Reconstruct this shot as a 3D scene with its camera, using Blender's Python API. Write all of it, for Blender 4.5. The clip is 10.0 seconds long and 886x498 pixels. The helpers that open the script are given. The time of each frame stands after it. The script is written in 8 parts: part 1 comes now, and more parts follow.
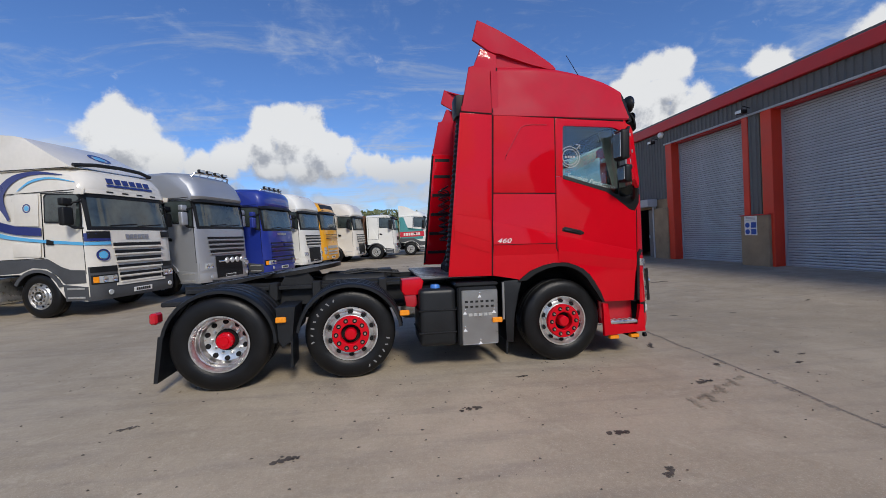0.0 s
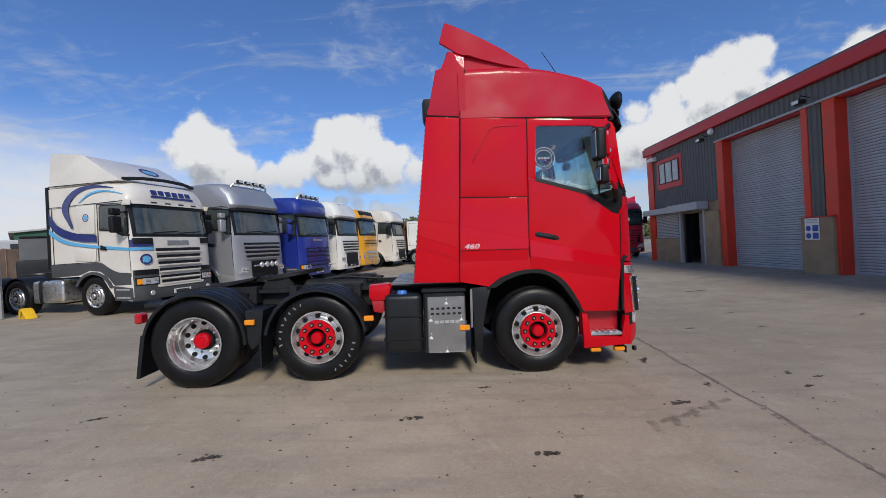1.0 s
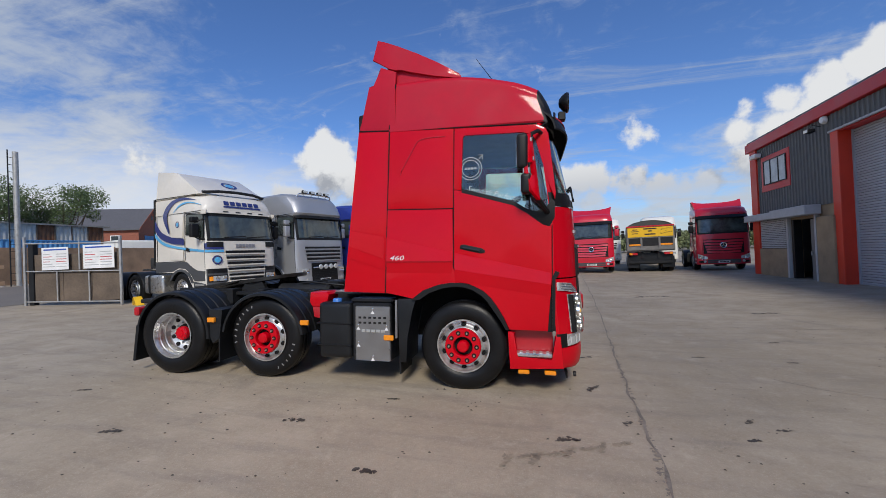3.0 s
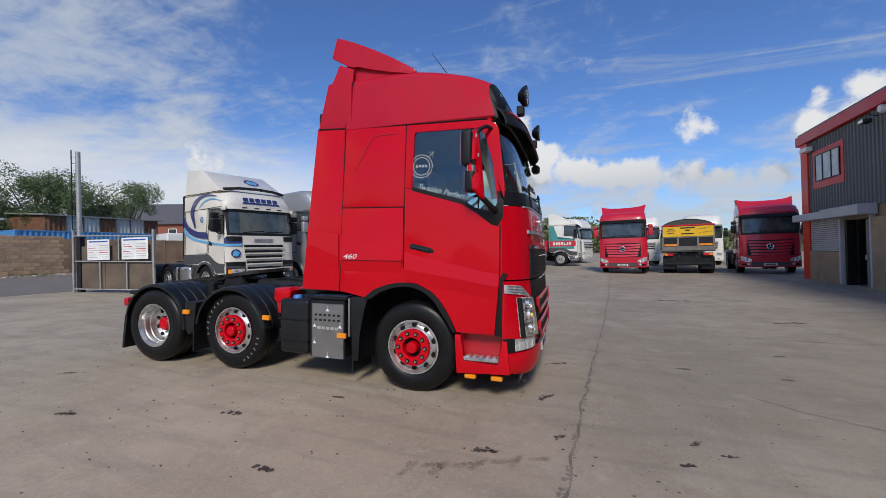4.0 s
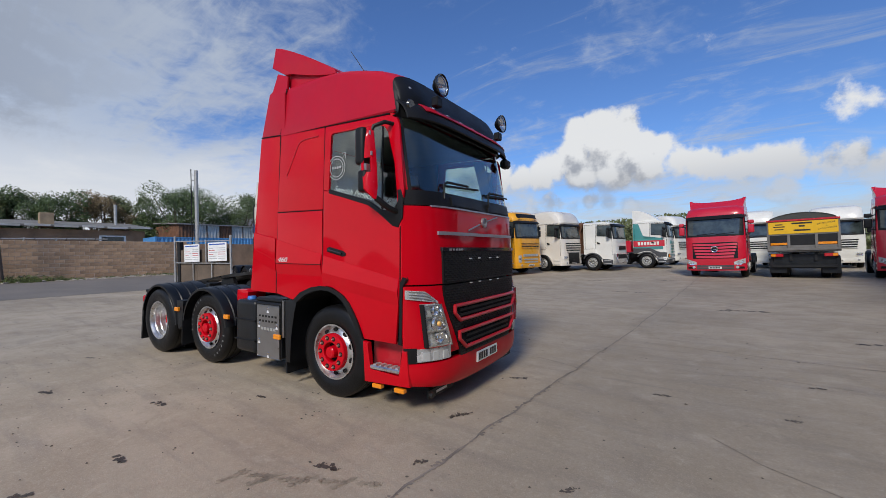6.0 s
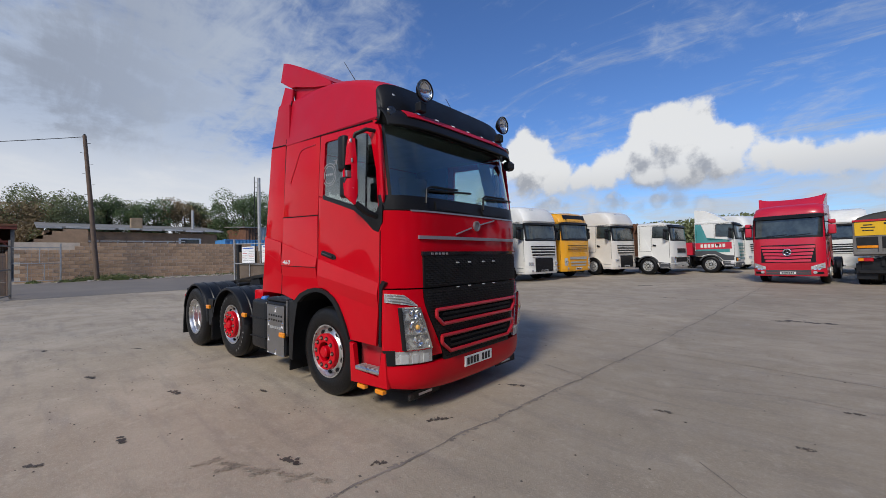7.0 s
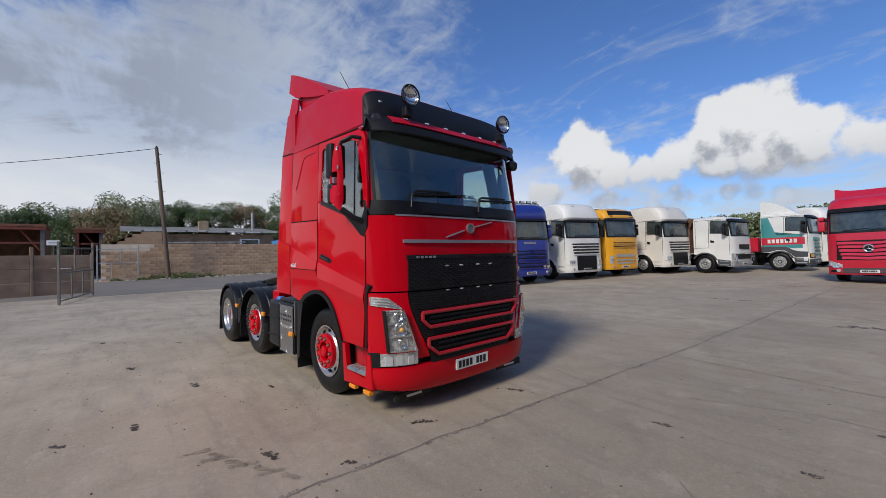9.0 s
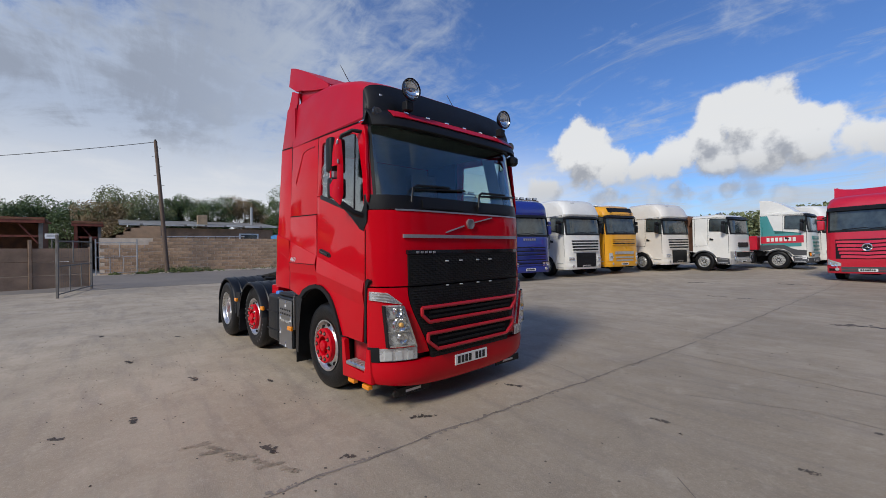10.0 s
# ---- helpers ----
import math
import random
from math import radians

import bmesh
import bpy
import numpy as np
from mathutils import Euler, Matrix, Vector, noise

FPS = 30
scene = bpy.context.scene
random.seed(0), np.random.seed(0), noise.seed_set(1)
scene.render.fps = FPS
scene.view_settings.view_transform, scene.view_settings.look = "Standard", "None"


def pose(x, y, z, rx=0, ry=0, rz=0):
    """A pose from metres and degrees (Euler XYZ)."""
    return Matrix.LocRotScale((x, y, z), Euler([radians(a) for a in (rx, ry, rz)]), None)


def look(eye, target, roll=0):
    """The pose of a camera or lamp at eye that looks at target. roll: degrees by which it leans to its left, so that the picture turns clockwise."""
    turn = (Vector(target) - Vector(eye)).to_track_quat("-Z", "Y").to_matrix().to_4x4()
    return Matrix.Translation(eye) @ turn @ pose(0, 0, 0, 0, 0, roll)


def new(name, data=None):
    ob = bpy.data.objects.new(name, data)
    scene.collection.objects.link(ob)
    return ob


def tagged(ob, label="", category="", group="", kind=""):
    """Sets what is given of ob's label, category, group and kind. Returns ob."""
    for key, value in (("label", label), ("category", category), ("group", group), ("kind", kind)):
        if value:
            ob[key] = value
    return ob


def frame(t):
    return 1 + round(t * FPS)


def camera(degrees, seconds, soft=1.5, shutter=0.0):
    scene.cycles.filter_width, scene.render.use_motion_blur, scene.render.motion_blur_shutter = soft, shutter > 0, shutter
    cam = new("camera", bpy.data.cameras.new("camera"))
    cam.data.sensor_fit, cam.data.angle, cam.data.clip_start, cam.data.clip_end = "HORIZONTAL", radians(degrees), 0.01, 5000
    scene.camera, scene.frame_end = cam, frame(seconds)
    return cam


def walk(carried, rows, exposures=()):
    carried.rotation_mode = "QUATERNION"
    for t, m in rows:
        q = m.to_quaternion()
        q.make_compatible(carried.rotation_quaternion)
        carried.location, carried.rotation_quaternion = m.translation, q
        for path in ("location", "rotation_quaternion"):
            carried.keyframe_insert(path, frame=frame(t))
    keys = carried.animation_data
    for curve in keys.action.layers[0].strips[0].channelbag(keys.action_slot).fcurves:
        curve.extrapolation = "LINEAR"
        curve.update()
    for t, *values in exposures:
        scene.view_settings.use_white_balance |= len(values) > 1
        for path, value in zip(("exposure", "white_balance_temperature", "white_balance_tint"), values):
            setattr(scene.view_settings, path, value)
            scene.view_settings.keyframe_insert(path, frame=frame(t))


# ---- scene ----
cam = camera(95.4, 10.0, soft=0.75)
PATH = [
    (0, (-0.148, -0.504, 1.656), (0.066, 1.484, 1.591), -3.5),
    (0.5, (0.362, -0.517, 1.629), (0.44, 1.481, 1.586), -3.6),
    (1, (0.869, -0.479, 1.596), (0.817, 1.52, 1.574), -3.6),
    (1.5, (1.384, -0.461, 1.579), (1.207, 1.531, 1.577), -3.4),
    (2, (1.889, -0.424, 1.571), (1.587, 1.553, 1.582), -3.0),
    (2.5, (2.383, -0.325, 1.583), (1.955, 1.629, 1.602), -2.7),
    (3, (2.871, -0.202, 1.577), (2.323, 1.721, 1.602), -2.5),
    (3.2, (3.061, -0.126, 1.568), (2.468, 1.784, 1.591), -2.5),
    (4.3, (4.07, 0.373, 1.579), (3.28, 2.21, 1.597), -1.5),
    (4.5, (4.245, 0.493, 1.554), (3.426, 2.317, 1.578), -1.7),
    (5, (4.692, 0.763, 1.546), (3.786, 2.546, 1.574), -1.7),
    (5.2, (4.85, 0.856, 1.554), (3.907, 2.619, 1.581), -1.7),
    (6.3, (5.577, 1.509, 1.532), (4.342, 3.082, 1.575), -1.7),
    (6.5, (5.711, 1.575, 1.531), (4.439, 3.118, 1.58), -1.6),
    (7, (5.968, 1.83, 1.538), (4.589, 3.278, 1.59), -1.5),
    (7.5, (6.189, 2.094, 1.559), (4.731, 3.463, 1.61), -1.4),
    (8, (6.37, 2.263, 1.584), (4.862, 3.575, 1.635), -1.6),
    (8.5, (6.41, 2.307, 1.582), (4.873, 3.586, 1.629), -1.8),
    (9, (6.426, 2.317, 1.581), (4.874, 3.577, 1.627), -1.8),
    (9.5, (6.433, 2.316, 1.582), (4.879, 3.574, 1.624), -1.6),
    (10, (6.413, 2.317, 1.571), (4.863, 3.58, 1.598), -1.4),
]
walk(cam, [(t, look(eye, target, roll)) for t, eye, target, roll in PATH])

# world: blue sky with broken cloud, and one soft sun
SUN_FROM = Vector((0.23, -0.74, 0.63)).normalized()
world = bpy.data.worlds.new("world")
scene.world = world
world.use_nodes = True
wn, wl = world.node_tree.nodes, world.node_tree.links
wn.clear()


def wnode(kind, **inputs):
    n = wn.new(kind)
    for k, v in inputs.items():
        n.inputs[int(k[1:])].default_value = v
    return n


def wmath(op, a, b=None, clamp=False):
    n = wn.new("ShaderNodeMath")
    n.operation, n.use_clamp = op, clamp
    for i, v in enumerate((a, b)):
        if v is None:
            continue
        if isinstance(v, (int, float)):
            n.inputs[i].default_value = v
        else:
            wl.new(v, n.inputs[i])
    return n.outputs[0]


def wrange(v, a, b, lo=0.0, hi=1.0):
    n = wn.new("ShaderNodeMapRange")
    n.interpolation_type = "SMOOTHSTEP"
    wl.new(v, n.inputs[0])
    for i, x in zip((1, 2, 3, 4), (a, b, lo, hi)):
        n.inputs[i].default_value = x
    return n.outputs[0]


def wmix(f, a, b):
    n = wn.new("ShaderNodeMix")
    n.data_type = "RGBA"
    wl.new(f, n.inputs[0])
    for s, v in ((n.inputs[6], a), (n.inputs[7], b)):
        if isinstance(v, tuple):
            s.default_value = (*v, 1)
        else:
            wl.new(v, s)
    return n.outputs[2]


sky = wn.new("ShaderNodeTexSky")
sky.sky_type, sky.sun_disc = "NISHITA", False
sky.sun_elevation = math.asin(SUN_FROM.z)
sky.sun_rotation = math.atan2(SUN_FROM.x, SUN_FROM.y)
sky.air_density, sky.dust_density, sky.ozone_density = 1.0, 0.4, 2.2
way = wn.new("ShaderNodeTexCoord").outputs["Generated"]
axes = wn.new("ShaderNodeSeparateXYZ")
wl.new(way, axes.inputs[0])
up = wmath("MAXIMUM", axes.outputs[2], 0.0)
# high thin cloud, on a plane overhead
low = wmath("ADD", up, 0.16)
flat = wn.new("ShaderNodeCombineXYZ")
wl.new(wmath("DIVIDE", axes.outputs[0], low), flat.inputs[0])
wl.new(wmath("DIVIDE", axes.outputs[1], low), flat.inputs[1])
veil = wn.new("ShaderNodeTexNoise")
veil.inputs["Scale"].default_value, veil.inputs["Detail"].default_value = 1.3, 9
veil.inputs["Roughness"].default_value, veil.inputs["Distortion"].default_value = 0.62, 0.5
wl.new(flat.outputs[0], veil.inputs["Vector"])
west = wmath("MAXIMUM", wmath("SUBTRACT", wmath("MULTIPLY", axes.outputs[0], -1.0), 0.42), 0.0)
side = wmath("MULTIPLY", wmath("MULTIPLY", west, wrange(axes.outputs[1], 0.1, 0.6, 1.0, 0.4)), wrange(up, 0.26, 0.62, 0.85, 0.12))
# wind-drawn streaks
drawn = wn.new("ShaderNodeMapping")
drawn.inputs["Scale"].default_value, drawn.inputs["Rotation"].default_value = (0.55, 2.2, 1.0), (0, 0, 0.5)
wl.new(flat.outputs[0], drawn.inputs["Vector"])
streak = wn.new("ShaderNodeTexNoise")
streak.inputs["Scale"].default_value, streak.inputs["Detail"].default_value, streak.inputs["Roughness"].default_value, streak.inputs["Distortion"].default_value = 1.7, 9, 0.68, 0.8
wl.new(drawn.outputs[0], streak.inputs["Vector"])
wisp = wrange(streak.outputs[0], 0.50, 0.74, 0.0, 0.6)
# small ripples with blue between them
ripple = wn.new("ShaderNodeTexNoise")
ripple.inputs["Scale"].default_value, ripple.inputs["Detail"].default_value, ripple.inputs["Roughness"].default_value, ripple.inputs["Distortion"].default_value = 9.0, 7, 0.62, 0.6
wl.new(flat.outputs[0], ripple.inputs["Vector"])
broken = wmath("ADD", wmath("MULTIPLY", wmath("SUBTRACT", ripple.outputs[0], 0.5), 0.40), wmath("MULTIPLY", wmath("SUBTRACT", streak.outputs[0], 0.5), 0.3))
thin = wrange(wmath("ADD", wmath("ADD", veil.outputs[0], side), broken), 0.49, 0.84, 0.0, 0.82)
dull = wmath("MULTIPLY", wmath("MULTIPLY", wrange(wmath("ADD", veil.outputs[0], wmath("MULTIPLY", streak.outputs[0], 0.5)), 0.68, 0.86, 0.0, 0.72), wrange(wmath("MULTIPLY", axes.outputs[0], -1.0), 0.45, 0.75)), wmath("MULTIPLY", wmath("MULTIPLY", wrange(up, 0.19, 0.26), wrange(axes.outputs[1], 0.0, 0.38, 1.0, 0.12)), wrange(up, 0.42, 0.7, 1.0, 0.4)))
# heaped clouds low in the sky
fluff = wn.new("ShaderNodeTexNoise")
fluff.inputs["Scale"].default_value, fluff.inputs["Detail"].default_value = 14.0, 10
fluff.inputs["Roughness"].default_value = 0.60
wl.new(way, fluff.inputs["Vector"])
CLOUDS = [  # azimuth from +y towards +x, elevation, half width, weight
    (-32, 15, 1.9, 1), (-31, 13.5, 2.3, 1), (-33.2, 12.4, 2.0, 1), (-29.4, 12.2, 2.2, 1), (-26.8, 11, 2.0, 1), (-24.8, 10.3, 1.7, .95), (-31, 10.6, 2.4, 1), (-28, 10.4, 2.0, 1),
    (-13.8, 16.4, 2.0, 1), (-16.6, 15.5, 2.0, 1), (-10.6, 15.0, 2.0, 1), (-13, 14, 2.8, 1), (-17.4, 13, 2.4, 1), (-19.6, 11.6, 2.2, 1), (-21.3, 10.3, 1.8, .95), (-9, 12.8, 2.6, 1), (-6.8, 12.2, 2.2, 1),
    (-12, 10.8, 2.8, 1), (-16.5, 10.3, 2.4, 1), (-5.2, 10.7, 2.2, 1), (-3, 10, 1.8, .95), (-8, 10, 2.4, 1), (-12.6, 11.8, 3.2, 1), (-16.5, 11.2, 2.8, 1), (-8.4, 11.4, 3.2, 1), (-30.6, 12.2, 3.2, 1), (-27.6, 10.9, 2.6, 1), (33.5, 14.2, 3.4, 1), (28.5, 12, 3.6, 1), (-1.6, 9.6, 1.8, .85), (1.0, 9.2, 1.9, .85), (3.4, 9.0, 1.9, .85), (6.0, 8.6, 2.0, .88), (8.8, 8.0, 2.2, .9), (13.8, 7.0, 2.4, .9), (-.3, 9.4, 1.5, .8), (2.4, 9.2, 1.6, .8), (4.6, 9.3, 1.6, .85), (7.4, 8.3, 1.8, .85), (10, 8.2, 2.0, .9), (12.4, 7.4, 2.2, .9),
    (15, 6.6, 2.0, .9), (17.4, 7.0, 2.0, .9), (5, 6.2, 1.6, .8), (34.8, 18.2, 2.0, 1), (36.6, 18.2, 2.0, 1), (33, 17.4, 1.9, 1), (35, 15.6, 2.6, 1), (34.5, 13.4, 2.6, 1), (31.4, 16.4, 2.0, .95), (31.8, 12.8, 2.6, .95), (28.4, 15.6, 1.8, .9),
    (28.4, 13.2, 2.6, .95), (25, 14.6, 1.6, .85), (24.2, 11.8, 2.4, .95), (21, 12.4, 1.8, .85), (37.4, 13.2, 2.4, .9), (39.4, 13.8, 2.0, .85), (42, 12.2, 2.0, .85), (26, 10.4, 2.4, .9), (30, 10.4, 2.4, .9), (22, 9.4, 2.2, .85), (45, 16, 1.5, .85), (46.6, 15.7, 1.3, .8),
    (54, 16, 2.4, .9), (56, 14.6, 2.4, .9), (52, 13.6, 2.4, .85), (10, 13.8, 1.8, .62), (12, 13.4, 1.6, .55), (21.6, 14.2, 1.4, .7), (-27.8, 7.3, 1.2, .8), (-26.4, 6.8, 1.2, .7), (-29.4, 6.7, 1.3, .7), (-15.3, 6.5, 1.3, .8), (-13.2, 6.0, 1.4, .72), (-17.6, 5.9, 1.5, .72), (-.9, 5.4, 1.4, .75), (-10.5, 5.6, 1.5, .7), (-23, 6.0, 1.6, .68), (-52.5, 11.4, 2.0, .68), (-36.4, 8.2, 2.4, .75), (-20, 6.4, 2.4, .72),
    (62, 12, 4, .9), (75, 14, 6, .9), (130, 20, 9, .9), (170, 25, 9, .8), (-140, 20, 9, .8)]


def heaped(direction):
    """The heaped clouds' density along a direction."""
    total = None
    for az, el, wide, weight in CLOUDS:
        a, e = radians(az), radians(el)
        d = wn.new("ShaderNodeVectorMath")
        d.operation = "DISTANCE"
        wl.new(direction, d.inputs[0])
        d.inputs[1].default_value = (math.sin(a) * math.cos(e), math.cos(a) * math.cos(e), math.sin(e))
        one = wrange(d.outputs["Value"], 0.0, 1.95 * radians(wide), weight, 0.0)
        total = one if total is None else wmath("MAXIMUM", total, one)
    return total


heap = heaped(way)
higher = wn.new("ShaderNodeVectorMath")
higher.operation = "ADD"
wl.new(way, higher.inputs[0])
higher.inputs[1].default_value = (0.012, -0.012, 0.085)
cover = heaped(higher.outputs[0])
lump = wmath("ADD", heap, wmath("MULTIPLY", wmath("SUBTRACT", fluff.outputs[0], 0.5), 1.75))
thick = wmath("MULTIPLY", wmath("MULTIPLY", wrange(lump, 0.30, 0.68, 0.0, 0.96), wrange(wmath("SUBTRACT", heap, cover), -0.85, -0.2, 0.45, 1.0)), wrange(up, 0.085, 0.16, 0.45, 1.0))
# relief: compare the puffs with those a little higher up
shift = wn.new("ShaderNodeVectorMath")
shift.operation = "ADD"
wl.new(way, shift.inputs[0])
shift.inputs[1].default_value = (0.006, -0.012, 0.022)
above = wn.new("ShaderNodeTexNoise")
above.inputs["Scale"].default_value, above.inputs["Detail"].default_value, above.inputs["Roughness"].default_value = 14.0, 8, 0.58
wl.new(shift.outputs[0], above.inputs["Vector"])
relief = wmath("MULTIPLY", wmath("SUBTRACT", fluff.outputs[0], above.outputs[0]), 1.6)
lit = wrange(wmath("ADD", wmath("MULTIPLY", relief, 2.0), wmath("SUBTRACT", heap, cover)), -0.55, 0.40)
grey = wmath("MULTIPLY", lit, wrange(up, 0.12, 0.215, 0.5, 1.0))
band = wrange(wmath("ADD", veil.outputs[0], wmath("MULTIPLY", up, -1.35)), 0.16, 0.52, 0.0, 0.85)
tint = wn.new("ShaderNodeMix")
tint.data_type, tint.blend_type = "RGBA", "MULTIPLY"
tint.inputs[0].default_value = 1.0
wl.new(sky.outputs[0], tint.inputs[6])
tint.inputs[7].default_value = (0.83, 1.15, 1.68, 1)
blue = wmix(thin, wmix(wisp, tint.outputs[2], (5.0, 5.7, 6.8)), (6.0, 6.8, 8.1))
pale = wmath("MULTIPLY", wrange(up, 0.12, 0.30, 0.8, 0.0), wrange(west, 0.0, 0.25))
hazy = wmix(dull, wmix(pale, wmix(band, blue, wmix(wrange(west, 0.0, 0.35), (6.6, 7.1, 7.8), (8.8, 9.1, 9.6))), (9.2, 9.5, 10.0)), (3.3, 3.75, 4.7))
cloud = wmix(grey, (4.5, 4.75, 5.3), (9.9, 10.0, 10.05))
full = wmix(thick, hazy, cloud)
back = wn.new("ShaderNodeBackground")
back.inputs["Strength"].default_value = 0.085
wl.new(full, back.inputs["Color"])
wl.new(back.outputs[0], wn.new("ShaderNodeOutputWorld").inputs["Surface"])

sun = new("sun", bpy.data.lights.new("sun", "SUN"))
sun.data.energy, sun.data.angle, sun.data.color = 2.95, radians(13.0), (1.0, 0.93, 0.82)
sun.matrix_world = look(SUN_FROM * 60, (0, 0, 0))
scene.view_settings.exposure = -0.1

# ---- materials ----
def material(name, colour, rough=0.5, metal=0.0, vary=0.12, scale=3.0, fine=40.0, bump=0.0, coat=0.0, dark=None, rough_vary=0.12, spec=None, each=0.0, wave=0.0):
    """A node material: base colour mottled at two scales, varied gloss, fine relief."""
    m = bpy.data.materials.new(name)
    m.use_nodes = True
    n, l = m.node_tree.nodes, m.node_tree.links
    b = n["Principled BSDF"]
    b.inputs["Metallic"].default_value = metal
    if coat:
        b.inputs["Coat Weight"].default_value, b.inputs["Coat Roughness"].default_value = coat, 0.06
    if spec is not None:
        b.inputs["Specular IOR Level"].default_value = spec
    tc = n.new("ShaderNodeTexCoord")
    big, small = n.new("ShaderNodeTexNoise"), n.new("ShaderNodeTexNoise")
    for t, s, d in ((big, scale, 5), (small, fine, 3)):
        t.inputs["Scale"].default_value, t.inputs["Detail"].default_value = s, d
        l.new(tc.outputs["Object"], t.inputs["Vector"])
    add = n.new("ShaderNodeMath")
    add.operation = "MULTIPLY_ADD"
    l.new(small.outputs[0], add.inputs[0])
    add.inputs[1].default_value = 0.4
    l.new(big.outputs[0], add.inputs[2])
    rng = n.new("ShaderNodeMapRange")
    l.new(add.outputs[0], rng.inputs[0])
    rng.inputs[1].default_value, rng.inputs[2].default_value = 0.45, 0.95
    mix = n.new("ShaderNodeMix")
    mix.data_type = "RGBA"
    l.new(rng.outputs[0], mix.inputs[0])
    lowc = dark or tuple(c * (1 - vary) for c in colour)
    hic = tuple(min(1, c * (1 + vary)) for c in colour)
    mix.inputs[6].default_value, mix.inputs[7].default_value = (*lowc, 1), (*hic, 1)
    out = mix.outputs[2]
    if each:
        info, hsv, mr = n.new("ShaderNodeObjectInfo"), n.new("ShaderNodeHueSaturation"), n.new("ShaderNodeMapRange")
        l.new(info.outputs["Random"], mr.inputs[0])
        mr.inputs[3].default_value, mr.inputs[4].default_value = 1 - each, 1 + each
        l.new(mr.outputs[0], hsv.inputs["Value"])
        l.new(out, hsv.inputs["Color"])
        out = hsv.outputs[0]
    l.new(out, b.inputs["Base Color"])
    rr = n.new("ShaderNodeMapRange")
    l.new(big.outputs[0], rr.inputs[0])
    rr.inputs[1].default_value, rr.inputs[2].default_value = 0.3, 0.7
    rr.inputs[3].default_value, rr.inputs[4].default_value = max(0.02, rough - rough_vary * rough), min(1, rough + rough_vary)
    l.new(rr.outputs[0], b.inputs["Roughness"])
    if wave:
        # pressed sheet metal is never quite flat
        soft = n.new("ShaderNodeTexNoise")
        soft.inputs["Scale"].default_value, soft.inputs["Detail"].default_value = 1.6, 1
        l.new(tc.outputs["Object"], soft.inputs["Vector"])
        bw_ = n.new("ShaderNodeBump")
        bw_.inputs["Strength"].default_value, bw_.inputs["Distance"].default_value = wave, 0.08
        l.new(soft.outputs[0], bw_.inputs["Height"])
        l.new(bw_.outputs[0], b.inputs["Normal"])
        l.new(bw_.outputs[0], b.inputs["Coat Normal"])
    if bump:
        bp = n.new("ShaderNodeBump")
        bp.inputs["Strength"].default_value, bp.inputs["Distance"].default_value = bump, 0.01
        l.new(small.outputs[0], bp.inputs["Height"])
        l.new(bp.outputs[0], b.inputs["Normal"])
    return m


def glass(name, colour, facing=0.055, power=3.5):
    """A clear pane: tinted see-through with a mirror gloss that grows at a slant."""
    m = bpy.data.materials.new(name)
    m.use_nodes = True
    n, l = m.node_tree.nodes, m.node_tree.links
    n.clear()
    tr, gl, lw, mx, o = (n.new("ShaderNode" + k) for k in ("BsdfTransparent", "BsdfGlossy", "LayerWeight", "MixShader", "OutputMaterial"))
    tr.inputs[0].default_value = (*colour, 1)
    gl.inputs["Roughness"].default_value = 0.02
    pw, ma = n.new("ShaderNodeMath"), n.new("ShaderNodeMath")
    pw.operation, ma.operation = "POWER", "MULTIPLY_ADD"
    lw.inputs["Blend"].default_value = 0.5
    l.new(lw.outputs["Facing"], pw.inputs[0])
    pw.inputs[1].default_value = power
    l.new(pw.outputs[0], ma.inputs[0])
    ma.inputs[1].default_value, ma.inputs[2].default_value = 0.8, facing
    l.new(ma.outputs[0], mx.inputs[0])
    l.new(tr.outputs[0], mx.inputs[1])
    l.new(gl.outputs[0], mx.inputs[2])
    l.new(mx.outputs[0], o.inputs[0])
    return m


RED = material("red_paint", (0.55, 0.0006, 0.0095), 0.5, vary=0.05, scale=1.2, fine=12, coat=0.55, rough_vary=0.2, spec=0.03, wave=0.25)
RED_FADED = material("faded_red_paint", (0.47, 0.005, 0.024), 0.5, vary=0.08, scale=1.5, fine=12, coat=0.22, rough_vary=0.3, spec=0.2, wave=0.2)
RED_TRIM = material("grille_red", (0.45, 0.01, 0.02), 0.35, coat=0.3)
BLACK = material("black_plastic", (0.008, 0.0083, 0.009), 0.45, vary=0.3, bump=0.1, fine=200, spec=0.3)
BLACK_GLOSS = material("gloss_black", (0.012, 0.012, 0.014), 0.12, coat=0.4)
# near-black; also colours the discs painted as shaded hand holes
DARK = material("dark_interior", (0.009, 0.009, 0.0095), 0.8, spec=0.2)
CABIN = material("cab_trim_fabric", (0.32, 0.32, 0.31), 0.9, vary=0.2, scale=6)
GUARD = material("mudguard_plastic", (0.010, 0.0112, 0.013), 0.38, vary=0.3, scale=4, fine=60, bump=0.15, spec=0.35)
TYRE = material("tyre_rubber", (0.0055, 0.0055, 0.006), 0.36, vary=0.35, scale=6, fine=80, bump=0.2, spec=0.3)
TYRE_TEXT = material("tyre_lettering", (0.2, 0.2, 0.2), 0.7)
CHASSIS = material("chassis_grey", (0.013, 0.0137, 0.015), 0.55, vary=0.45, scale=5, fine=50, bump=0.2, spec=0.35)
GREASE = material("greasy_steel", (0.03, 0.028, 0.026), 0.35, metal=0.5, vary=0.5, scale=6)
RIM = material("steel_rim", (0.55, 0.55, 0.53), 0.4, metal=0.6, vary=0.2, scale=12)
ALLOY = material("polished_alloy", (0.66, 0.66, 0.65), 0.28, metal=0.92, vary=0.25, scale=12)
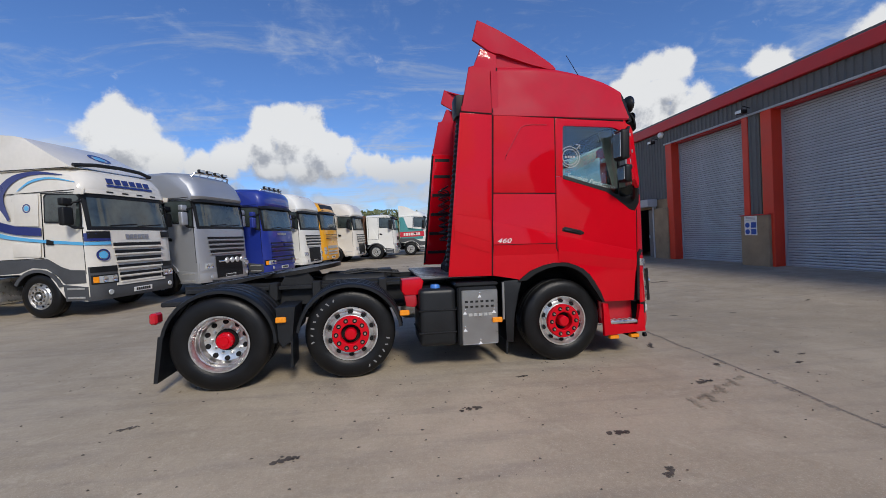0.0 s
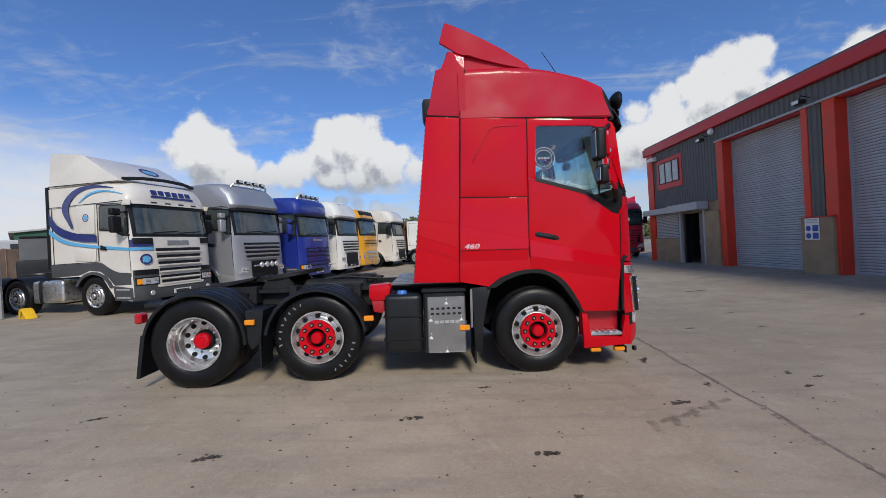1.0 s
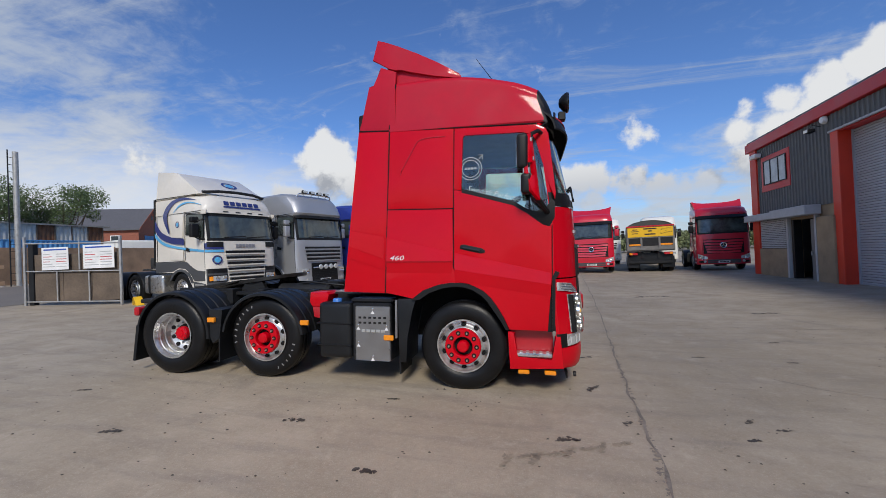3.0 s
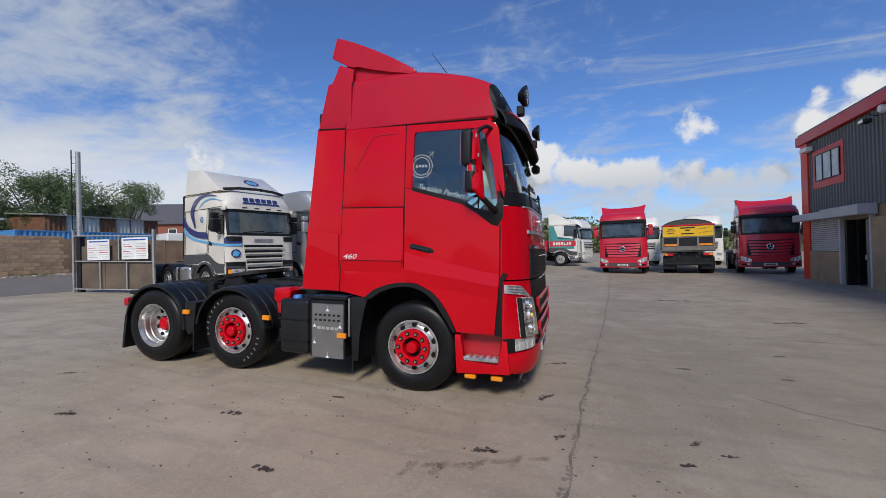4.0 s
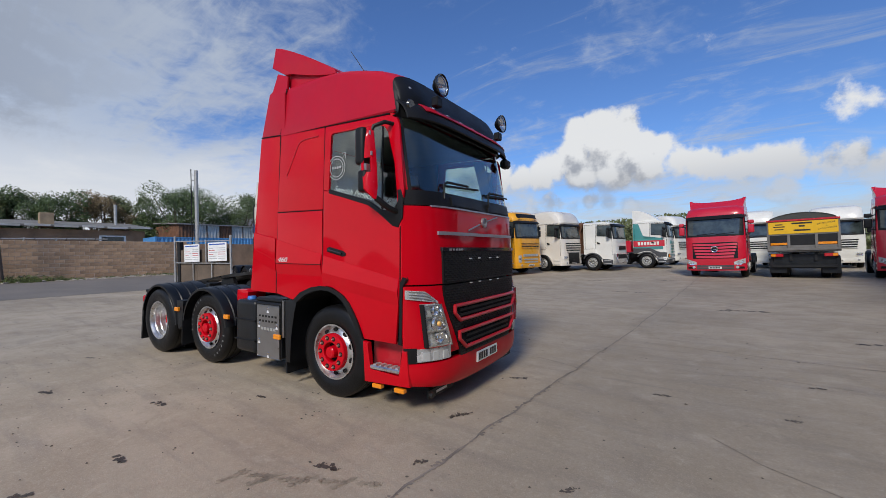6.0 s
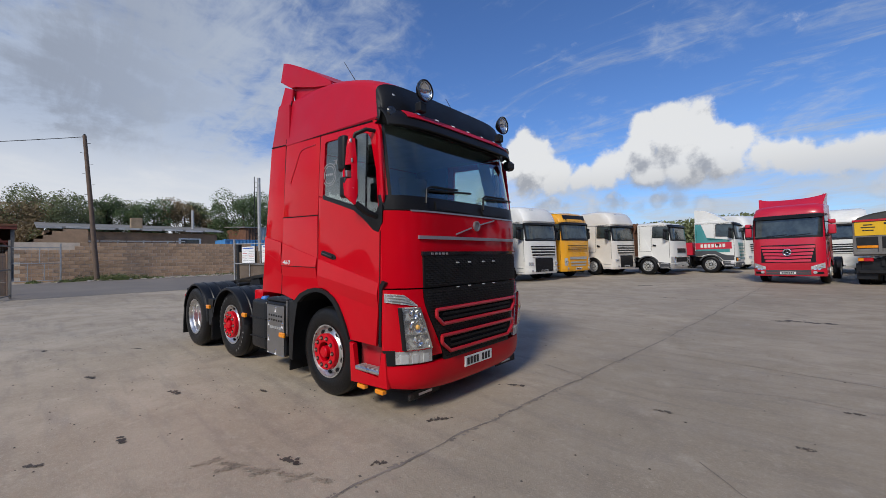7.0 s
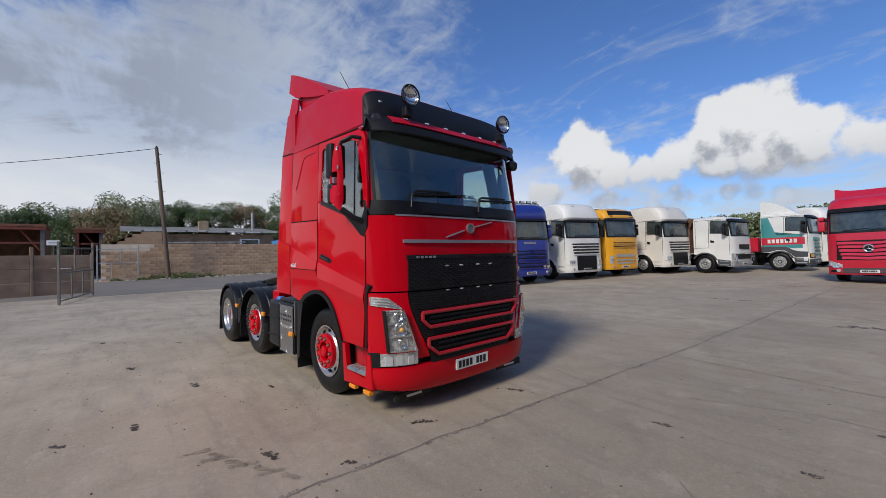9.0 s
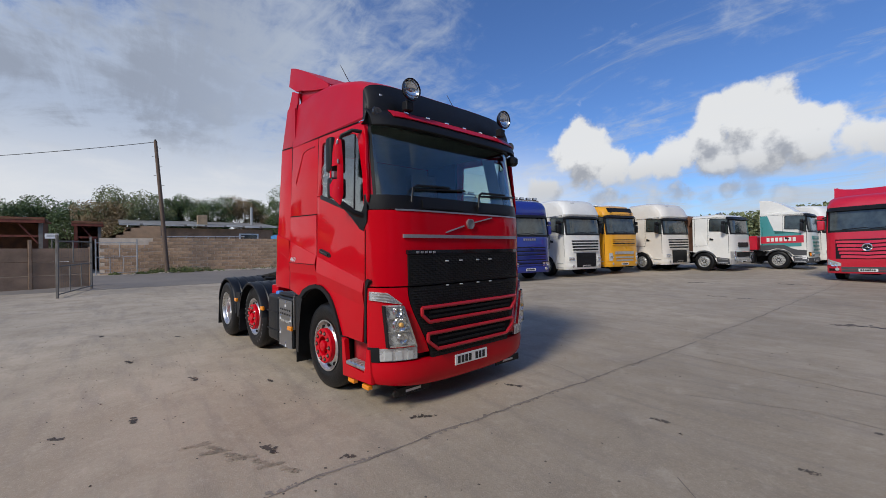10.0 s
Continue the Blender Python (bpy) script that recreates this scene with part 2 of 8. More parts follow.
STAINLESS = material("stainless", (0.36, 0.36, 0.36), 0.3, metal=0.9, vary=0.12, scale=5, fine=100)
CHROME = material("chrome", (0.8, 0.8, 0.8), 0.1, metal=1.0, vary=0.05)
SILVER_TRIM = material("silver_trim", (0.4, 0.4, 0.42), 0.35, metal=0.7)
AMBER = material("amber_lens", (0.85, 0.28, 0.01), 0.2, coat=0.4)
TAIL = material("red_lens", (0.5, 0.01, 0.02), 0.2, coat=0.4)
BLUE_CAP = material("blue_cap", (0.05, 0.2, 0.6), 0.4)
WHITE_MARK = material("white_lettering", (0.75, 0.75, 0.75), 0.5)
GREY_MARK = material("grey_lettering", (0.42, 0.43, 0.43), 0.4)
PLATE_WHITE = material("plate_white", (0.8, 0.8, 0.78), 0.4)
PLATE_INK = material("plate_ink", (0.015, 0.015, 0.015), 0.5)
GLASS = glass("window_glass", (0.86, 0.93, 0.90), 0.08, 2.2)
SCREEN = glass("windscreen_glass", (0.82, 0.90, 0.88), 0.085, 3.0)
LENS = glass("clear_lens", (0.97, 0.98, 0.98))
DARKGLASS = material("dark_glass", (0.02, 0.025, 0.027), 0.04, vary=0.2, spec=0.8)
REFLECTOR = material("lamp_reflector", (0.85, 0.85, 0.83), 0.12, metal=0.95, vary=0.05)
LAMP_GREY = material("lamp_lens_grey", (0.58, 0.60, 0.60), 0.15, metal=0.35, vary=0.1, scale=9, coat=0.6)
LAMP_BED = material("lamp_bed", (0.62, 0.63, 0.63), 0.22, metal=0.55, vary=0.3, scale=14, coat=0.6)
NUT = material("worn_steel_nut", (0.55, 0.47, 0.38), 0.35, metal=0.7, vary=0.3)
HEADBASE = material("lamp_inside", (0.5, 0.51, 0.52), 0.22, metal=0.8, vary=0.06)
AMBER_DIM = material("amber_bulb", (0.8, 0.45, 0.12), 0.2, coat=0.4)

# ---- building helpers ----
def box(bm, x0, x1, y0, y1, z0, z1, bev=0.0, seg=1):
    v = [bm.verts.new((x, y, z)) for x in (x0, x1) for y in (y0, y1) for z in (z0, z1)]
    fs = [bm.faces.new([v[i] for i in q]) for q in ((0, 1, 3, 2), (4, 6, 7, 5), (0, 4, 5, 1), (2, 3, 7, 6), (0, 2, 6, 4), (1, 5, 7, 3))]
    if bev:
        es = list({e for f in fs for e in f.edges})
        bmesh.ops.bevel(bm, geom=es, offset=bev, segments=seg, affect="EDGES", profile=0.6)
    return bm


def prism(bm, pts, plane, a, b, bev=0.0):
    """A polygon of the plane xz, yz or xy, drawn out from a to b along the third axis. a, b: numbers or functions of the point."""
    def at(p, w):
        w = w(*p) if callable(w) else w
        return {"xz": (p[0], w, p[1]), "yz": (w, p[0], p[1]), "xy": (p[0], p[1], w)}[plane]
    va, vb = [bm.verts.new(at(p, a)) for p in pts], [bm.verts.new(at(p, b)) for p in pts]
    n = len(pts)
    caps = [bm.faces.new(va), bm.faces.new(vb[::-1])]
    sides = [bm.faces.new((va[(i + 1) % n], va[i], vb[i], vb[(i + 1) % n])) for i in range(n)]
    if bev:
        es = list({e for f in caps for e in f.edges})
        bmesh.ops.bevel(bm, geom=es, offset=bev, segments=2, affect="EDGES", profile=0.6)
    bmesh.ops.triangulate(bm, faces=[f for f in bm.faces if len(f.verts) > 4], quad_method="BEAUTY", ngon_method="BEAUTY")
    return bm


def lathe(bm, profile, centre, axis="y", n=40, flip=1):
    """Revolves (radius, along) about an axis through centre."""
    rings = []
    for r, a in profile:
        ring = []
        for i in range(n):
            t = 2 * math.pi * i / n
            u, v = r * math.cos(t), r * math.sin(t)
            p = {"y": (u, a * flip, v), "x": (a * flip, u, v), "z": (u, v, a * flip)}[axis]
            ring.append(bm.verts.new(Vector(centre) + Vector(p)))
        rings.append(ring)
    for p, q in zip(rings, rings[1:]):
        for i in range(n):
            bm.faces.new((p[i], p[(i + 1) % n], q[(i + 1) % n], q[i]))
    bmesh.ops.remove_doubles(bm, verts=[v for r in rings for v in r], dist=1e-5)
    return bm


def tube(bm, pts, r, n=8, r2=None):
    """A round bar through pts, tapering from r to r2."""
    pts = [Vector(p) for p in pts]
    rings = []
    for i, p in enumerate(pts):
        d = (pts[min(i + 1, len(pts) - 1)] - pts[max(i - 1, 0)]).normalized()
        s = d.cross(Vector((0, 0, 1)) if abs(d.z) < 0.9 else Vector((1, 0, 0))).normalized()
        u = s.cross(d)
        rr = r + ((r2 if r2 is not None else r) - r) * i / max(1, len(pts) - 1)
        rings.append([bm.verts.new(p + (s * math.cos(2 * math.pi * k / n) + u * math.sin(2 * math.pi * k / n)) * rr) for k in range(n)])
    for p, q in zip(rings, rings[1:]):
        for i in range(n):
            bm.faces.new((p[i], p[(i + 1) % n], q[(i + 1) % n], q[i]))
    bm.faces.new(rings[0][::-1])
    bm.faces.new(rings[-1])
    return bm


def sheet(bm, fn, us, vs, back):
    """A curved sheet fn(u, v), with the vector back (or a function of u, v) as its thickness."""
    top = [[bm.verts.new(fn(u, v)) for v in vs] for u in us]
    bot = [[bm.verts.new(Vector(fn(u, v)) + Vector(back(u, v) if callable(back) else back)) for v in vs] for u in us]
    nu, nv = len(us), len(vs)
    for i in range(nu - 1):
        for j in range(nv - 1):
            bm.faces.new((top[i][j], top[i + 1][j], top[i + 1][j + 1], top[i][j + 1]))
            bm.faces.new((bot[i][j], bot[i][j + 1], bot[i + 1][j + 1], bot[i + 1][j]))
    for i in range(nu - 1):
        bm.faces.new((top[i + 1][0], top[i][0], bot[i][0], bot[i + 1][0]))
        bm.faces.new((top[i][-1], top[i + 1][-1], bot[i + 1][-1], bot[i][-1]))
    for j in range(nv - 1):
        bm.faces.new((top[0][j], top[0][j + 1], bot[0][j + 1], bot[0][j]))
        bm.faces.new((top[-1][j + 1], top[-1][j], bot[-1][j], bot[-1][j + 1]))
    return bm


def B():
    return bmesh.new()


def steps(a, b, n):
    return [a + (b - a) * i / n for i in range(n + 1)]


def mesh(name, bm, mat, sharp=35):
    bmesh.ops.recalc_face_normals(bm, faces=bm.faces)
    me = bpy.data.meshes.new(name)
    bm.to_mesh(me)
    bm.free()
    me.materials.append(mat)
    me.polygons.foreach_set("use_smooth", [True] * len(me.polygons))
    me.set_sharp_from_angle(angle=radians(sharp))
    return me


def part(name, bm, mat, parent, label="", sharp=35):
    """Links a bmesh (or a finished mesh) as one mesh object under a thing or a part."""
    ob = new(name, bm if isinstance(bm, bpy.types.Mesh) else mesh(name, bm, mat, sharp))
    ob.parent = parent
    return tagged(ob, label) if label else ob


def thing(name, m, label, category, group=""):
    ob = new(name)
    ob.empty_display_size = 0.3
    ob.matrix_world = m
    return tagged(ob, label, category, group)


def solid(name, bm, mat, label, category, kind="", m=None, sharp=35):
    """A thing that is one mesh."""
    ob = new(name, mesh(name, bm, mat, sharp))
    if m is not None:
        ob.matrix_world = m
    return tagged(ob, label, category, kind=kind)


def words(text, size, depth=0.003, shear=0.0):
    """Raised lettering in the built-in font, as a mesh in the xy plane from the origin."""
    cu = bpy.data.curves.new("lettering", "FONT")
    cu.body, cu.size, cu.extrude, cu.shear, cu.resolution_u = text, size, depth, shear, 2
    ob = bpy.data.objects.new("lettering", cu)
    scene.collection.objects.link(ob)
    dg = bpy.context.evaluated_depsgraph_get()
    me = bpy.data.meshes.new_from_object(ob.evaluated_get(dg))
    bpy.data.objects.remove(ob)
    return me


def lettered(text, size, m, mat, parent, shear=0.0):
    me = words(text, size, 0.002, shear)
    me.materials.clear()
    me.materials.append(mat)
    ob = new("lettering", me)
    ob.parent = parent
    ob.matrix_basis = m
    return ob


def smooth(a, b, x):
    t = min(1, max(0, (x - a) / (b - a)))
    return t * t * (3 - 2 * t)


def height(x, y):
    """The yard falls gently towards +x and rises towards +y."""
    s = smooth(3, 12, x)
    base = (0.081 - 0.03 * max(x, -34)) * (1 - s) + 0.04 * s
    return base + 0.010 * max(0, min(y, 40) - 9) * (1 - 0.9 * s)


# ---- ground ----
def ground_material():
    m = bpy.data.materials.new("worn_concrete")
    m.use_nodes = True
    n, l = m.node_tree.nodes, m.node_tree.links
    b = n["Principled BSDF"]
    tc = n.new("ShaderNodeTexCoord")

    def tex(scale, detail, rough=0.55, dist=0.0, kind="ShaderNodeTexNoise"):
        t = n.new(kind)
        t.inputs["Scale"].default_value = scale
        if kind == "ShaderNodeTexNoise":
            t.inputs["Detail"].default_value, t.inputs["Roughness"].default_value, t.inputs["Distortion"].default_value = detail, rough, dist
        l.new(tc.outputs["Object"], t.inputs["Vector"])
        return t.outputs[0]

    def rng(v, a, b_, lo, hi):
        r = n.new("ShaderNodeMapRange")
        l.new(v, r.inputs[0])
        for i, x in zip((1, 2, 3, 4), (a, b_, lo, hi)):
            r.inputs[i].default_value = x
        return r.outputs[0]

    def mix(f, a, c, mode="MIX"):
        x = n.new("ShaderNodeMix")
        x.data_type, x.blend_type = "RGBA", mode
        l.new(f, x.inputs[0])
        for s, v in ((x.inputs[6], a), (x.inputs[7], c)):
            if isinstance(v, tuple):
                s.default_value = (*v, 1)
            else:
                l.new(v, s)
        return x.outputs[2]
    patches, mid, grain, blot = tex(0.22, 6, 0.6, 0.6), tex(1.4, 8, 0.65, 0.3), tex(60, 4, 0.7), tex(0.75, 5, 0.6, 1.2)
    col = mix(rng(patches, 0.38, 0.62, 0, 1), (0.29, 0.237, 0.168), (0.43, 0.357, 0.262))
    col = mix(rng(mid, 0.44, 0.68, 0, 0.75), col, (0.262, 0.211, 0.148))
    col = mix(rng(blot, 0.57, 0.74, 0, 0.55), col, (0.15, 0.13, 0.11))
    col = mix(rng(grain, 0.3, 0.7, 0, 0.35), col, (0.47, 0.41, 0.32))
    spots = tex(9, 3, 0.5)
    col = mix(rng(spots, 0.70, 0.80, 0, 0.4), col, (0.11, 0.095, 0.08))
    pale = tex(3.1, 6, 0.7, 0.4)
    col = mix(rng(pale, 0.57, 0.72, 0, 0.45), col, (0.5, 0.435, 0.34))
    streak_map = n.new("ShaderNodeMapping")
    streak_map.inputs["Scale"].default_value, streak_map.inputs["Rotation"].default_value = (0.5, 3.5, 1.0), (0, 0, 0.5)
    l.new(tc.outputs["Object"], streak_map.inputs["Vector"])
    st = n.new("ShaderNodeTexNoise")
    st.inputs["Scale"].default_value, st.inputs["Detail"].default_value, st.inputs["Roughness"].default_value = 1.3, 7, 0.65
    l.new(streak_map.outputs[0], st.inputs["Vector"])
    col = mix(rng(st.outputs[0], 0.5, 0.72, 0, 0.5), col, (0.20, 0.172, 0.143))
    speck = tex(140, 2, 0.5)
    col = mix(rng(speck, 0.62, 0.72, 0, 0.5), col, (0.56, 0.50, 0.42))
    pits = tex(38, 3, 0.6)
    col = mix(rng(pits, 0.68, 0.76, 0, 0.3), col, (0.12, 0.10, 0.085))
    gravel = tex(24, 6, 0.8)
    col = mix(rng(gravel, 0.52, 0.72, 0, 0.26), col, (0.17, 0.145, 0.118))
    col = mix(rng(gravel, 0.46, 0.30, 0, 0.28), col, (0.60, 0.52, 0.40))
    # the slabs past the joint are older and greyer; the yard's middle has brightness added in its colour
    xyz = n.new("ShaderNodeSeparateXYZ")
    l.new(tc.outputs["Object"], xyz.inputs[0])

    def madd(a, k, c):
        q = n.new("ShaderNodeMath")
        q.operation = "MULTIPLY_ADD"
        l.new(a, q.inputs[0])
        q.inputs[1].default_value = k
        if isinstance(c, float):
            q.inputs[2].default_value = c
        else:
            l.new(c, q.inputs[2])
        return q.outputs[0]
    slab = n.new("ShaderNodeMath")
    slab.operation = "MULTIPLY"
    l.new(rng(madd(xyz.outputs[1], -.022, xyz.outputs[0]), 3.33, 3.48, 0, 1), slab.inputs[0])
    l.new(rng(madd(mid, 3.0, xyz.outputs[1]), 5.0, 12.0, 0.1, 1), slab.inputs[1])
    col = mix(slab.outputs[0], col, (0.90, 0.905, 0.91), "MULTIPLY")
    # painted brightness: colour multiplied up near (-.8, 1.6), fading out with a noisy edge
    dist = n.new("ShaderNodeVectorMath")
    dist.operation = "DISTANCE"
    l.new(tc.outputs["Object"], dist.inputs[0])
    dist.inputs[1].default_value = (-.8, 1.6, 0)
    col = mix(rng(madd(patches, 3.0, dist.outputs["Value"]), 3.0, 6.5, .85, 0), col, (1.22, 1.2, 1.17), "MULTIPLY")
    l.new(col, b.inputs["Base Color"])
    l.new(rng(mid, 0.3, 0.7, 0.6, 0.9), b.inputs["Roughness"])
    bp = n.new("ShaderNodeBump")
    bp.inputs["Strength"].default_value, bp.inputs["Distance"].default_value = 0.5, 0.006
    hsum = n.new("ShaderNodeMath")
    hsum.operation = "ADD"
    l.new(grain, hsum.inputs[0])
    l.new(mid, hsum.inputs[1])
    l.new(hsum.outputs[0], bp.inputs["Height"])
    l.new(bp.outputs[0], b.inputs["Normal"])
    return m


CONCRETE = ground_material()
ASPHALT = material("asphalt", (0.19, 0.168, 0.145), 0.85, vary=0.2, scale=0.7, fine=70, bump=0.4)
JOINT = material("joint_filler", (0.205, 0.175, 0.145), 0.9, vary=0.4, scale=5)
STAIN = material("oily_dirt", (0.085, 0.07, 0.056), 0.7, vary=0.4, scale=6)


def axis_steps():
    near = steps(-40, 40, 80)
    return [-900, -400, -200, -110, -70, -52] + near + [52, 70, 110, 200, 400, 900]


bm = B()
xs, ys = axis_steps(), axis_steps()
grid = [[bm.verts.new((x, y, height(x, y))) for y in ys] for x in xs]
for i in range(len(xs) - 1):
    for j in range(len(ys) - 1):
        bm.faces.new((grid[i][j], grid[i + 1][j], grid[i + 1][j + 1], grid[i][j + 1]))
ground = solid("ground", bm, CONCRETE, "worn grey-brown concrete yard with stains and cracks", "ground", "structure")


def laid(bm, line, wide, lift=0.004, rag=0.3, seed=1):
    """A ragged thin strip on the ground along a line of (x, y)."""
    rnd = random.Random(seed)
    pts = []
    for (xa, ya), (xb, yb) in zip(line, line[1:]):
        n = max(2, int(math.hypot(xb - xa, yb - ya) / 0.12))
        pts += [(xa + (xb - xa) * i / n, ya + (yb - ya) * i / n) for i in range(n)]
    pts.append(line[-1])
    left, right = [], []
    drift = 0.0
    for i, (x, y) in enumerate(pts):
        xa, ya = pts[max(0, i - 1)]
        xb, yb = pts[min(len(pts) - 1, i + 1)]
        d = Vector((xb - xa, yb - ya)).normalized()
        drift = 0.7 * drift + rnd.uniform(-rag, rag) * wide * .9
        o = drift
        for lst, s in ((left, 1), (right, -1)):
            w = wide / 2 * (1 + rnd.uniform(-rag, rag))
            px, py = x - d.y * (w * s + o), y + d.x * (w * s + o)
            lst.append(bm.verts.new((px, py, height(px, py) + lift)))
    for i in range(len(pts) - 1):
        bm.faces.new((left[i], right[i], right[i + 1], left[i + 1]))
    return bm


def dabs(bm, line, wide, n, size, seed=1, lift=0.003):
    """Many small ragged dark dabs scattered along a line of (x, y)."""
    rnd = random.Random(seed)
    for k in range(n):
        f = rnd.random() * (len(line) - 1)
        i = min(int(f), len(line) - 2)
        (xa, ya), (xb, yb) = line[i], line[i + 1]
        x = xa + (xb - xa) * (f - i) + rnd.gauss(0, wide)
        y = ya + (yb - ya) * (f - i) + rnd.gauss(0, wide)
        r, a0, st = size * rnd.uniform(.3, 1.0) ** 2 + .004, rnd.uniform(0, 6.28), rnd.uniform(.4, 1.0)
        ring = []
        for j in range(7):
            a = 2 * math.pi * j / 7
            q = r * rnd.uniform(.6, 1.1)
            u, v = q * math.cos(a), q * math.sin(a) * st
            px, py = x + u * math.cos(a0) - v * math.sin(a0), y + u * math.sin(a0) + v * math.cos(a0)
            ring.append(bm.verts.new((px, py, height(px, py) + lift + .0004 * (k % 4))))
        bm.faces.new(ring)
    return bm


def stain(bm, x, y, r, stretch=1.0, turn=0.0, seed=1, lift=0.003):
    """A ragged elongated spill."""
    dx, dy = math.cos(turn) * r * stretch, math.sin(turn) * r * stretch
    return dabs(bm, [(x - dx * .6, y - dy * .6), (x, y + r * .1), (x + dx * .6, y + dy * .6)], r * .20, 30, r * .34, seed, lift)


# slab joint, cracks and spills
solid("slab_joint", laid(B(), [(3.42, -3), (3.47, 2.4), (3.52, 3.2), (3.56, 4.7), (3.60, 6.0), (3.73, 8.8), (3.82, 12.2), (3.95, 18), (4.1, 27)], 0.020, rag=0.9), JOINT, "dark filled joint between concrete slabs", "joint", "structure")
solid("slab_joint", laid(B(), [(3.75, 9.0), (9.5, 8.2), (11.4, 7.9)], 0.013, rag=0.9, seed=4), JOINT, "thin dark joint across the concrete slabs", "joint", "structure")
solid("joint_crumbs", dabs(B(), [(3.45, 0), (3.47, 2.4), (3.52, 3.2), (3.56, 4.7), (3.60, 6.0), (3.73, 8.8)], .014, 260, .026, 31), JOINT, "crumbled dark edges along the slab joint", "joint", "structure")
for i, (line, w) in enumerate([([(5.2, 5.4), (5.5, 5.1), (6.2, 4.7)], .007), ([(4.6, 7.2), (5.6, 7.6), (6.4, 7.5)], .007), ([(2.75, 7.05), (3.15, 7.0), (3.6, 6.85)], .008), ([(1.6, 11.2), (2.6, 11.0), (3.78, 10.8)], .010)]):
    solid("crack", laid(B(), line, w, rag=0.7, seed=20 + i), JOINT, "dark ragged crack in the concrete", "crack", "structure")
spots = [(3.14, 5.97, .09, 2.4, .6), (3.18, 4.63, .08, 2.8, 1.0), (2.86, 3.28, .09, 2, .3), (.41, 3.08, .09, 1.6, .2), (1.47, 2.44, .08, 1.5, 0), (1.5, 1.9, .06, 1.6, .8), (-1.05, 2.46, .09, 1.5, .2), (1.1, 3.8, .05, 1.5, .1), (4.7, 6.3, .07, 2, 0), (4.45, 4.02, .05, 2, 1), (4.66, 3.88, .05, 2, .2), (4.32, 3.62, .06, 1.6, .4), (-2.6, 3.2, .07, 2, .4), (-3.5, 2.1, .08, 1.4, 0), (3.40, 3.74, .06, 1.4, .6), (5.79, 6.18, .06, 2, .2), (6.1, 7.4, .06, 2, .2), (.9, 1.2, .07, 1.4, .4), (2.2, 1.3, .05, 1.7, 1.2), (7.2, 10.3, .2, 2.4, .1), (5.5, 13.5, .3, 2.5, .2), (2.5, 16.5, .3, 3, .1), (0.5, 20.5, .35, 3, .3), (3, 22, .3, 3, .1), (7.8, 6.6, .06, 2, .5), (8.6, 5.1, .06, 1.5, .9)]
for i, (x, y, r, st, tu) in enumerate(spots):
    solid("oil_stain", stain(B(), x, y, r, st, tu, 40 + i), STAIN, "small dark oily stain on the concrete", "stain", "structure")
SMUDGE = material("faint_tyre_smudge", (0.30, 0.248, 0.182), 0.85, vary=0.35, scale=9)
for k, (bx, by, ux, uy) in enumerate(((2.40, 2.74, .05, .19), (2.50, 2.90, .16, .10), (2.62, 2.84, .05, .2), (2.72, 3.0, .17, .09), (2.86, 2.98, .05, .2), (2.98, 3.14, .15, .09), (3.12, 3.14, .04, .18), (3.22, 3.28, .14, .08))):
    solid("tyre_mark", dabs(B(), [(bx, by), (bx + ux * .5, by + uy * .5), (bx + ux, by + uy)], .013, 80, .017, 70 + k), SMUDGE, "faint smudged tyre mark on the concrete", "stain", "structure")
grit = random.Random(12)
bm = B()
for k in range(900):
    gx, gy = grit.uniform(-6, 9), grit.uniform(-1.5, 12) if k % 2 else grit.uniform(0, 5)
    if 11 < gx:
        continue
    s = grit.uniform(.004, .012)
    a = grit.uniform(0, 6.28)
    z = height(gx, gy) + .003
    v = [bm.verts.new((gx + math.cos(a + 1.57 * i) * s * (1 if i % 2 else 1.6), gy + math.sin(a + 1.57 * i) * s, z)) for i in range(4)]
    tip = bm.verts.new((gx, gy, z + s * .7))
    for i in range(4):
        bm.faces.new((v[i], v[(i + 1) % 4], tip))
    bm.faces.new(v[::-1])
tagged(solid("grit", bm, STAIN, "scattered dark grit and leaf bits on the concrete", "grit", "stuff"), kind="stuff")

# road beyond the yard
bm = B()
ru = steps(-60, 60, 60)
sheet(bm, lambda u, v: (v + 0.02 * u, u, height(v + 0.02 * u, u) + 0.006), ru, steps(-24.5, -14.4, 10), (0, 0, -0.004))
solid("road", bm, ASPHALT, "dark grey asphalt lane past the yard gate", "road", "structure")

# ---- workshop building ----
CLAD = material("grey_cladding", (0.11, 0.116, 0.118), 0.5, vary=0.2, scale=1.5, fine=25, rough_vary=0.2)
ORANGE = material("orange_red_steel", (0.66, 0.045, 0.018), 0.42, vary=0.12, scale=1.2)
FASCIA = material("red_fascia", (0.55, 0.022, 0.026), 0.4, vary=0.1, scale=1.5)
SHUTTER = material("shutter_steel", (0.40, 0.44, 0.495), 0.4, metal=0.15, vary=0.12, scale=1.2, each=0.05)
RENDER = material("brown_render", (0.32, 0.24, 0.155), 0.9, vary=0.28, scale=1.8, fine=45, bump=0.6)
PALE = material("pale_steel", (0.42, 0.44, 0.46), 0.5, vary=0.1)
WX = 11.68
GZ = 0.03


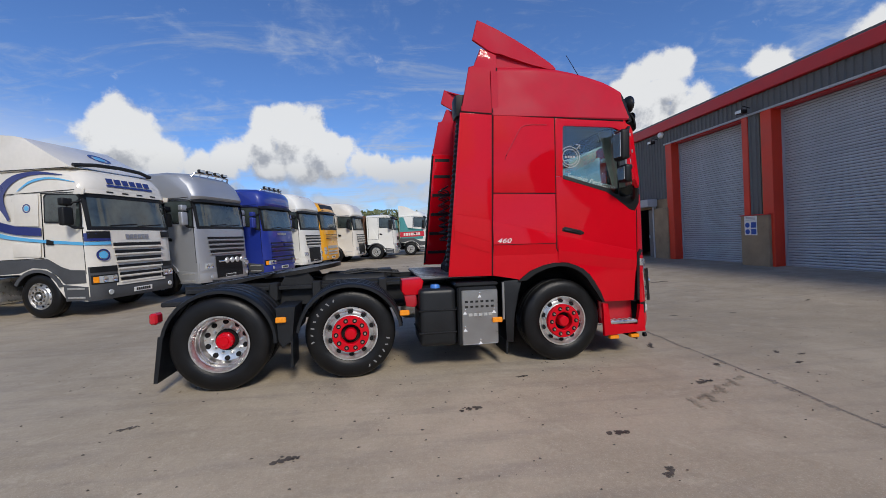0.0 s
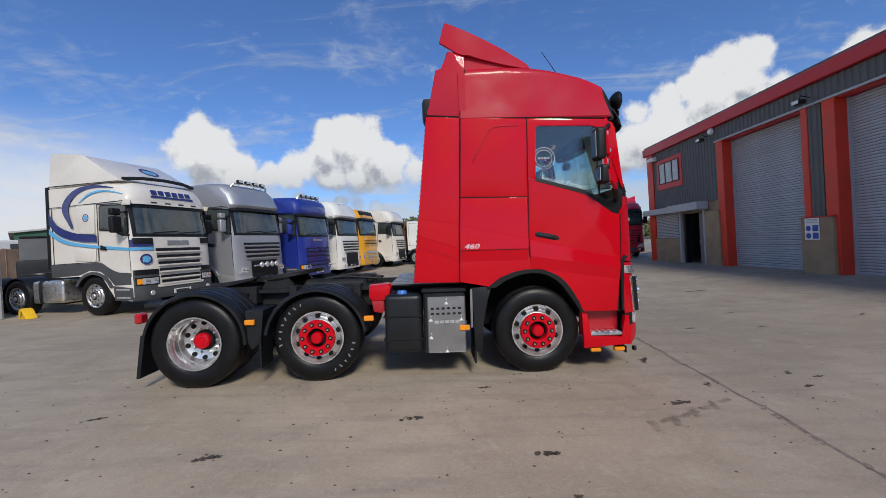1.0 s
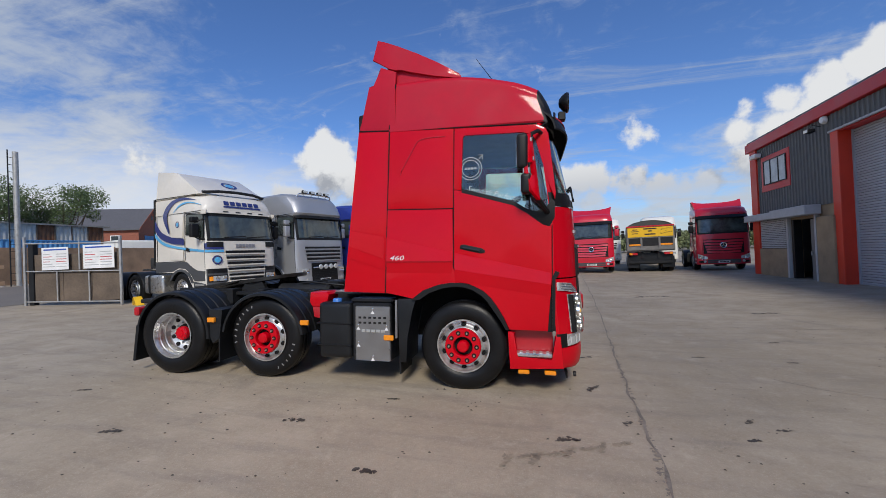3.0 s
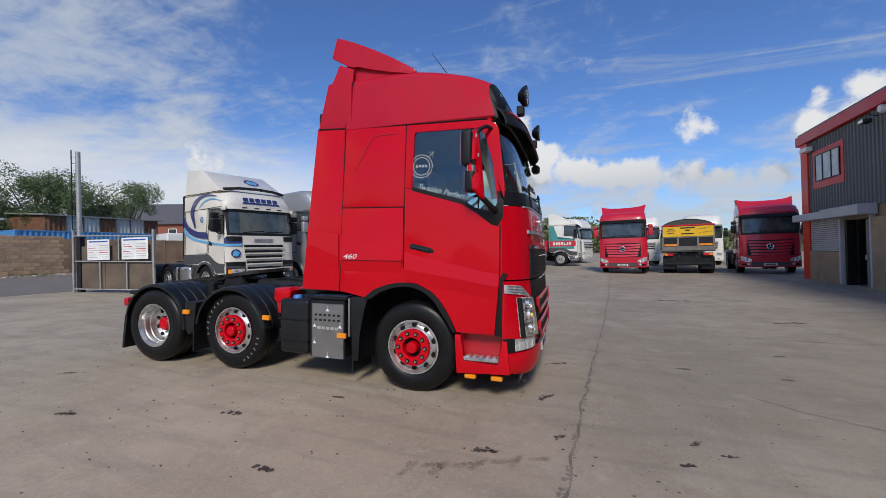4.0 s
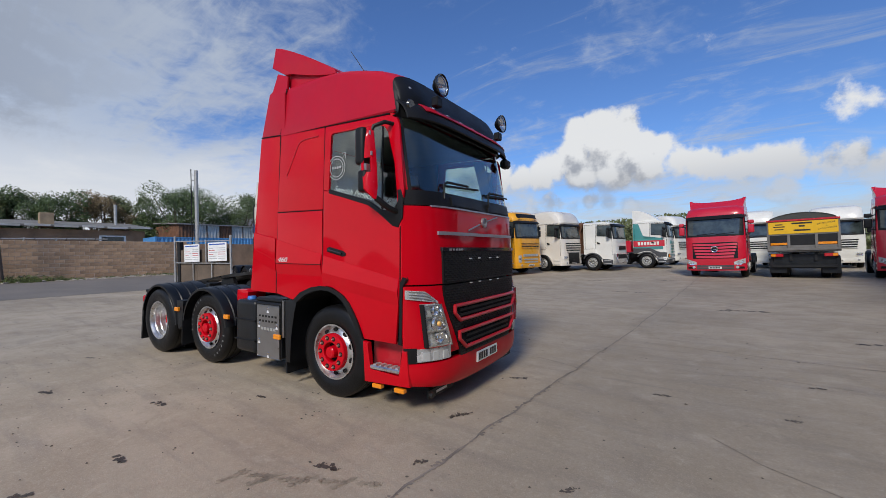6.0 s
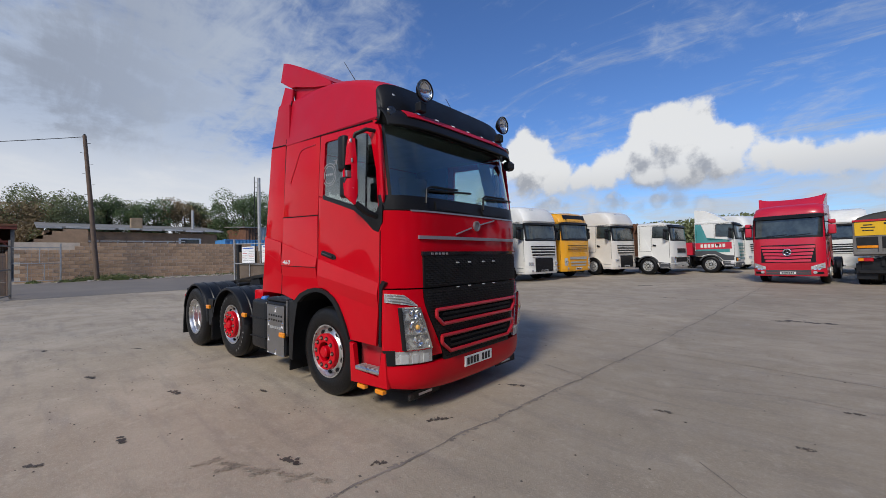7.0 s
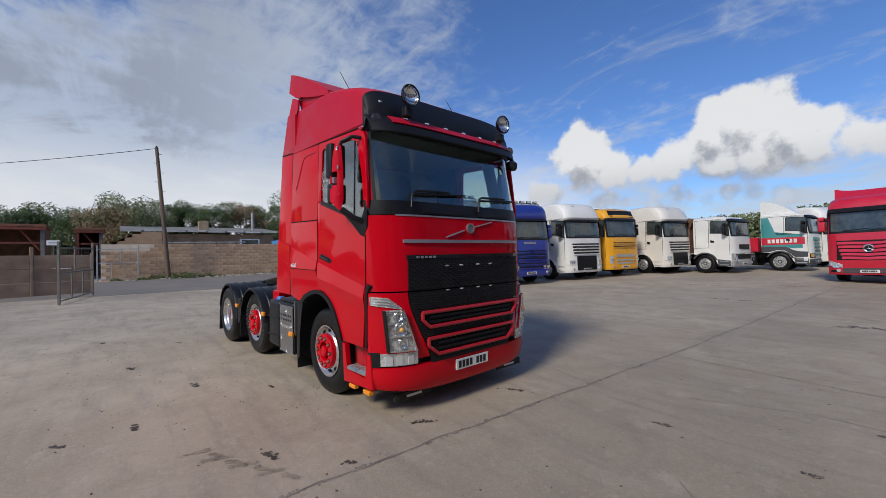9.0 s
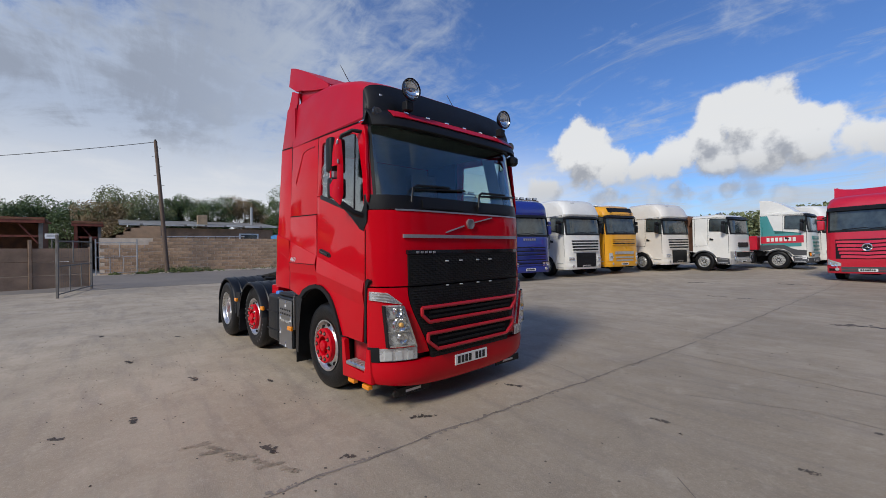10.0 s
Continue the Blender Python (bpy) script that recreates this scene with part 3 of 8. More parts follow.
def ribs(y0, y1, z0, z1, x, pitch=0.2, depth=0.035):
    """Box-ribbed steel cladding facing -x."""
    bm = B()
    prof, y = [], y0
    while y < y1 - 1e-6:
        for f, d in ((0, 0), (0.45, 0), (0.58, 1), (0.87, 1)):
            yy = y + f * pitch
            if yy < y1:
                prof.append((yy, x - d * depth))
        y += pitch
    prof.append((y1, x))
    lo = [bm.verts.new((px, py, z0)) for py, px in prof]
    hi = [bm.verts.new((px, py, z1)) for py, px in prof]
    lb = [bm.verts.new((x + 0.06, py, z0)) for py, px in prof]
    hb = [bm.verts.new((x + 0.06, py, z1)) for py, px in prof]
    for i in range(len(prof) - 1):
        bm.faces.new((lo[i], lo[i + 1], hi[i + 1], hi[i]))
        bm.faces.new((lb[i + 1], lb[i], hb[i], hb[i + 1]))
        bm.faces.new((lo[i + 1], lo[i], lb[i], lb[i + 1]))
        bm.faces.new((hi[i], hi[i + 1], hb[i + 1], hb[i]))
    for i in (0, -1):
        bm.faces.new((lo[i], hi[i], hb[i], lb[i]))
    return bm


shed = thing("workshop", pose(0, 0, 0), "industrial workshop with grey ribbed cladding and red trim", "building")
shed["kind"] = "structure"
YN, YS = 21.75, -14.0
DOORS = [(12.1, 15.65), (7.45, 11.0), (2.8, 6.35), (-1.85, 1.7)]
TOP = 5.02
# solid core of the walls behind, with the door bays open
for a, b in zip([YN] + [d[0] for d in DOORS], [d[1] for d in DOORS] + [YS]):
    if a > 16:
        # round the personnel door and window
        part("wall", box(B(), WX + 0.03, WX + 0.28, 18.55, a, -0.3, 5.9), RENDER, shed)
        part("wall", box(B(), WX + 0.03, WX + 0.28, b + .03, 17.05, -0.3, 5.9), RENDER, shed)
        part("wall", box(B(), WX + 0.03, WX + 0.28, 17.05, 18.55, 2.3, 5.9), RENDER, shed)
    else:
        part("wall", box(B(), WX + 0.03, WX + 0.28, b + .03, a - .03, -0.3, 5.9), RENDER, shed)
for y0, y1 in DOORS:
    part("wall", box(B(), WX + 0.03, WX + 0.28, y0, y1, TOP, 5.9), RENDER, shed)
part("end_wall", box(B(), WX + 0.28, WX + 22, YN - 0.3, YN, -0.3, 6.0), CLAD, shed)
part("end_wall", box(B(), WX + 0.28, WX + 22, YS, YS + 0.3, -0.3, 6.0), CLAD, shed)
part("rear_wall", box(B(), WX + 22, WX + 22.3, YS, YN, -0.3, 6.0), CLAD, shed)
bm = B()
prism(bm, [(WX - 0.1, 5.95), (WX + 11, 7.6), (WX + 22.4, 5.95), (WX + 22.4, 6.1), (WX + 11, 7.75), (WX - 0.1, 6.1)], "xz", YS - 0.1, YN + 0.1)
part("roof", bm, CLAD, shed)
part("cladding", ribs(16.1, 21.1, 2.7, 5.6, WX), CLAD, shed)
part("cladding", ribs(YS, 16.1, 5.05, 5.6, WX), CLAD, shed)
for y0, y1 in DOORS[:3]:
    part("cladding", ribs(y0 - .62, y0 - .23, 1.72, 5.05, WX), CLAD, shed)
part("fascia", box(B(), WX - 0.16, WX + 0.05, YS, 21.95, 5.62, 6.02, 0.02), FASCIA, shed, "red steel eaves fascia")
part("drip_rail", box(B(), WX - 0.09, WX - 0.01, YS, 16.1, 5.0, 5.06), PALE, shed)
part("corner_trim", box(B(), WX - 0.09, WX + 0.02, 21.1, 21.68, -0.05, 5.64, 0.01), ORANGE, shed)
for i, (y0, y1) in enumerate(DOORS):
    # jambs: a deep orange reveal beside each opening
    part("jamb", box(B(), WX - 0.06, WX + 0.42, y1, y1 + 0.38, -0.1, TOP, 0.012), ORANGE, shed, "orange-red steel door jamb")
    part("jamb", box(B(), WX - 0.06, WX + 0.42, y0 - 0.23, y0, 1.72 if i < 3 else -0.1, TOP, 0.012), ORANGE, shed, "orange-red steel door jamb")
    part("jamb_base", box(B(), WX - 0.02, WX + 0.42, y0 - 0.12, y0, -0.1, 1.72, 0.012), RENDER, shed)
    part("lintel", box(B(), WX + 0.02, WX + 0.42, y0, y1, TOP - 0.06, TOP), FASCIA, shed)
    part("plinth", box(B(), WX - 0.16, WX + 0.03, y0 - 1.0, y0 + 0.05, -0.1, 1.70, 0.015), RENDER, shed, "brown rendered masonry pier")
    part("coping", box(B(), WX - 0.18, WX + 0.03, y0 - 1.02, y0 + 0.07, 1.70, 1.73, 0.006), FASCIA, shed)
part("plinth", box(B(), WX - 0.12, WX + 0.03, 15.97, 16.90, -0.1, 2.30, 0.015), RENDER, shed, "brown rendered masonry pier")
part("plinth", box(B(), WX - 0.1, WX + 0.03, 18.87, 21.1, -0.1, 1.2, 0.015), RENDER, shed, "brown rendered low wall")
part("canopy", box(B(), WX - 0.42, WX, 19.18, 21.74, 2.42, 2.70, 0.02), PALE, shed, "pale steel canopy box")
part("canopy", box(B(), WX - 0.5, WX, 16.78, 19.18, 2.40, 2.74, 0.02), PALE, shed, "pale steel canopy box")
part("post", box(B(), WX - 0.12, WX + 0.02, 16.93, 17.03, -0.05, 2.4, 0.01), PALE, shed)
part("post", box(B(), WX - 0.12, WX + 0.02, 18.73, 18.85, -0.05, 2.4, 0.01), PALE, shed)
# window over the canopy
win = part("window", box(B(), WX - 0.05, WX + 0.03, 18.5, 20.74, 3.66, 5.16, 0.01), FASCIA, shed, "red-framed three-light window")
# the panes' pale grey base paints in the sky they would reflect
SKY_PALE_GLASS = material("sky_painted_window_glass", (0.42, 0.44, 0.45), 0.06, vary=0.25, scale=2.5, spec=0.9)
for y0, y1 in ((18.76, 19.27), (19.33, 19.9), (19.96, 20.46)):
    part("pane", box(B(), WX - 0.062, WX - 0.05, y0, y1, 3.97, 4.93), SKY_PALE_GLASS, win)
for y in (18.74, 19.3, 19.93, 20.48):
    part("mullion", box(B(), WX - 0.08, WX - 0.05, y - 0.03, y + 0.03, 3.93, 4.97), BLACK, win)
for z in (3.95, 4.95):
    part("glazing_bar", box(B(), WX - 0.078, WX - 0.05, 18.77, 20.45, z - 0.02, z + 0.02), BLACK, win)
STEELDOOR = material("grey_steel_door", (0.16, 0.165, 0.17), 0.5, vary=0.15)
# personnel door, standing open
part("door_frame", box(B(), WX - 0.06, WX + 0.2, 18.42, 18.55, -0.02, 2.3), BLACK, shed)
part("door_frame", box(B(), WX - 0.06, WX + 0.2, 17.05, 17.12, -0.02, 2.3), BLACK, shed)
door = part("door", box(B(), WX + 0.02, WX + 0.07, 17.12, 17.5, 0.0, 2.26, 0.005), STEELDOOR, shed, "grey half-open steel door")
part("door_handle", box(B(), WX - 0.03, WX + 0.02, 17.42, 17.46, 0.95, 1.1), PALE, door)
part("window_reveal", box(B(), WX - 0.01, WX + 0.03, 18.98, 21.09, 1.2, 2.42), BLACK, shed)
for z0 in range(16):
    part("slat", box(B(), WX - 0.05, WX - 0.015, 19.04, 21.05, 1.22 + 0.075 * z0, 1.28 + 0.075 * z0, 0.006), PALE, shed)
# floodlights
for y, z in ((16.5, 5.3), (11.75, 5.2), (7.1, 5.2)):
    fl = thing("floodlight", pose(WX - 0.05, y, z), "small black floodlight on a wall bracket", "lamp", "floodlights on the workshop")
    part("bracket", tube(B(), [(0, 0, 0.05), (-0.25, 0, 0.12), (-0.3, 0, 0.0)], 0.015), BLACK, fl)
    part("housing", box(B(), -0.42, -0.2, -0.13, 0.13, -0.14, -0.02, 0.02), BLACK, fl)
    part("lens", box(B(), -0.44, -0.42, -0.11, 0.11, -0.13, -0.03, 0.004), LAMP_GREY, fl)
al = thing("alarm_box", pose(WX - 0.04, 16.25, 5.5), "round white alarm sounder on the cladding", "alarm")
part("case", lathe(B(), [(0, -.12), (.1, -.12), (.14, -.05), (.14, 0), (0, 0)], (0, 0, 0), "x", 20), PLATE_WHITE, al)
vent = thing("flue_outlet", pose(WX - 0.1, 20.95, 5.28), "small white wall lamp by the corner", "lamp")
part("case", box(B(), -0.2, 0.05, -0.3, 0.25, -0.08, 0.12, 0.03), PLATE_WHITE, vent)
# safety notice on the pier
sg = thing("safety_sign", pose(WX - 0.17, 11.74, 1.05), "white and blue site safety notice on the pier", "sign")
part("board", box(B(), -0.012, 0.0, -0.24, 0.24, 0, 0.64, 0.003), PLATE_WHITE, sg)
SIGN_BLUE = material("sign_blue", (0.02, 0.08, 0.4), 0.5)
for z in (0.12, 0.34):
    part("pictogram", lathe(B(), [(0, -0.016), (0.085, -0.016), (0.085, -0.012)], (0, 0.12, z), "x", 20), SIGN_BLUE, sg)
    part("text_panel", box(B(), -0.016, -0.012, -0.21, -0.02, z - 0.09, z + 0.09), SIGN_BLUE, sg)
for z in (0.5, 0.55, 0.59):
    part("text_bar", box(B(), -0.016, -0.012, -0.18, 0.18, z, z + 0.02), GREY_MARK, sg)

# ---- wheels, shared by all lorries ----
def tyre_profile(r, w):
    h = w / 2
    return [(r * .56, h * .78), (r * .62, h * .98), (r * .74, h * 1.06), (r * .86, h * 1.02), (r * .95, h * .92), (r * .985, h * .78), (r, h * .5), (r * .985, h * .48), (r * .985, h * .42), (r, h * .40),
            (r, h * .06), (r * .985, h * .05), (r * .985, -h * .05), (r, -h * .06), (r, -h * .5), (r * .985, -h * .78), (r * .95, -h * .92), (r * .8, -h), (r * .56, -h * .78)]


WHEEL_MESH = {}


def shared(key, make):
    if key not in WHEEL_MESH:
        WHEEL_MESH[key] = make()
    return WHEEL_MESH[key]


def wheel(parent, x, side, z, face, style, r=0.505, near=False):
    """One wheel; side -1 or 1 is the side that it faces, face the distance of its outer face from the middle.
    style: 'front' (bulging hub), 'rear' (deep dish, twin tyres), with _red for painted hubs, 'alloy' for polished wheels."""
    red, rear, alloy = "red" in style, "rear" in style, "alloy" in style
    wide = 0.315
    hub = new("wheel")
    hub.parent = parent
    hub.location = (x, side * (face - wide / 2), z)
    hub.rotation_euler = (0, 0, 0 if side < 0 else math.pi)
    # in the wheel's own frame the outside is -y
    part("tyre", shared(("tyre", r), lambda: mesh("tyre", lathe(B(), [(a, -b) for a, b in tyre_profile(r, wide)], (0, 0, 0), "y", 56), TYRE)), TYRE, hub)
    if rear:
        def inner():
            return mesh("tyre", lathe(B(), [(a, -b + 0.34) for a, b in tyre_profile(r, wide)], (0, 0, 0), "y", 40), TYRE)
        part("tyre", shared(("tyre2", r), inner), TYRE, hub)
    rr = r * 0.575
    metal = ALLOY if alloy else RIM

    def ring_of(name, key, prof, rad, depth, mat_, n=10, half=0.5, sides=8, squash=1.0):
        """Ten nuts, or dark discs that paint in shaded hand holes, round the wheel."""
        def one(bm, c):
            lathe(bm, prof, c, "y", sides)
            return bm
        if near:
            me = shared((key, "one"), lambda: mesh(name, one(B(), (0, 0, 0)), mat_))
            for i in range(n):
                a_ = 2 * math.pi * (i + half) / n
                ob = part(name, me, mat_, hub)
                ob.location = (math.cos(a_) * rad, depth, math.sin(a_) * rad)
                ob.rotation_euler = (0, -a_, 0)
                ob.scale = (1, 1, squash)
        else:
            def ring_all():
                bm = B()
                for i in range(n):
                    a_ = 2 * math.pi * (i + half) / n
                    one(bm, (math.cos(a_) * rad, depth, math.sin(a_) * rad))
                return mesh(name, bm, mat_)
            tagged(part(name, shared((key, "all"), ring_all), mat_, hub), kind="stuff")

    capm = RED if red else metal
    if rear:
        prof = [(rr, -.145), (rr + .012, -.157), (rr - .004, -.157), (rr - .012, -.14), (rr - .022, -.12), (rr - .026, -.10), (rr - .034, -.09), (rr - .038, -.03), (rr - .046, -.02), (rr - .052, .03), (.228, .05), (.165, .072), (.06, .08), (0, .08)]
        part("rim", shared(("rim_rear", r, alloy), lambda: mesh("rim", lathe(B(), prof, (0, 0, 0), "y", 48), metal, 25)), metal, hub)
        ring_of("dark_hole_disc", "hole_rear", [(0, -.004), (.026, -.004), (.028, .02)], .203, .053, DARK, sides=12, squash=1.1)
        ring_of("wheel_nut", "nut_rear", [(0, -.035), (.013, -.035), (.017, .01)], .148, .07, metal, half=0)
        part("hub_flange", shared(("flange",), lambda: mesh("hub_flange", lathe(B(), [(0, .04), (.112, .04), (.122, .08)], (0, 0, 0), "y", 24), DARK)), DARK, hub)
        part("hub_cap", shared(("cap_rear", red, alloy), lambda: mesh("hub_cap", lathe(B(), [(0, -.03), (.045, -.03), (.05, -.022), (.075, -.02), (.09, -.008), (.095, .1)], (0, 0, 0), "y", 20), capm)), capm, hub, "red hub cap" if red else "")
        if red:
            ring_of("cap_bolt", "cap_bolt", [(0, -.012), (.008, -.012), (.009, 0)], .08, -.018, RED_TRIM, n=8, half=0, sides=6)
    else:
        prof = [(rr, -.145), (rr + .012, -.157), (rr - .004, -.157), (rr - .012, -.14), (rr - .03, -.115), (rr - .045, -.105), (.225, -.118), (.21, -.138), (.19, -.145), (.12, -.145), (.1, -.11), (0, -.11)]
        part("rim", shared(("rim_front", r, alloy), lambda: mesh("rim", lathe(B(), prof, (0, 0, 0), "y", 48), metal, 25)), metal, hub)
        ring_of("dark_hole_disc", "hole_front", [(0, -.012), (.020, -.012), (.022, .01)], .240, -.114, DARK, sides=12, squash=1.4)
        ringm = RED if red else metal

        def ring():
            return mesh("nut_ring", lathe(B(), [(.206, -.13), (.204, -.186), (.196, -.196), (.118, -.196), (.11, -.19), (.106, -.12)], (0, 0, 0), "y", 40), ringm)
        part("nut_ring", shared(("ring", red, alloy), ring), ringm, hub, "red wheel-nut ring" if red else "")
        ring_of("nut_seat", "seat_front", [(0, -.002), (.0265, -.002), (.0265, 0)], .158, -.1965, DARK, half=0, sides=12)
        ring_of("wheel_nut", "nut_front", [(0, -.022), (.009, -.022), (.013, 0)], .158, -.1975, NUT, half=0, sides=6)
        # near-black disc over the rim darkens the floor of the recess
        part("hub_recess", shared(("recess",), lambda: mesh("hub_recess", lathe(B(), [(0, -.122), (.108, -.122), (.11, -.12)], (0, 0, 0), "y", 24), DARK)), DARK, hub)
        part("hub_cap", shared(("cap_front", red, alloy), lambda: mesh("hub_cap", lathe(B(), [(0, -.215), (.05, -.213), (.064, -.20), (.07, -.11)], (0, 0, 0), "y", 20), capm)), capm, hub, "red hub cap" if red else "")
    return hub


def tyre_marks(hub, r, arcs):
    """Raised bars where the sidewall carries its maker's mark."""
    me = mesh("tyre_marking", box(B(), -.0075, .0075, -.002, .0, -.022, .022), TYRE_TEXT)
    for a0, a1, n in arcs:
        for i in range(n):
            a = radians(a0 + (a1 - a0) * i / (n - 1))
            ob = part("tyre_marking", me, TYRE_TEXT, hub)
            ob.location = (math.cos(a) * r * .83, -.1665, math.sin(a) * r * .83)
            ob.rotation_euler = (0, math.pi / 2 - a + (.5 if i % 3 == 0 else -.3 if i % 3 == 1 else 0), 0)
            ob.scale = (1, 1, .9 if i % 2 else .7)


def guard(bm, x, z, r, a0, a1, y0, y1, thick=0.012, lip=0.03, ribs=0):
    """An arched mudguard with a turned-down lip on its outer edge."""
    seg = 22
    angs = [radians(a0 + (a1 - a0) * i / seg) for i in range(seg + 1)]
    ys = [y0, y0 + 0.001, y0 + 0.02, y1]
    rs = [r - lip, r - 0.012, r, r]
    if ribs:
        ys, rs = ys[:3], rs[:3]
        for k in range(ribs):
            c = y0 + (y1 - y0) * (k + 1) / (ribs + 1)
            for d, h in ((-.025, 0), (-.012, .01), (.012, .01), (.025, 0)):
                ys.append(c + d)
                rs.append(r + h)
        ys.append(y1)
        rs.append(r)
    sheet(bm, lambda a, k: (x + math.cos(a) * rs[k], ys[k], z + math.sin(a) * rs[k]), angs, list(range(len(ys))), lambda a, k: (-math.cos(a) * thick, 0, -math.sin(a) * thick))
    return bm


# ---- the red tractor unit ----
TRUCK = pose(1.734, 5.385, 0.02, 0, 1.9, 3.5)
fh = thing("tractor_unit", TRUCK, "red three-axle tractor unit with high-roof sleeper cab and red hubs", "truck")


def lerp_table(t):
    def f(v):
        for (a, x), (b, y) in zip(t, t[1:]):
            if v <= b:
                return x + (y - x) * max(0, (v - a)) / (b - a)
        return t[-1][1]
    return f


front_x = lerp_table([(0.2, 1.20), (0.3, 1.25), (0.5, 1.27), (0.75, 1.265), (1.2, 1.25), (1.6, 1.235), (2.0, 1.215), (2.12, 1.20), (2.9, 1.02), (3.1, .96), (3.4, .84), (3.6, .7)])
half_w = lerp_table([(0.2, 1.19), (0.4, 1.2), (2.2, 1.195), (2.9, 1.175), (3.2, 1.16), (3.5, 1.14), (4.0, 1.12)])
corner = lerp_table([(0.2, .26), (1.2, .30), (2.0, .27), (2.9, .17), (3.6, .10)])


def front(y, z, off=0.0):
    """A point on the curved cab front."""
    s = min(1.0, abs(y) / half_w(z))
    return (front_x(z) - corner(z) * s ** 6.5 + off, y * (1 + off * 0.4), z)


def fpatch(y0, y1, z0, z1, off, thick, ny=18, nz=8):
    """A piece of the cab front: y bounds are numbers or functions of z."""
    ya = y0 if callable(y0) else (lambda z: y0)
    yb = y1 if callable(y1) else (lambda z: y1)
    bm = B()
    zs, us = steps(z0, z1, nz), steps(0, 1, ny)
    return sheet(bm, lambda z, u: front(ya(z) + (yb(z) - ya(z)) * u, z, off), zs, us, (-thick, 0, 0))


def side_panel(pts, s, off=0.0, thick=0.02, bev=0.006):
    """A flat panel of the cab side from a polygon of (x, z)."""
    bm = B()
    prism(bm, pts, "xz", lambda x, z: s * (half_w(z) + off), lambda x, z: s * (half_w(z) + off - thick), bev)
    return bm


ARCH = [(-.616, 1.03), (-.47, 1.14), (-.294, 1.205), (-.15, 1.228), (-.002, 1.222), (.11, 1.19), (.212, 1.14), (.29, 1.07), (.353, .986), (.43, .86), (.49, .72)]

# dark core: floor, engine cover, bulkheads
part("cab_floor", box(B(), -.9, .88, -1.15, 1.15, 1.3, 1.42), DARK, fh)
part("firewall", box(B(), .6, .9, -1.12, 1.12, .75, 1.4, .03), DARK, fh)
part("dashboard", prism(B(), [(.55, 1.42), (1.0, 1.42), (1.04, 2.02), (.75, 2.1), (.55, 1.95)], "xz", -.98, .98, .03), DARK, fh)
part("rear_wall", box(B(), -.88, -.8, -1.17, 1.17, 1.1, 3.5), RED_FADED, fh)
part("front_frame", fpatch(-1.0, 1.0, .3, 2.06, -.05, .05), BLACK, fh)
for y in (-.62, .62):
    st = part("seat", box(B(), -.35, .25, y - .27, y + .27, 1.42, 1.95, .08, 2), CABIN, fh)
    part("backrest", prism(B(), [(-.38, 1.9), (-.18, 1.9), (-.3, 2.75), (-.46, 2.75)], "xz", y - .25, y + .25, .05), CABIN, st)
part("head_lining", box(B(), -.8, .82, -1.1, 1.1, 2.96, 3.0, .01), CABIN, fh)
part("rear_trim", box(B(), -.795, -.77, -1.1, 1.1, 1.9, 2.95, .01), CABIN, fh)
part("bunk", box(B(), -.8, -.45, -1.1, 1.1, 1.42, 1.95, .05), CABIN, fh)
bm = B()
lathe(bm, [(.2 + .018 * math.cos(2 * math.pi * k / 8), .018 * math.sin(2 * math.pi * k / 8)) for k in range(9)], (0, 0, 0), "z", 28)
bmesh.ops.transform(bm, matrix=pose(.45, -.62, 2.12, 0, -35, 0), verts=bm.verts)
part("steering_wheel", bm, BLACK, fh)
part("door_card", side_panel([(-.1, 1.42), (.86, 1.42), (.84, 1.86), (.55, 2.08), (-.1, 2.24)], -1, -.03, .04), DARK, fh)
part("door_card", side_panel([(-.1, 1.42), (.86, 1.42), (.84, 1.86), (.55, 2.08), (-.1, 2.24)], 1, -.03, .04), DARK, fh)

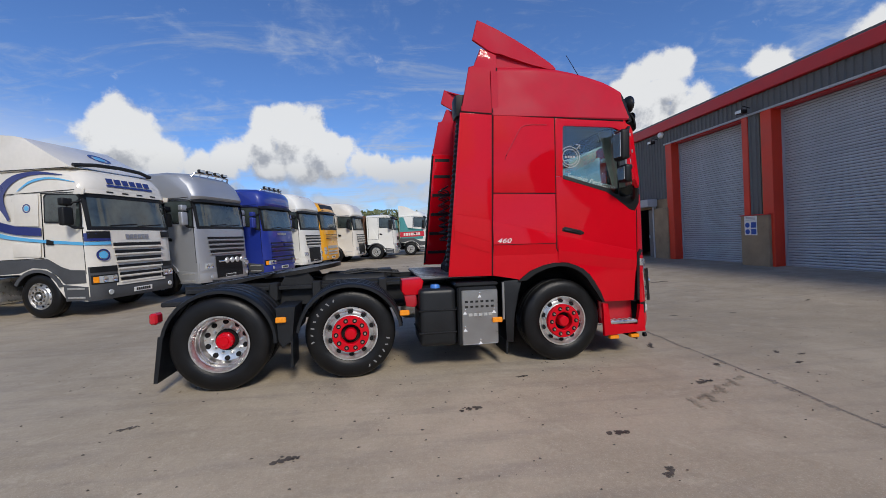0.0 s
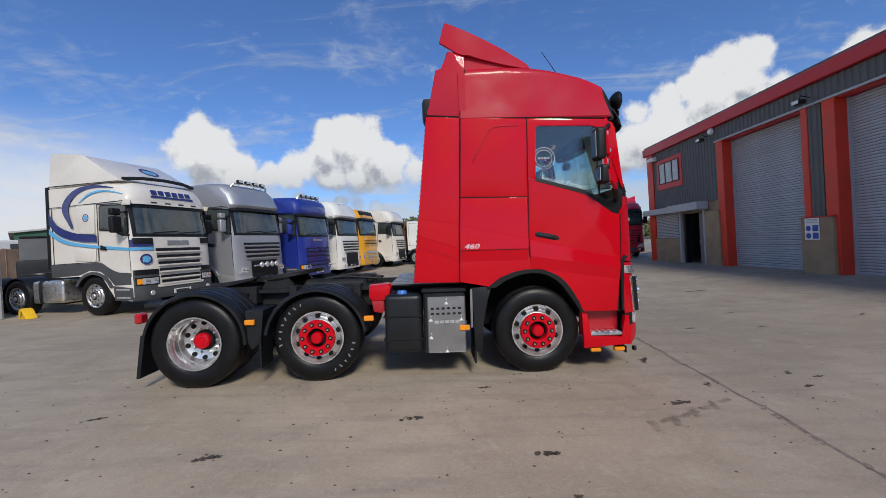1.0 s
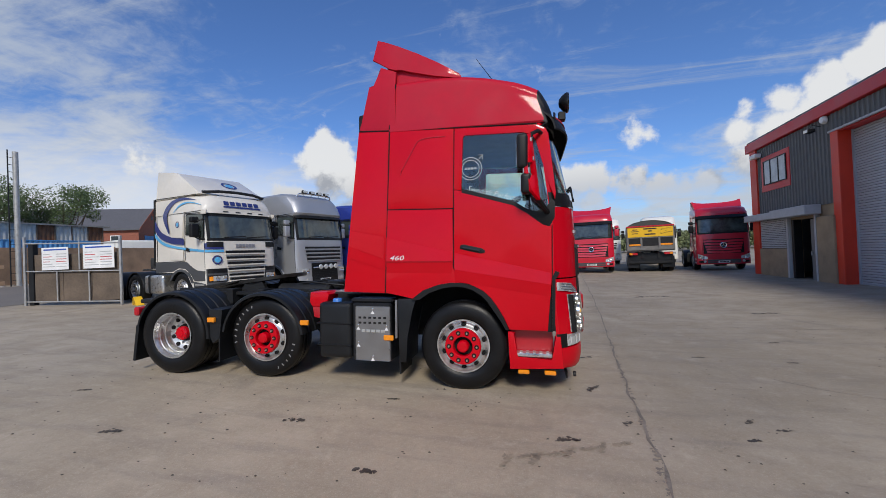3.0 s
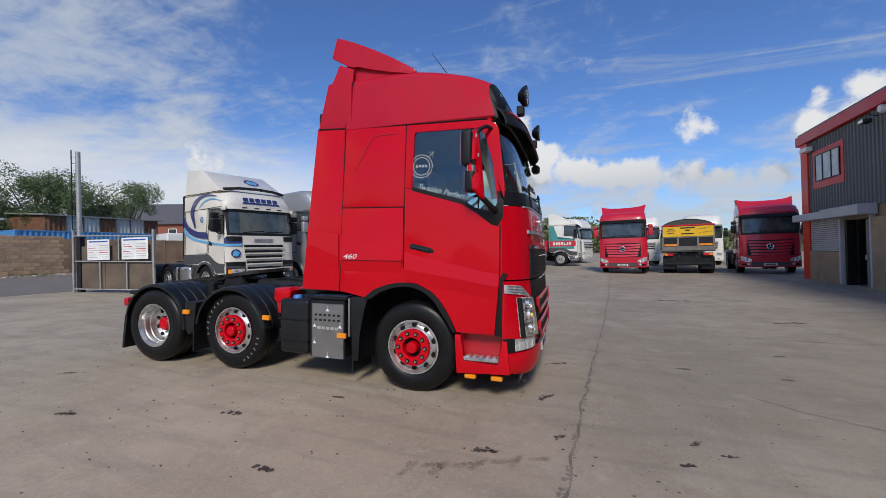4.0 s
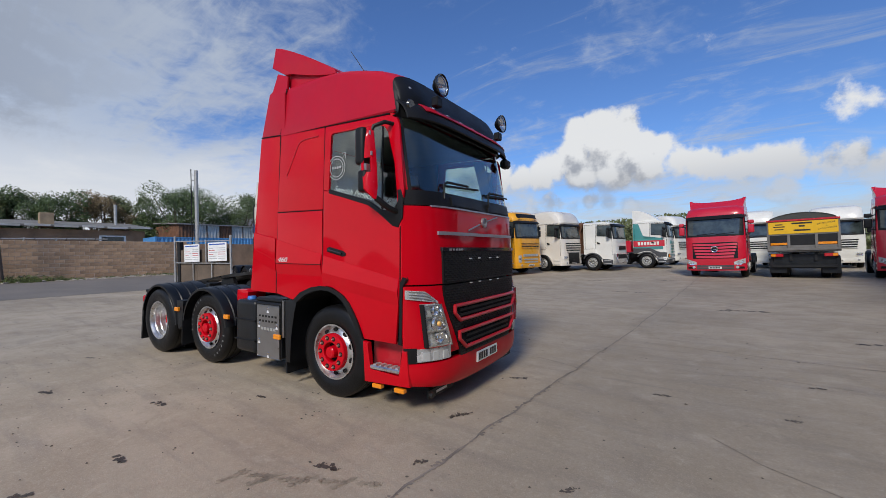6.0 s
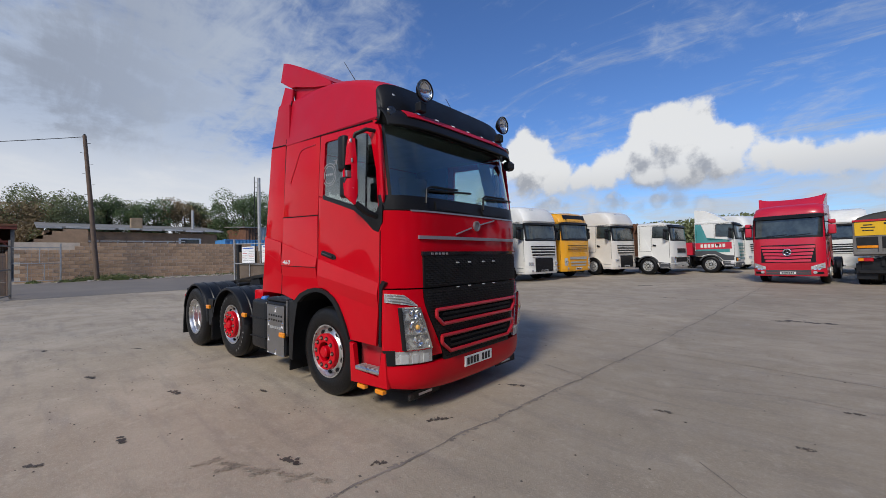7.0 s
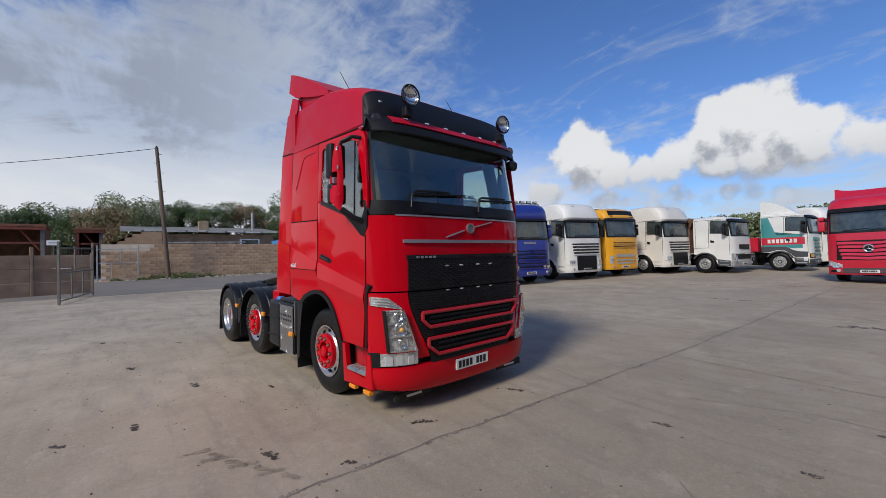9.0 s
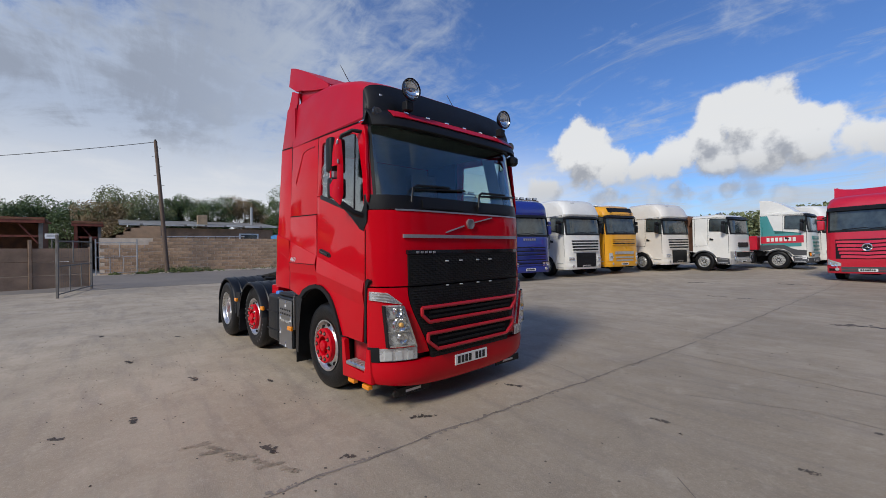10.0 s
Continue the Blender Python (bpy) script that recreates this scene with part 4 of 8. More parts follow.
for s in (-1, 1):
    # rear air deflector panels behind the cab
    part("side_fairing", side_panel([(-1.455, 1.11), (-.935, 1.10), (-.878, 2.99), (-1.26, 3.01)], s, .0, .03, .012), RED, fh)
    part("side_fairing", side_panel([(-1.245, 3.025), (-.878, 3.005), (-.806, 3.54), (-.79, 3.70), (-.985, 3.775), (-1.0, 3.75), (-1.065, 3.555), (-1.135, 3.55)], s, .0, .03, .012), RED_FADED, fh)
    for z in (1.3, 1.62, 1.95, 2.28, 2.6, 2.88) if s > 0 else ():
        part("fairing_rib", box(B(), -1.40 + .11 * (z - 1.1), -.95, s * 1.15 - .012, s * 1.15 + .012, z, z + .05), BLACK, fh)
    # quarter panels
    part("quarter_panel", side_panel([(-.925, 1.10), (-.62, 1.055), (-.60, 1.03), ] + ARCH[1:5] + [(-.055, 1.255), (-.13, 1.40), (-.117, 2.055), (-.895, 2.065)], s, .004, .03, .008), RED, fh)
    q = part("quarter_panel", side_panel([(-.893, 2.075), (-.117, 2.065), (-.105, 2.965), (-.862, 2.985)], s, .004, .03, .008), RED, fh)
    # darker red tube paints the shade along a pressed crease
    rimline = [(-.735, 2.47), (-.72, 2.52), (-.56, 2.80), (-.53, 2.845), (-.48, 2.87), (-.40, 2.882), (-.20, 2.885)]
    part("crease_shade_line", tube(B(), [(x_, s * (half_w(z_) + .0025), z_) for x_, z_ in rimline], .008, 6), RED_TRIM, q)
    part("side_lining", side_panel([(-.9, 1.30), (-.2, 1.42), (-.14, 1.5), (-.115, 2.98), (-.868, 3.0)], s, -.03, .02, 0), DARK, fh)
    part("fairing_joint", side_panel([(-1.25, 2.93), (-.885, 2.93), (-.875, 3.08), (-1.24, 3.09)], s, -.012, .014, 0), RED_FADED, fh)
    # door: lower leaf and window frame
    lower = [(-.042, 1.25), (-.002, 1.236)] + ARCH[5:] + [(.90, .715), (.945, 1.27), (.953, 1.83), (.86, 1.88), (.55, 2.10), (-.02, 2.255), (-.105, 2.27), (-.115, 1.40)]
    d = part("door", side_panel(lower, s, .004, .03, .008), RED, fh, "red cab door")
    part("window_frame", side_panel([(-.105, 2.275), (-.018, 2.26), (-.006, 2.86), (.02, 2.885), (.66, 2.875), (.76, 2.84), (.80, 2.78), (.93, 2.3), (.99, 2.12), (1.0, 2.2), (.93, 2.84), (.90, 2.90), (.8, 2.945), (-.095, 2.965)], s, .004, .03, .006), RED, d)
    w = part("window", side_panel([(-.016, 2.262), (.56, 2.1), (.68, 2.02), (.80, 1.99), (.96, 2.1), (.925, 2.3), (.80, 2.78), (.76, 2.842), (.66, 2.872), (.02, 2.882), (-.004, 2.86)], s, -.008, .006, 0), GLASS, d)
    w.visible_shadow = False
    part("window_sill", side_panel([(-.02, 2.235), (.55, 2.075), (.69, 1.985), (.86, 1.855), (.93, 1.835), (.985, 1.93), (.99, 2.10), (.955, 2.13), (.90, 2.03), (.80, 2.005), (.74, 2.015), (.68, 2.035), (.56, 2.118), (-.015, 2.28)], s, .007, .012, .003), BLACK, d, "black plastic window corner trim")
    part("window_bar", side_panel([(.715, 2.02), (.73, 2.02), (.73, 2.85), (.715, 2.85)], s, -.004, .012, 0), BLACK, d)
    part("door_handle", side_panel([(-.045, 1.605), (.19, 1.552), (.235, 1.562), (.238, 1.585), (.20, 1.61), (.0, 1.655), (-.04, 1.645)], s, .010, .02, .004), BLACK, d)
    part("handle_grip", side_panel([(-.02, 1.615), (.18, 1.572), (.19, 1.592), (-.01, 1.636)], s, .026, .016, .004), BLACK_GLOSS, d)
    # swage lines pressed into the side, and the dark shut lines between panels
    def fold(xa, ta, ba, xb, tb, bb, par, deep=.024, n=8):
        """A pressed band that leans out from its upper line to its lower one, then falls back."""
        def at_(u, k):
            top_, low_ = ta + (tb - ta) * u, ba + (bb - ba) * u
            z_ = (top_ + .004, top_, low_ + .006, low_ - .006, low_ - .13)[k]
            return (xa + (xb - xa) * u, s * (half_w(z_) + (.0035, .007, deep, deep - .002, .0042)[k]), z_)
        part("swage", sheet(B(), at_, steps(0, 1, n), [0, 1, 2, 3, 4], (0, -s * .004, 0)), RED, par, sharp=8)

    def seam(x0, z0, x1, z1, par, wide=.009, off=.0052):
        dx_, dz_ = x1 - x0, z1 - z0
        k_ = wide / 2 / math.hypot(dx_, dz_)
        nx_, nz_ = -dz_ * k_, dx_ * k_
        part("shut_line", side_panel([(x0 + nx_, z0 + nz_), (x1 + nx_, z1 + nz_), (x1 - nx_, z1 - nz_), (x0 - nx_, z0 - nz_)], s, off, .006, 0), DARK, par)
    fold(-1.37, 1.836, 1.64, -.945, 1.758, 1.50, fh, .009)
    fold(-.91, 1.745, 1.466, -.135, 1.570, 1.463, fh)
    fold(-.105, 1.558, 1.37, .935, 1.335, 1.21, d)
    seam(-.905, 1.464, -.13, 1.461, fh, .007, .0245)
    seam(-.93, 1.11, -.87, 2.99, fh, .013)
    seam(-.872, 3.015, -.797, 3.55, fh, .014, .004)
    seam(-1.25, 3.017, -.875, 3.0, fh, .012, .002)
    seam(-.865, 2.992, .80, 2.958, fh, .010)
    seam(-.90, 2.07, -.118, 2.06, fh, .010)
    seam(-.122, 1.40, -.10, 2.97, fh, .010)
    seam(-.122, 1.40, -.048, 1.253, fh, .010)
    seam(.952, 1.28, .957, 1.85, fh, .009)
    # wheel arch trim and liner
    inner = [(-.52, 1.03), (-.40, 1.11), (-.246, 1.165), (-.12, 1.185), (.0, 1.178), (.1, 1.145), (.19, 1.09), (.26, 1.02), (.305, .95), (.39, .83), (.455, .72)]
    bm = B()
    outer = ARCH
    sheet(bm, lambda i, k: ((outer[i][0], s * 1.225, outer[i][1]) if k == 0 else (inner[i][0], s * 1.225, inner[i][1])), list(range(len(outer))), [0, 1], (0, -s * .05, 0))
    part("wheel_arch", bm, BLACK, fh, "black plastic wheel-arch trim")
    bm = B()
    sheet(bm, lambda i, k: (inner[i][0], s * (1.19 - .62 * k), inner[i][1] + .01), list(range(len(inner))), [0, 1], (0, 0, .02))
    part("arch_liner", bm, DARK, fh)
    part("arch_back", side_panel([(-.8, 1.2), (-.8, .5), (.6, .5), (.6, 1.2)], s, -.62, .02, 0), DARK, fh)
    # steps below the door and the bumper end
    part("step_panel", side_panel([(.475, .70), (.55, .69), (.57, .42), (.95, .40), (.97, .66), (1.03, .66), (1.06, .32), (.495, .29)], s, .006, .05, .012), RED, fh, "red bumper end with a step recess")
    part("step_back", side_panel([(.5, .42), (.97, .40), (.95, .71), (.5, .72)], s, -.14, .03, 0), RED_TRIM, fh)
    tr = part("step_tread", box(B(), .56, .95, s * 1.205 - .13 * (s > 0), s * 1.205 + .13 * (s < 0), .425, .47, .012), ALLOY, fh, "silver ribbed step tread")
    for k in range(5):
        part("tread_rib", box(B(), .6 + .07 * k, .63 + .07 * k, s * 1.14 - .045, s * 1.14 + .045, .47, .478), RIM, tr)
    part("step_gap", side_panel([(.47, .72), (.9, .72), (.92, .76), (.47, .76)], s, -.06, .05, 0), BLACK, fh)
    for x in (.58, .86):
        part("marker_lamp", box(B(), x, x + .12, s * 1.16 - .03, s * 1.16 + .03, .24, .285, .008), AMBER, fh, "amber side marker lamp")
    # dark slot between door and headlamp
    part("corner_slot", prism(B(), [(.90, .70), (.955, .70), (.99, 1.27), (1.02, 1.36), (.97, 1.36), (.94, 1.3)], "xz", s * 1.165, s * 1.12), BLACK, fh)

# roof
crown = lerp_table([(-.9, 3.56), (-.34, 3.58), (0, 3.565), (.2, 3.535), (.36, 3.50), (.6, 3.44), (.75, 3.385), (.86, 3.33), (1.0, 3.2)])


def roof_at(x, u):
    """u from -1 to 1 goes over the roof from side to side."""
    a = abs(u)
    zt = crown(x)
    if a > .55:
        k = (a - .55) / .45
        z = 2.985 + (zt - .09 - 2.985) * (1 - k)
        y = 1.178 - .045 * (1 - k)
    else:
        ang = a / .55 * math.pi / 2
        y = 1.133 * math.sin(ang) ** .35 if a > 0 else 0
        z = zt - .09 + .16 * max(0.0, math.cos(ang)) ** .6
    x2 = x - smooth(.45, .86, x) * (.045 * min(1, y / 1.133) ** 8 - (.075 * (a - .55) / .45 if a > .55 else 0))
    return (x2, y * (1 if u > 0 else -1), z)


US = steps(-1, 1, 60)
part("roof", sheet(B(), roof_at, steps(-.862, .86, 26), US, lambda x, u: (0, -.012 * u, -.02)), RED_FADED, fh, "faded red high roof")


def nose(v, u):
    """Black roof front, from the roof edge down to the windscreen."""
    ax, ay, az = roof_at(.86, u)
    bx, by, bz = front(ay * .995, 2.93, .01)
    k = v
    bulge = .05 * math.sin(math.pi * k)
    return (ax + (bx - ax) * k + bulge, ay + (by - ay) * k, az + (min(az, bz) - az) * k)


NU = US
part("roof_front", sheet(B(), nose, steps(0, 1, 8), NU, (-.02, 0, -.01)), BLACK, fh, "black roof front panel")
for s in (-1, 1):
    part("roof_lamp", box(B(), .87, .925, s * .93 - .075, s * .93 + .075, 3.215, 3.26, .012), LAMP_BED, fh)
# deflector on the roof
dx = lerp_table([(0, -1.04), (1, -.03)])


def wing(v, u):
    """v 0 rear top .. 1 front tip; u across."""
    y = 1.12 * u * (1 - .04 * v)
    z = 4.10 + (3.63 - 4.10) * v ** 1.2 - .26 * (1 - abs(u) ** 5) * (1 - v) ** 1.5
    x = -1.02 + .97 * v + .62 * (1 - abs(u) ** 5) * (1 - v) ** 1.5
    return (x, y, z)


part("roof_deflector", sheet(B(), wing, steps(0, 1, 14), steps(-1, 1, 20), (0, 0, -.02)), RED_FADED, fh, "faded red roof air deflector")
for s in (-1, 1):
    bm = B()
    prism(bm, [(-1.02, 4.10), (-.78, 4.01), (-.54, 3.90), (-.3, 3.775), (-.1, 3.66), (-.03, 3.60), (-.03, 3.575), (-.1, 3.58), (-.35, 3.625), (-.62, 3.69), (-.74, 3.735), (-.80, 3.72), (-.88, 3.75), (-1.085, 3.865)], "xz", lambda x, z: s * (1.13 - .045 * (x + 1.0)), lambda x, z: s * (1.10 - .045 * (x + 1.0)), .008)
    part("deflector_side", bm, RED_FADED, fh)
    part("deflector_strut", prism(B(), [(-.93, 3.79), (-.80, 3.5), (-.2, 3.5), (-.05, 3.58), (-.35, 3.66), (-.62, 3.735), (-.74, 3.775)], "xz", s * 1.07, s * 1.04), RED_FADED, fh)
part("roof_aerial", tube(B(), [(.34, -1.0, 3.52), (.14, -1.02, 3.80)], .005, 6, .003), BLACK, fh)
part("aerial_base", lathe(B(), [(0, .05), (.03, .04), (.04, 0)], (.34, -1.0, 3.50), "z", 10), BLACK, fh)
part("roof_aerial", tube(B(), [(.62, .35, 3.50), (.52, .33, 3.68)], .005, 6, .003), BLACK, fh)

# front: windscreen, panels, grille
ws = part("windscreen", fpatch(lambda z: -1.135 + .02 * (z - 2.1), lambda z: 1.135 - .02 * (z - 2.1), 2.13, 2.93, -.004, .006, 40, 8), SCREEN, fh)
ws.visible_shadow = False
for s in (-1, 1):
    part("a_pillar", fpatch(lambda z: s * (1.135 - .02 * (z - 2.1)), lambda z: s * (half_w(z) - .004), 2.08, 2.96, .0, .03, 6, 8), RED, fh)
    part("pillar_seal", fpatch(lambda z: s * (1.115 - .02 * (z - 2.1)), lambda z: s * (1.138 - .02 * (z - 2.1)), 2.10, 2.93, .003, .012, 3, 8), BLACK, fh)
for s in (-1, 1):
    part("cab_curtain", sheet(B(), lambda t_, z: (.93 - .25 * (z - 2.1) - .1 * t_ + .014 * math.sin(t_ * 34), s * (1.04 - .13 * t_ - .02 * (z - 2.1)), z), steps(0, 1, 40), steps(2.15, 2.88, 3), (-.004, 0, 0)), CABIN, fh, "grey gathered cab curtain")
part("scuttle", fpatch(-1.19, 1.19, 2.055, 2.20, .006, .03, 30, 4), BLACK, fh, "black wiper panel under the windscreen")
for y in (-.28, .55):
    part("wiper_box", fpatch(y - .38, y + .24, 2.075, 2.165, .022, .02, 8, 2), BLACK, fh)
for y in (-.81, .16):
    wp_ = part("wiper", tube(B(), [front(y, 2.13, .035), front(y + .05, 2.28, .04), front(y + .10, 2.31, .04), front(y + .55, 2.325, .03)], .013), BLACK, fh)
    part("wiper_blade", tube(B(), [front(y + .08 + .08 * k, 2.27 + .005 * k, .022) for k in range(10)], .012), BLACK, wp_)
part("bonnet_panel", fpatch(-1.19, 1.19, 1.285, 2.045, .012, .03, 40, 12), RED, fh, "red front panel with badge")
for z, y in ((2.05, .96), (1.785, .90)):
    part("bright_strip", fpatch(-y, y, z - (.009 if z > 2 else .016), z + (.007 if z > 2 else .018), .03 if z < 2 else .02, .02, 24, 2), SILVER_TRIM, fh)
for a, b in (((-.36, 1.83), (-.08, 1.91)), ((.10, 1.955), (.40, 2.02))):
    p, q = front(a[0], a[1], .02), front(b[0], b[1], .02)
    part("badge_bar", tube(B(), [p, q], .008, 6), SILVER_TRIM, fh)
bm = B()
lathe(bm, [(.042, -.012), (.058, -.012), (.058, .016), (.042, .016), (.042, -.012)], (front_x(1.935) + .02, .02, 1.935), "x", 24)
lathe(bm, [(0, .003), (.038, .003), (.038, -.01)], (front_x(1.935) + .02, .02, 1.935), "x", 20)
part("badge", bm, SILVER_TRIM, fh, "plain round silver badge")
part("upper_grille", fpatch(-.86, .88, 1.285, 1.63, .03, .03, 24, 6), BLACK, fh, "black meshed grille")
part("grille_rim", fpatch(-.87, .89, 1.605, 1.645, .042, .03, 24, 2), BLACK_GLOSS, fh)


def mesh_rows(y0, y1, z0, z1, off, rows):
    bm = B()
    for k in range(rows):
        z = z0 + (z1 - z0) * (k + .5) / rows
        a, b = (y0(z), y1(z)) if callable(y0) else (y0, y1)
        n = int((b - a) / .07)
        for i in range(n):
            y = a + (b - a) * (i + (.25 if k % 2 else .75)) / n
            y = min(max(y, a + .03), b - .03)
            p, q = Vector(front(y - .028, z + .004, off)), Vector(front(y + .028, z - .004, off))
            d = Vector((0, 0, .006))
            f = Vector((-.012, 0, -.008))
            v = [bm.verts.new(c) for c in (p - d, q - d, q + d, p + d, p - d + f, q - d + f, q + d + f, p + d + f)]
            for w_ in ((0, 1, 2, 3), (3, 2, 6, 7), (0, 4, 5, 1), (0, 3, 7, 4), (1, 5, 6, 2)):
                bm.faces.new([v[j] for j in w_])
    return bm


part("grille_mesh", mesh_rows(-.84, .86, 1.30, 1.60, .038, 14), CHASSIS, fh)
low0 = lambda z: -(.60 + .26 * smooth(.45, 1.25, z))
low1 = lambda z: (.62 + .26 * smooth(.45, 1.25, z))
part("lower_grille", fpatch(low0, low1, .47, 1.27, .022, .03, 24, 10), BLACK, fh, "black lower grille surround")
part("grille_mesh", mesh_rows(lambda z: low0(z) + .02, lambda z: low1(z) - .02, .545, 1.25, .03, 27), CHASSIS, fh)
for zt, zb, yt, yb in ((1.055, .905, .73, .645), (.785, .615, .665, .54)):
    # opening with a red rim
    part("grille_opening", fpatch(lambda z: -(yb + (yt - yb) * (z - zb) / (zt - zb)), lambda z: yb + .02 + (yt - yb) * (z - zb) / (zt - zb), zb, zt, .040, .02, 20, 3), DARK, fh)
    rim = B()
    corners = [(-yt, zt), (yt + .03, zt), (yt + .03, zt - .07), (yb + .02, zb), (-yb, zb), (-yt, zt - .07)]
    loop = []
    for (ya, za), (yb_, zb_) in zip(corners, corners[1:] + corners[:1]):
        for k in range(6):
            loop.append(front(ya + (yb_ - ya) * k / 6, za + (zb_ - za) * k / 6, .05))
    tube(rim, loop + [loop[0]], .02, 8)
    part("grille_rim", rim, RED_TRIM, fh, "red grille surround")
    for k in range(2):
        z = zb + (zt - zb) * (k + 1) / 3
        part("grille_slat", fpatch(-yb, yb, z - .012, z + .012, .055, .012, 18, 1), BLACK, fh)
for y in (-.398, -.19, .078, .29):
    part("marker_led", box(B(), *(lambda p: (p[0] - .01, p[0] + .012, p[1] - .024, p[1] + .024, p[2] - .008, p[2] + .008))(front(y + .02, 1.525, .04)), .005), LAMP_GREY, fh)
    part("marker_led", box(B(), *(lambda p: (p[0] - .01, p[0] + .012, p[1] - .02, p[1] + .02, p[2] - .007, p[2] + .007))(front(y + .02, 1.265, .035)), .005), LAMP_GREY, fh)
for y0, y1 in ((-.46, -.10), (.02, .38)):
    part("led_bar", fpatch(y0, y1, 1.49, 1.565, .036, .02, 8, 2), DARK, fh)
for k in range(5):
    part("grille_mark", box(B(), *(lambda p: (p[0] - .01, p[0] + .004, p[1] - .017, p[1] + .017, p[2] - .011, p[2] + .011))(front(-.76 + .052 * k, 1.622, .045)), .003), SILVER_TRIM, fh)
part("grille_mark", box(B(), *(lambda p: (p[0] - .01, p[0] + .006, p[1] - .03, p[1] + .03, p[2] - .014, p[2] + .014))(front(.81, 1.622, .045))), SILVER_TRIM, fh)

# bumper, lamps, plate
for s in (-1, 1):
    part("lamp_panel", fpatch(lambda z: s * (.60 + .26 * smooth(.45, 1.25, z) + .012), lambda z: s * 1.19, .60, 1.27, .014, .03, 14, 8), RED, fh, "red headlamp surround")
    ins = lambda z: s * (.80 + .125 * (z - .69) / .41)
    outs = lambda z: s * (1.068 + .022 * (z - .69) / .41)
    hl = part("headlamp", fpatch(ins, outs, .69, 1.10, .018, .02, 10, 6), LAMP_BED, fh, "clear slanted headlamp")
    cover = part("headlamp_lens", fpatch(ins, outs, .69, 1.10, .062, .004, 10, 6), LENS, hl)
    cover.visible_shadow = False
    for z, r in ((1.035, .045), (.91, .07), (.775, .05)):
        p = front(s * (.945 + .14 * (z - .8)), z, .036)
        part("reflector", lathe(B(), [(0, -.02), (r * .5, -.016), (r, .014), (r * 1.08, .014), (r * 1.08, -.02)], p, "x", 24), REFLECTOR, hl)
    part("lamp_bulb", lathe(B(), [(0, .03), (.02, .024), (.026, 0)], front(s * .955, .91, .046), "x", 12), AMBER_DIM, hl)
    part("lamp_bulb", lathe(B(), [(0, .02), (.014, .016), (.018, 0)], front(s * .94, .775, .046), "x", 12), REFLECTOR, hl)
    for z in (.70, .845, .975, 1.085):
        part("lamp_trim", fpatch(lambda q: ins(q) + s * .012, lambda q: outs(q) - s * .012, z - .006, z + .006, .05, .02, 6, 1), REFLECTOR, hl)
    part("lamp_trim", fpatch(lambda z: ins(z), lambda z: ins(z) + s * .018, .69, 1.10, .064, .04, 3, 6), CHROME, hl)
    part("lamp_trim", fpatch(lambda z: outs(z) - s * .012, lambda z: outs(z), .69, 1.10, .064, .04, 3, 6), BLACK, hl)
    wedge = lambda u, v, o=.03: front(s * (.935 + .235 * u), 1.107 + .042 * u + v * (.008 + .086 * min(1, u / .5) - .008 * max(0, u - .5) / .5), o)
    dl = part("daytime_lamp", sheet(B(), wedge, steps(0, 1, 12), steps(0, 1, 3), (-.03, 0, 0)), LAMP_BED, hl, "clear daytime running lamp")
    for v_ in (.2, .5, .8):
        part("lamp_strip", sheet(B(), lambda u, k: wedge(u, v_ + .10 * k, .036), steps(.12, .96, 10), [0, 1], (-.006, 0, 0)), REFLECTOR, dl)
    fg = part("fog_lamp", fpatch(lambda z: s * .785, lambda z: s * 1.122, .553, .675, .022, .03, 10, 3), LAMP_BED, fh, "clear rectangular fog lamp")
    for ya in (.86, .97, 1.06):
        part("reflector", fpatch(lambda z: s * (ya - .028), lambda z: s * (ya + .028), .562, .643, .030, .012, 3, 2), LAMP_GREY, fg)
    part("lamp_end", fpatch(lambda z: s * 1.125, lambda z: s * 1.19, .54, .685, .018, .03, 5, 2), BLACK, fh)
    part("corner_gap", side_panel([(.945, .72), (.975, .72), (.985, 1.27), (1.03, 1.34), (.985, 1.36), (.95, 1.29)], s, .008, .04, 0), BLACK, fh)


def bumper(u, z):
    x, y, zz = front(u * 1.19, z)
    k = (z - .255) / .28
    return (x + .02 + .015 * math.sin(k * math.pi), y, zz + (1 - k) * (.085 * abs(u) ** 2.5 - .015))


part("bumper", sheet(B(), bumper, steps(-1, 1, 40), [.255, .27, .3, .36, .42, .48, .525, .535], (-.06, 0, 0)), RED, fh, "red front bumper")
for y in (-.72, .86):
    part("spray_flap", box(B(), 1.10, 1.115, y - .24, y + .24, .15, .235, .005), BLACK, fh)
    part("flap_mark", box(B(), 1.115, 1.118, y - .10, y + .10, .175, .20), WHITE_MARK, fh)
pl = part("number_plate", box(B(), 1.295, 1.31, -.29, .23, .383, .497, .004), PLATE_WHITE, fh, "white number plate with plain dark bars")
for k in range(7):
    y = -.24 + .058 * k + (.05 if k > 3 else 0)
    part("plate_bar", box(B(), 1.31, 1.312, y - .015, y + .027, .401, .479), PLATE_INK, pl)
part("tow_eye", lathe(B(), [(0, .02), (.03, .02), (.03, -.01)], (1.18, -1.0, .22), "x", 10), GREASE, fh)

# sun visor with lamps


def visor(v, u):
    y = u * (1.16 - .02 * v)
    x0, _, z0 = front(min(1.12, abs(y)) * (1 if y > 0 else -1), 3.03)
    x1 = front(y * .96, 2.85)[0] + .13 - .06 * abs(u) ** 4
    return (x0 + .02 + (x1 - x0) * v + .03 * math.sin(math.pi * v), y, 3.085 - .185 * v ** 1.3)


part("sun_visor", sheet(B(), visor, steps(0, 1, 8), steps(-1, 1, 36), (-.015, 0, -.012)), BLACK, fh, "dark external sun visor")


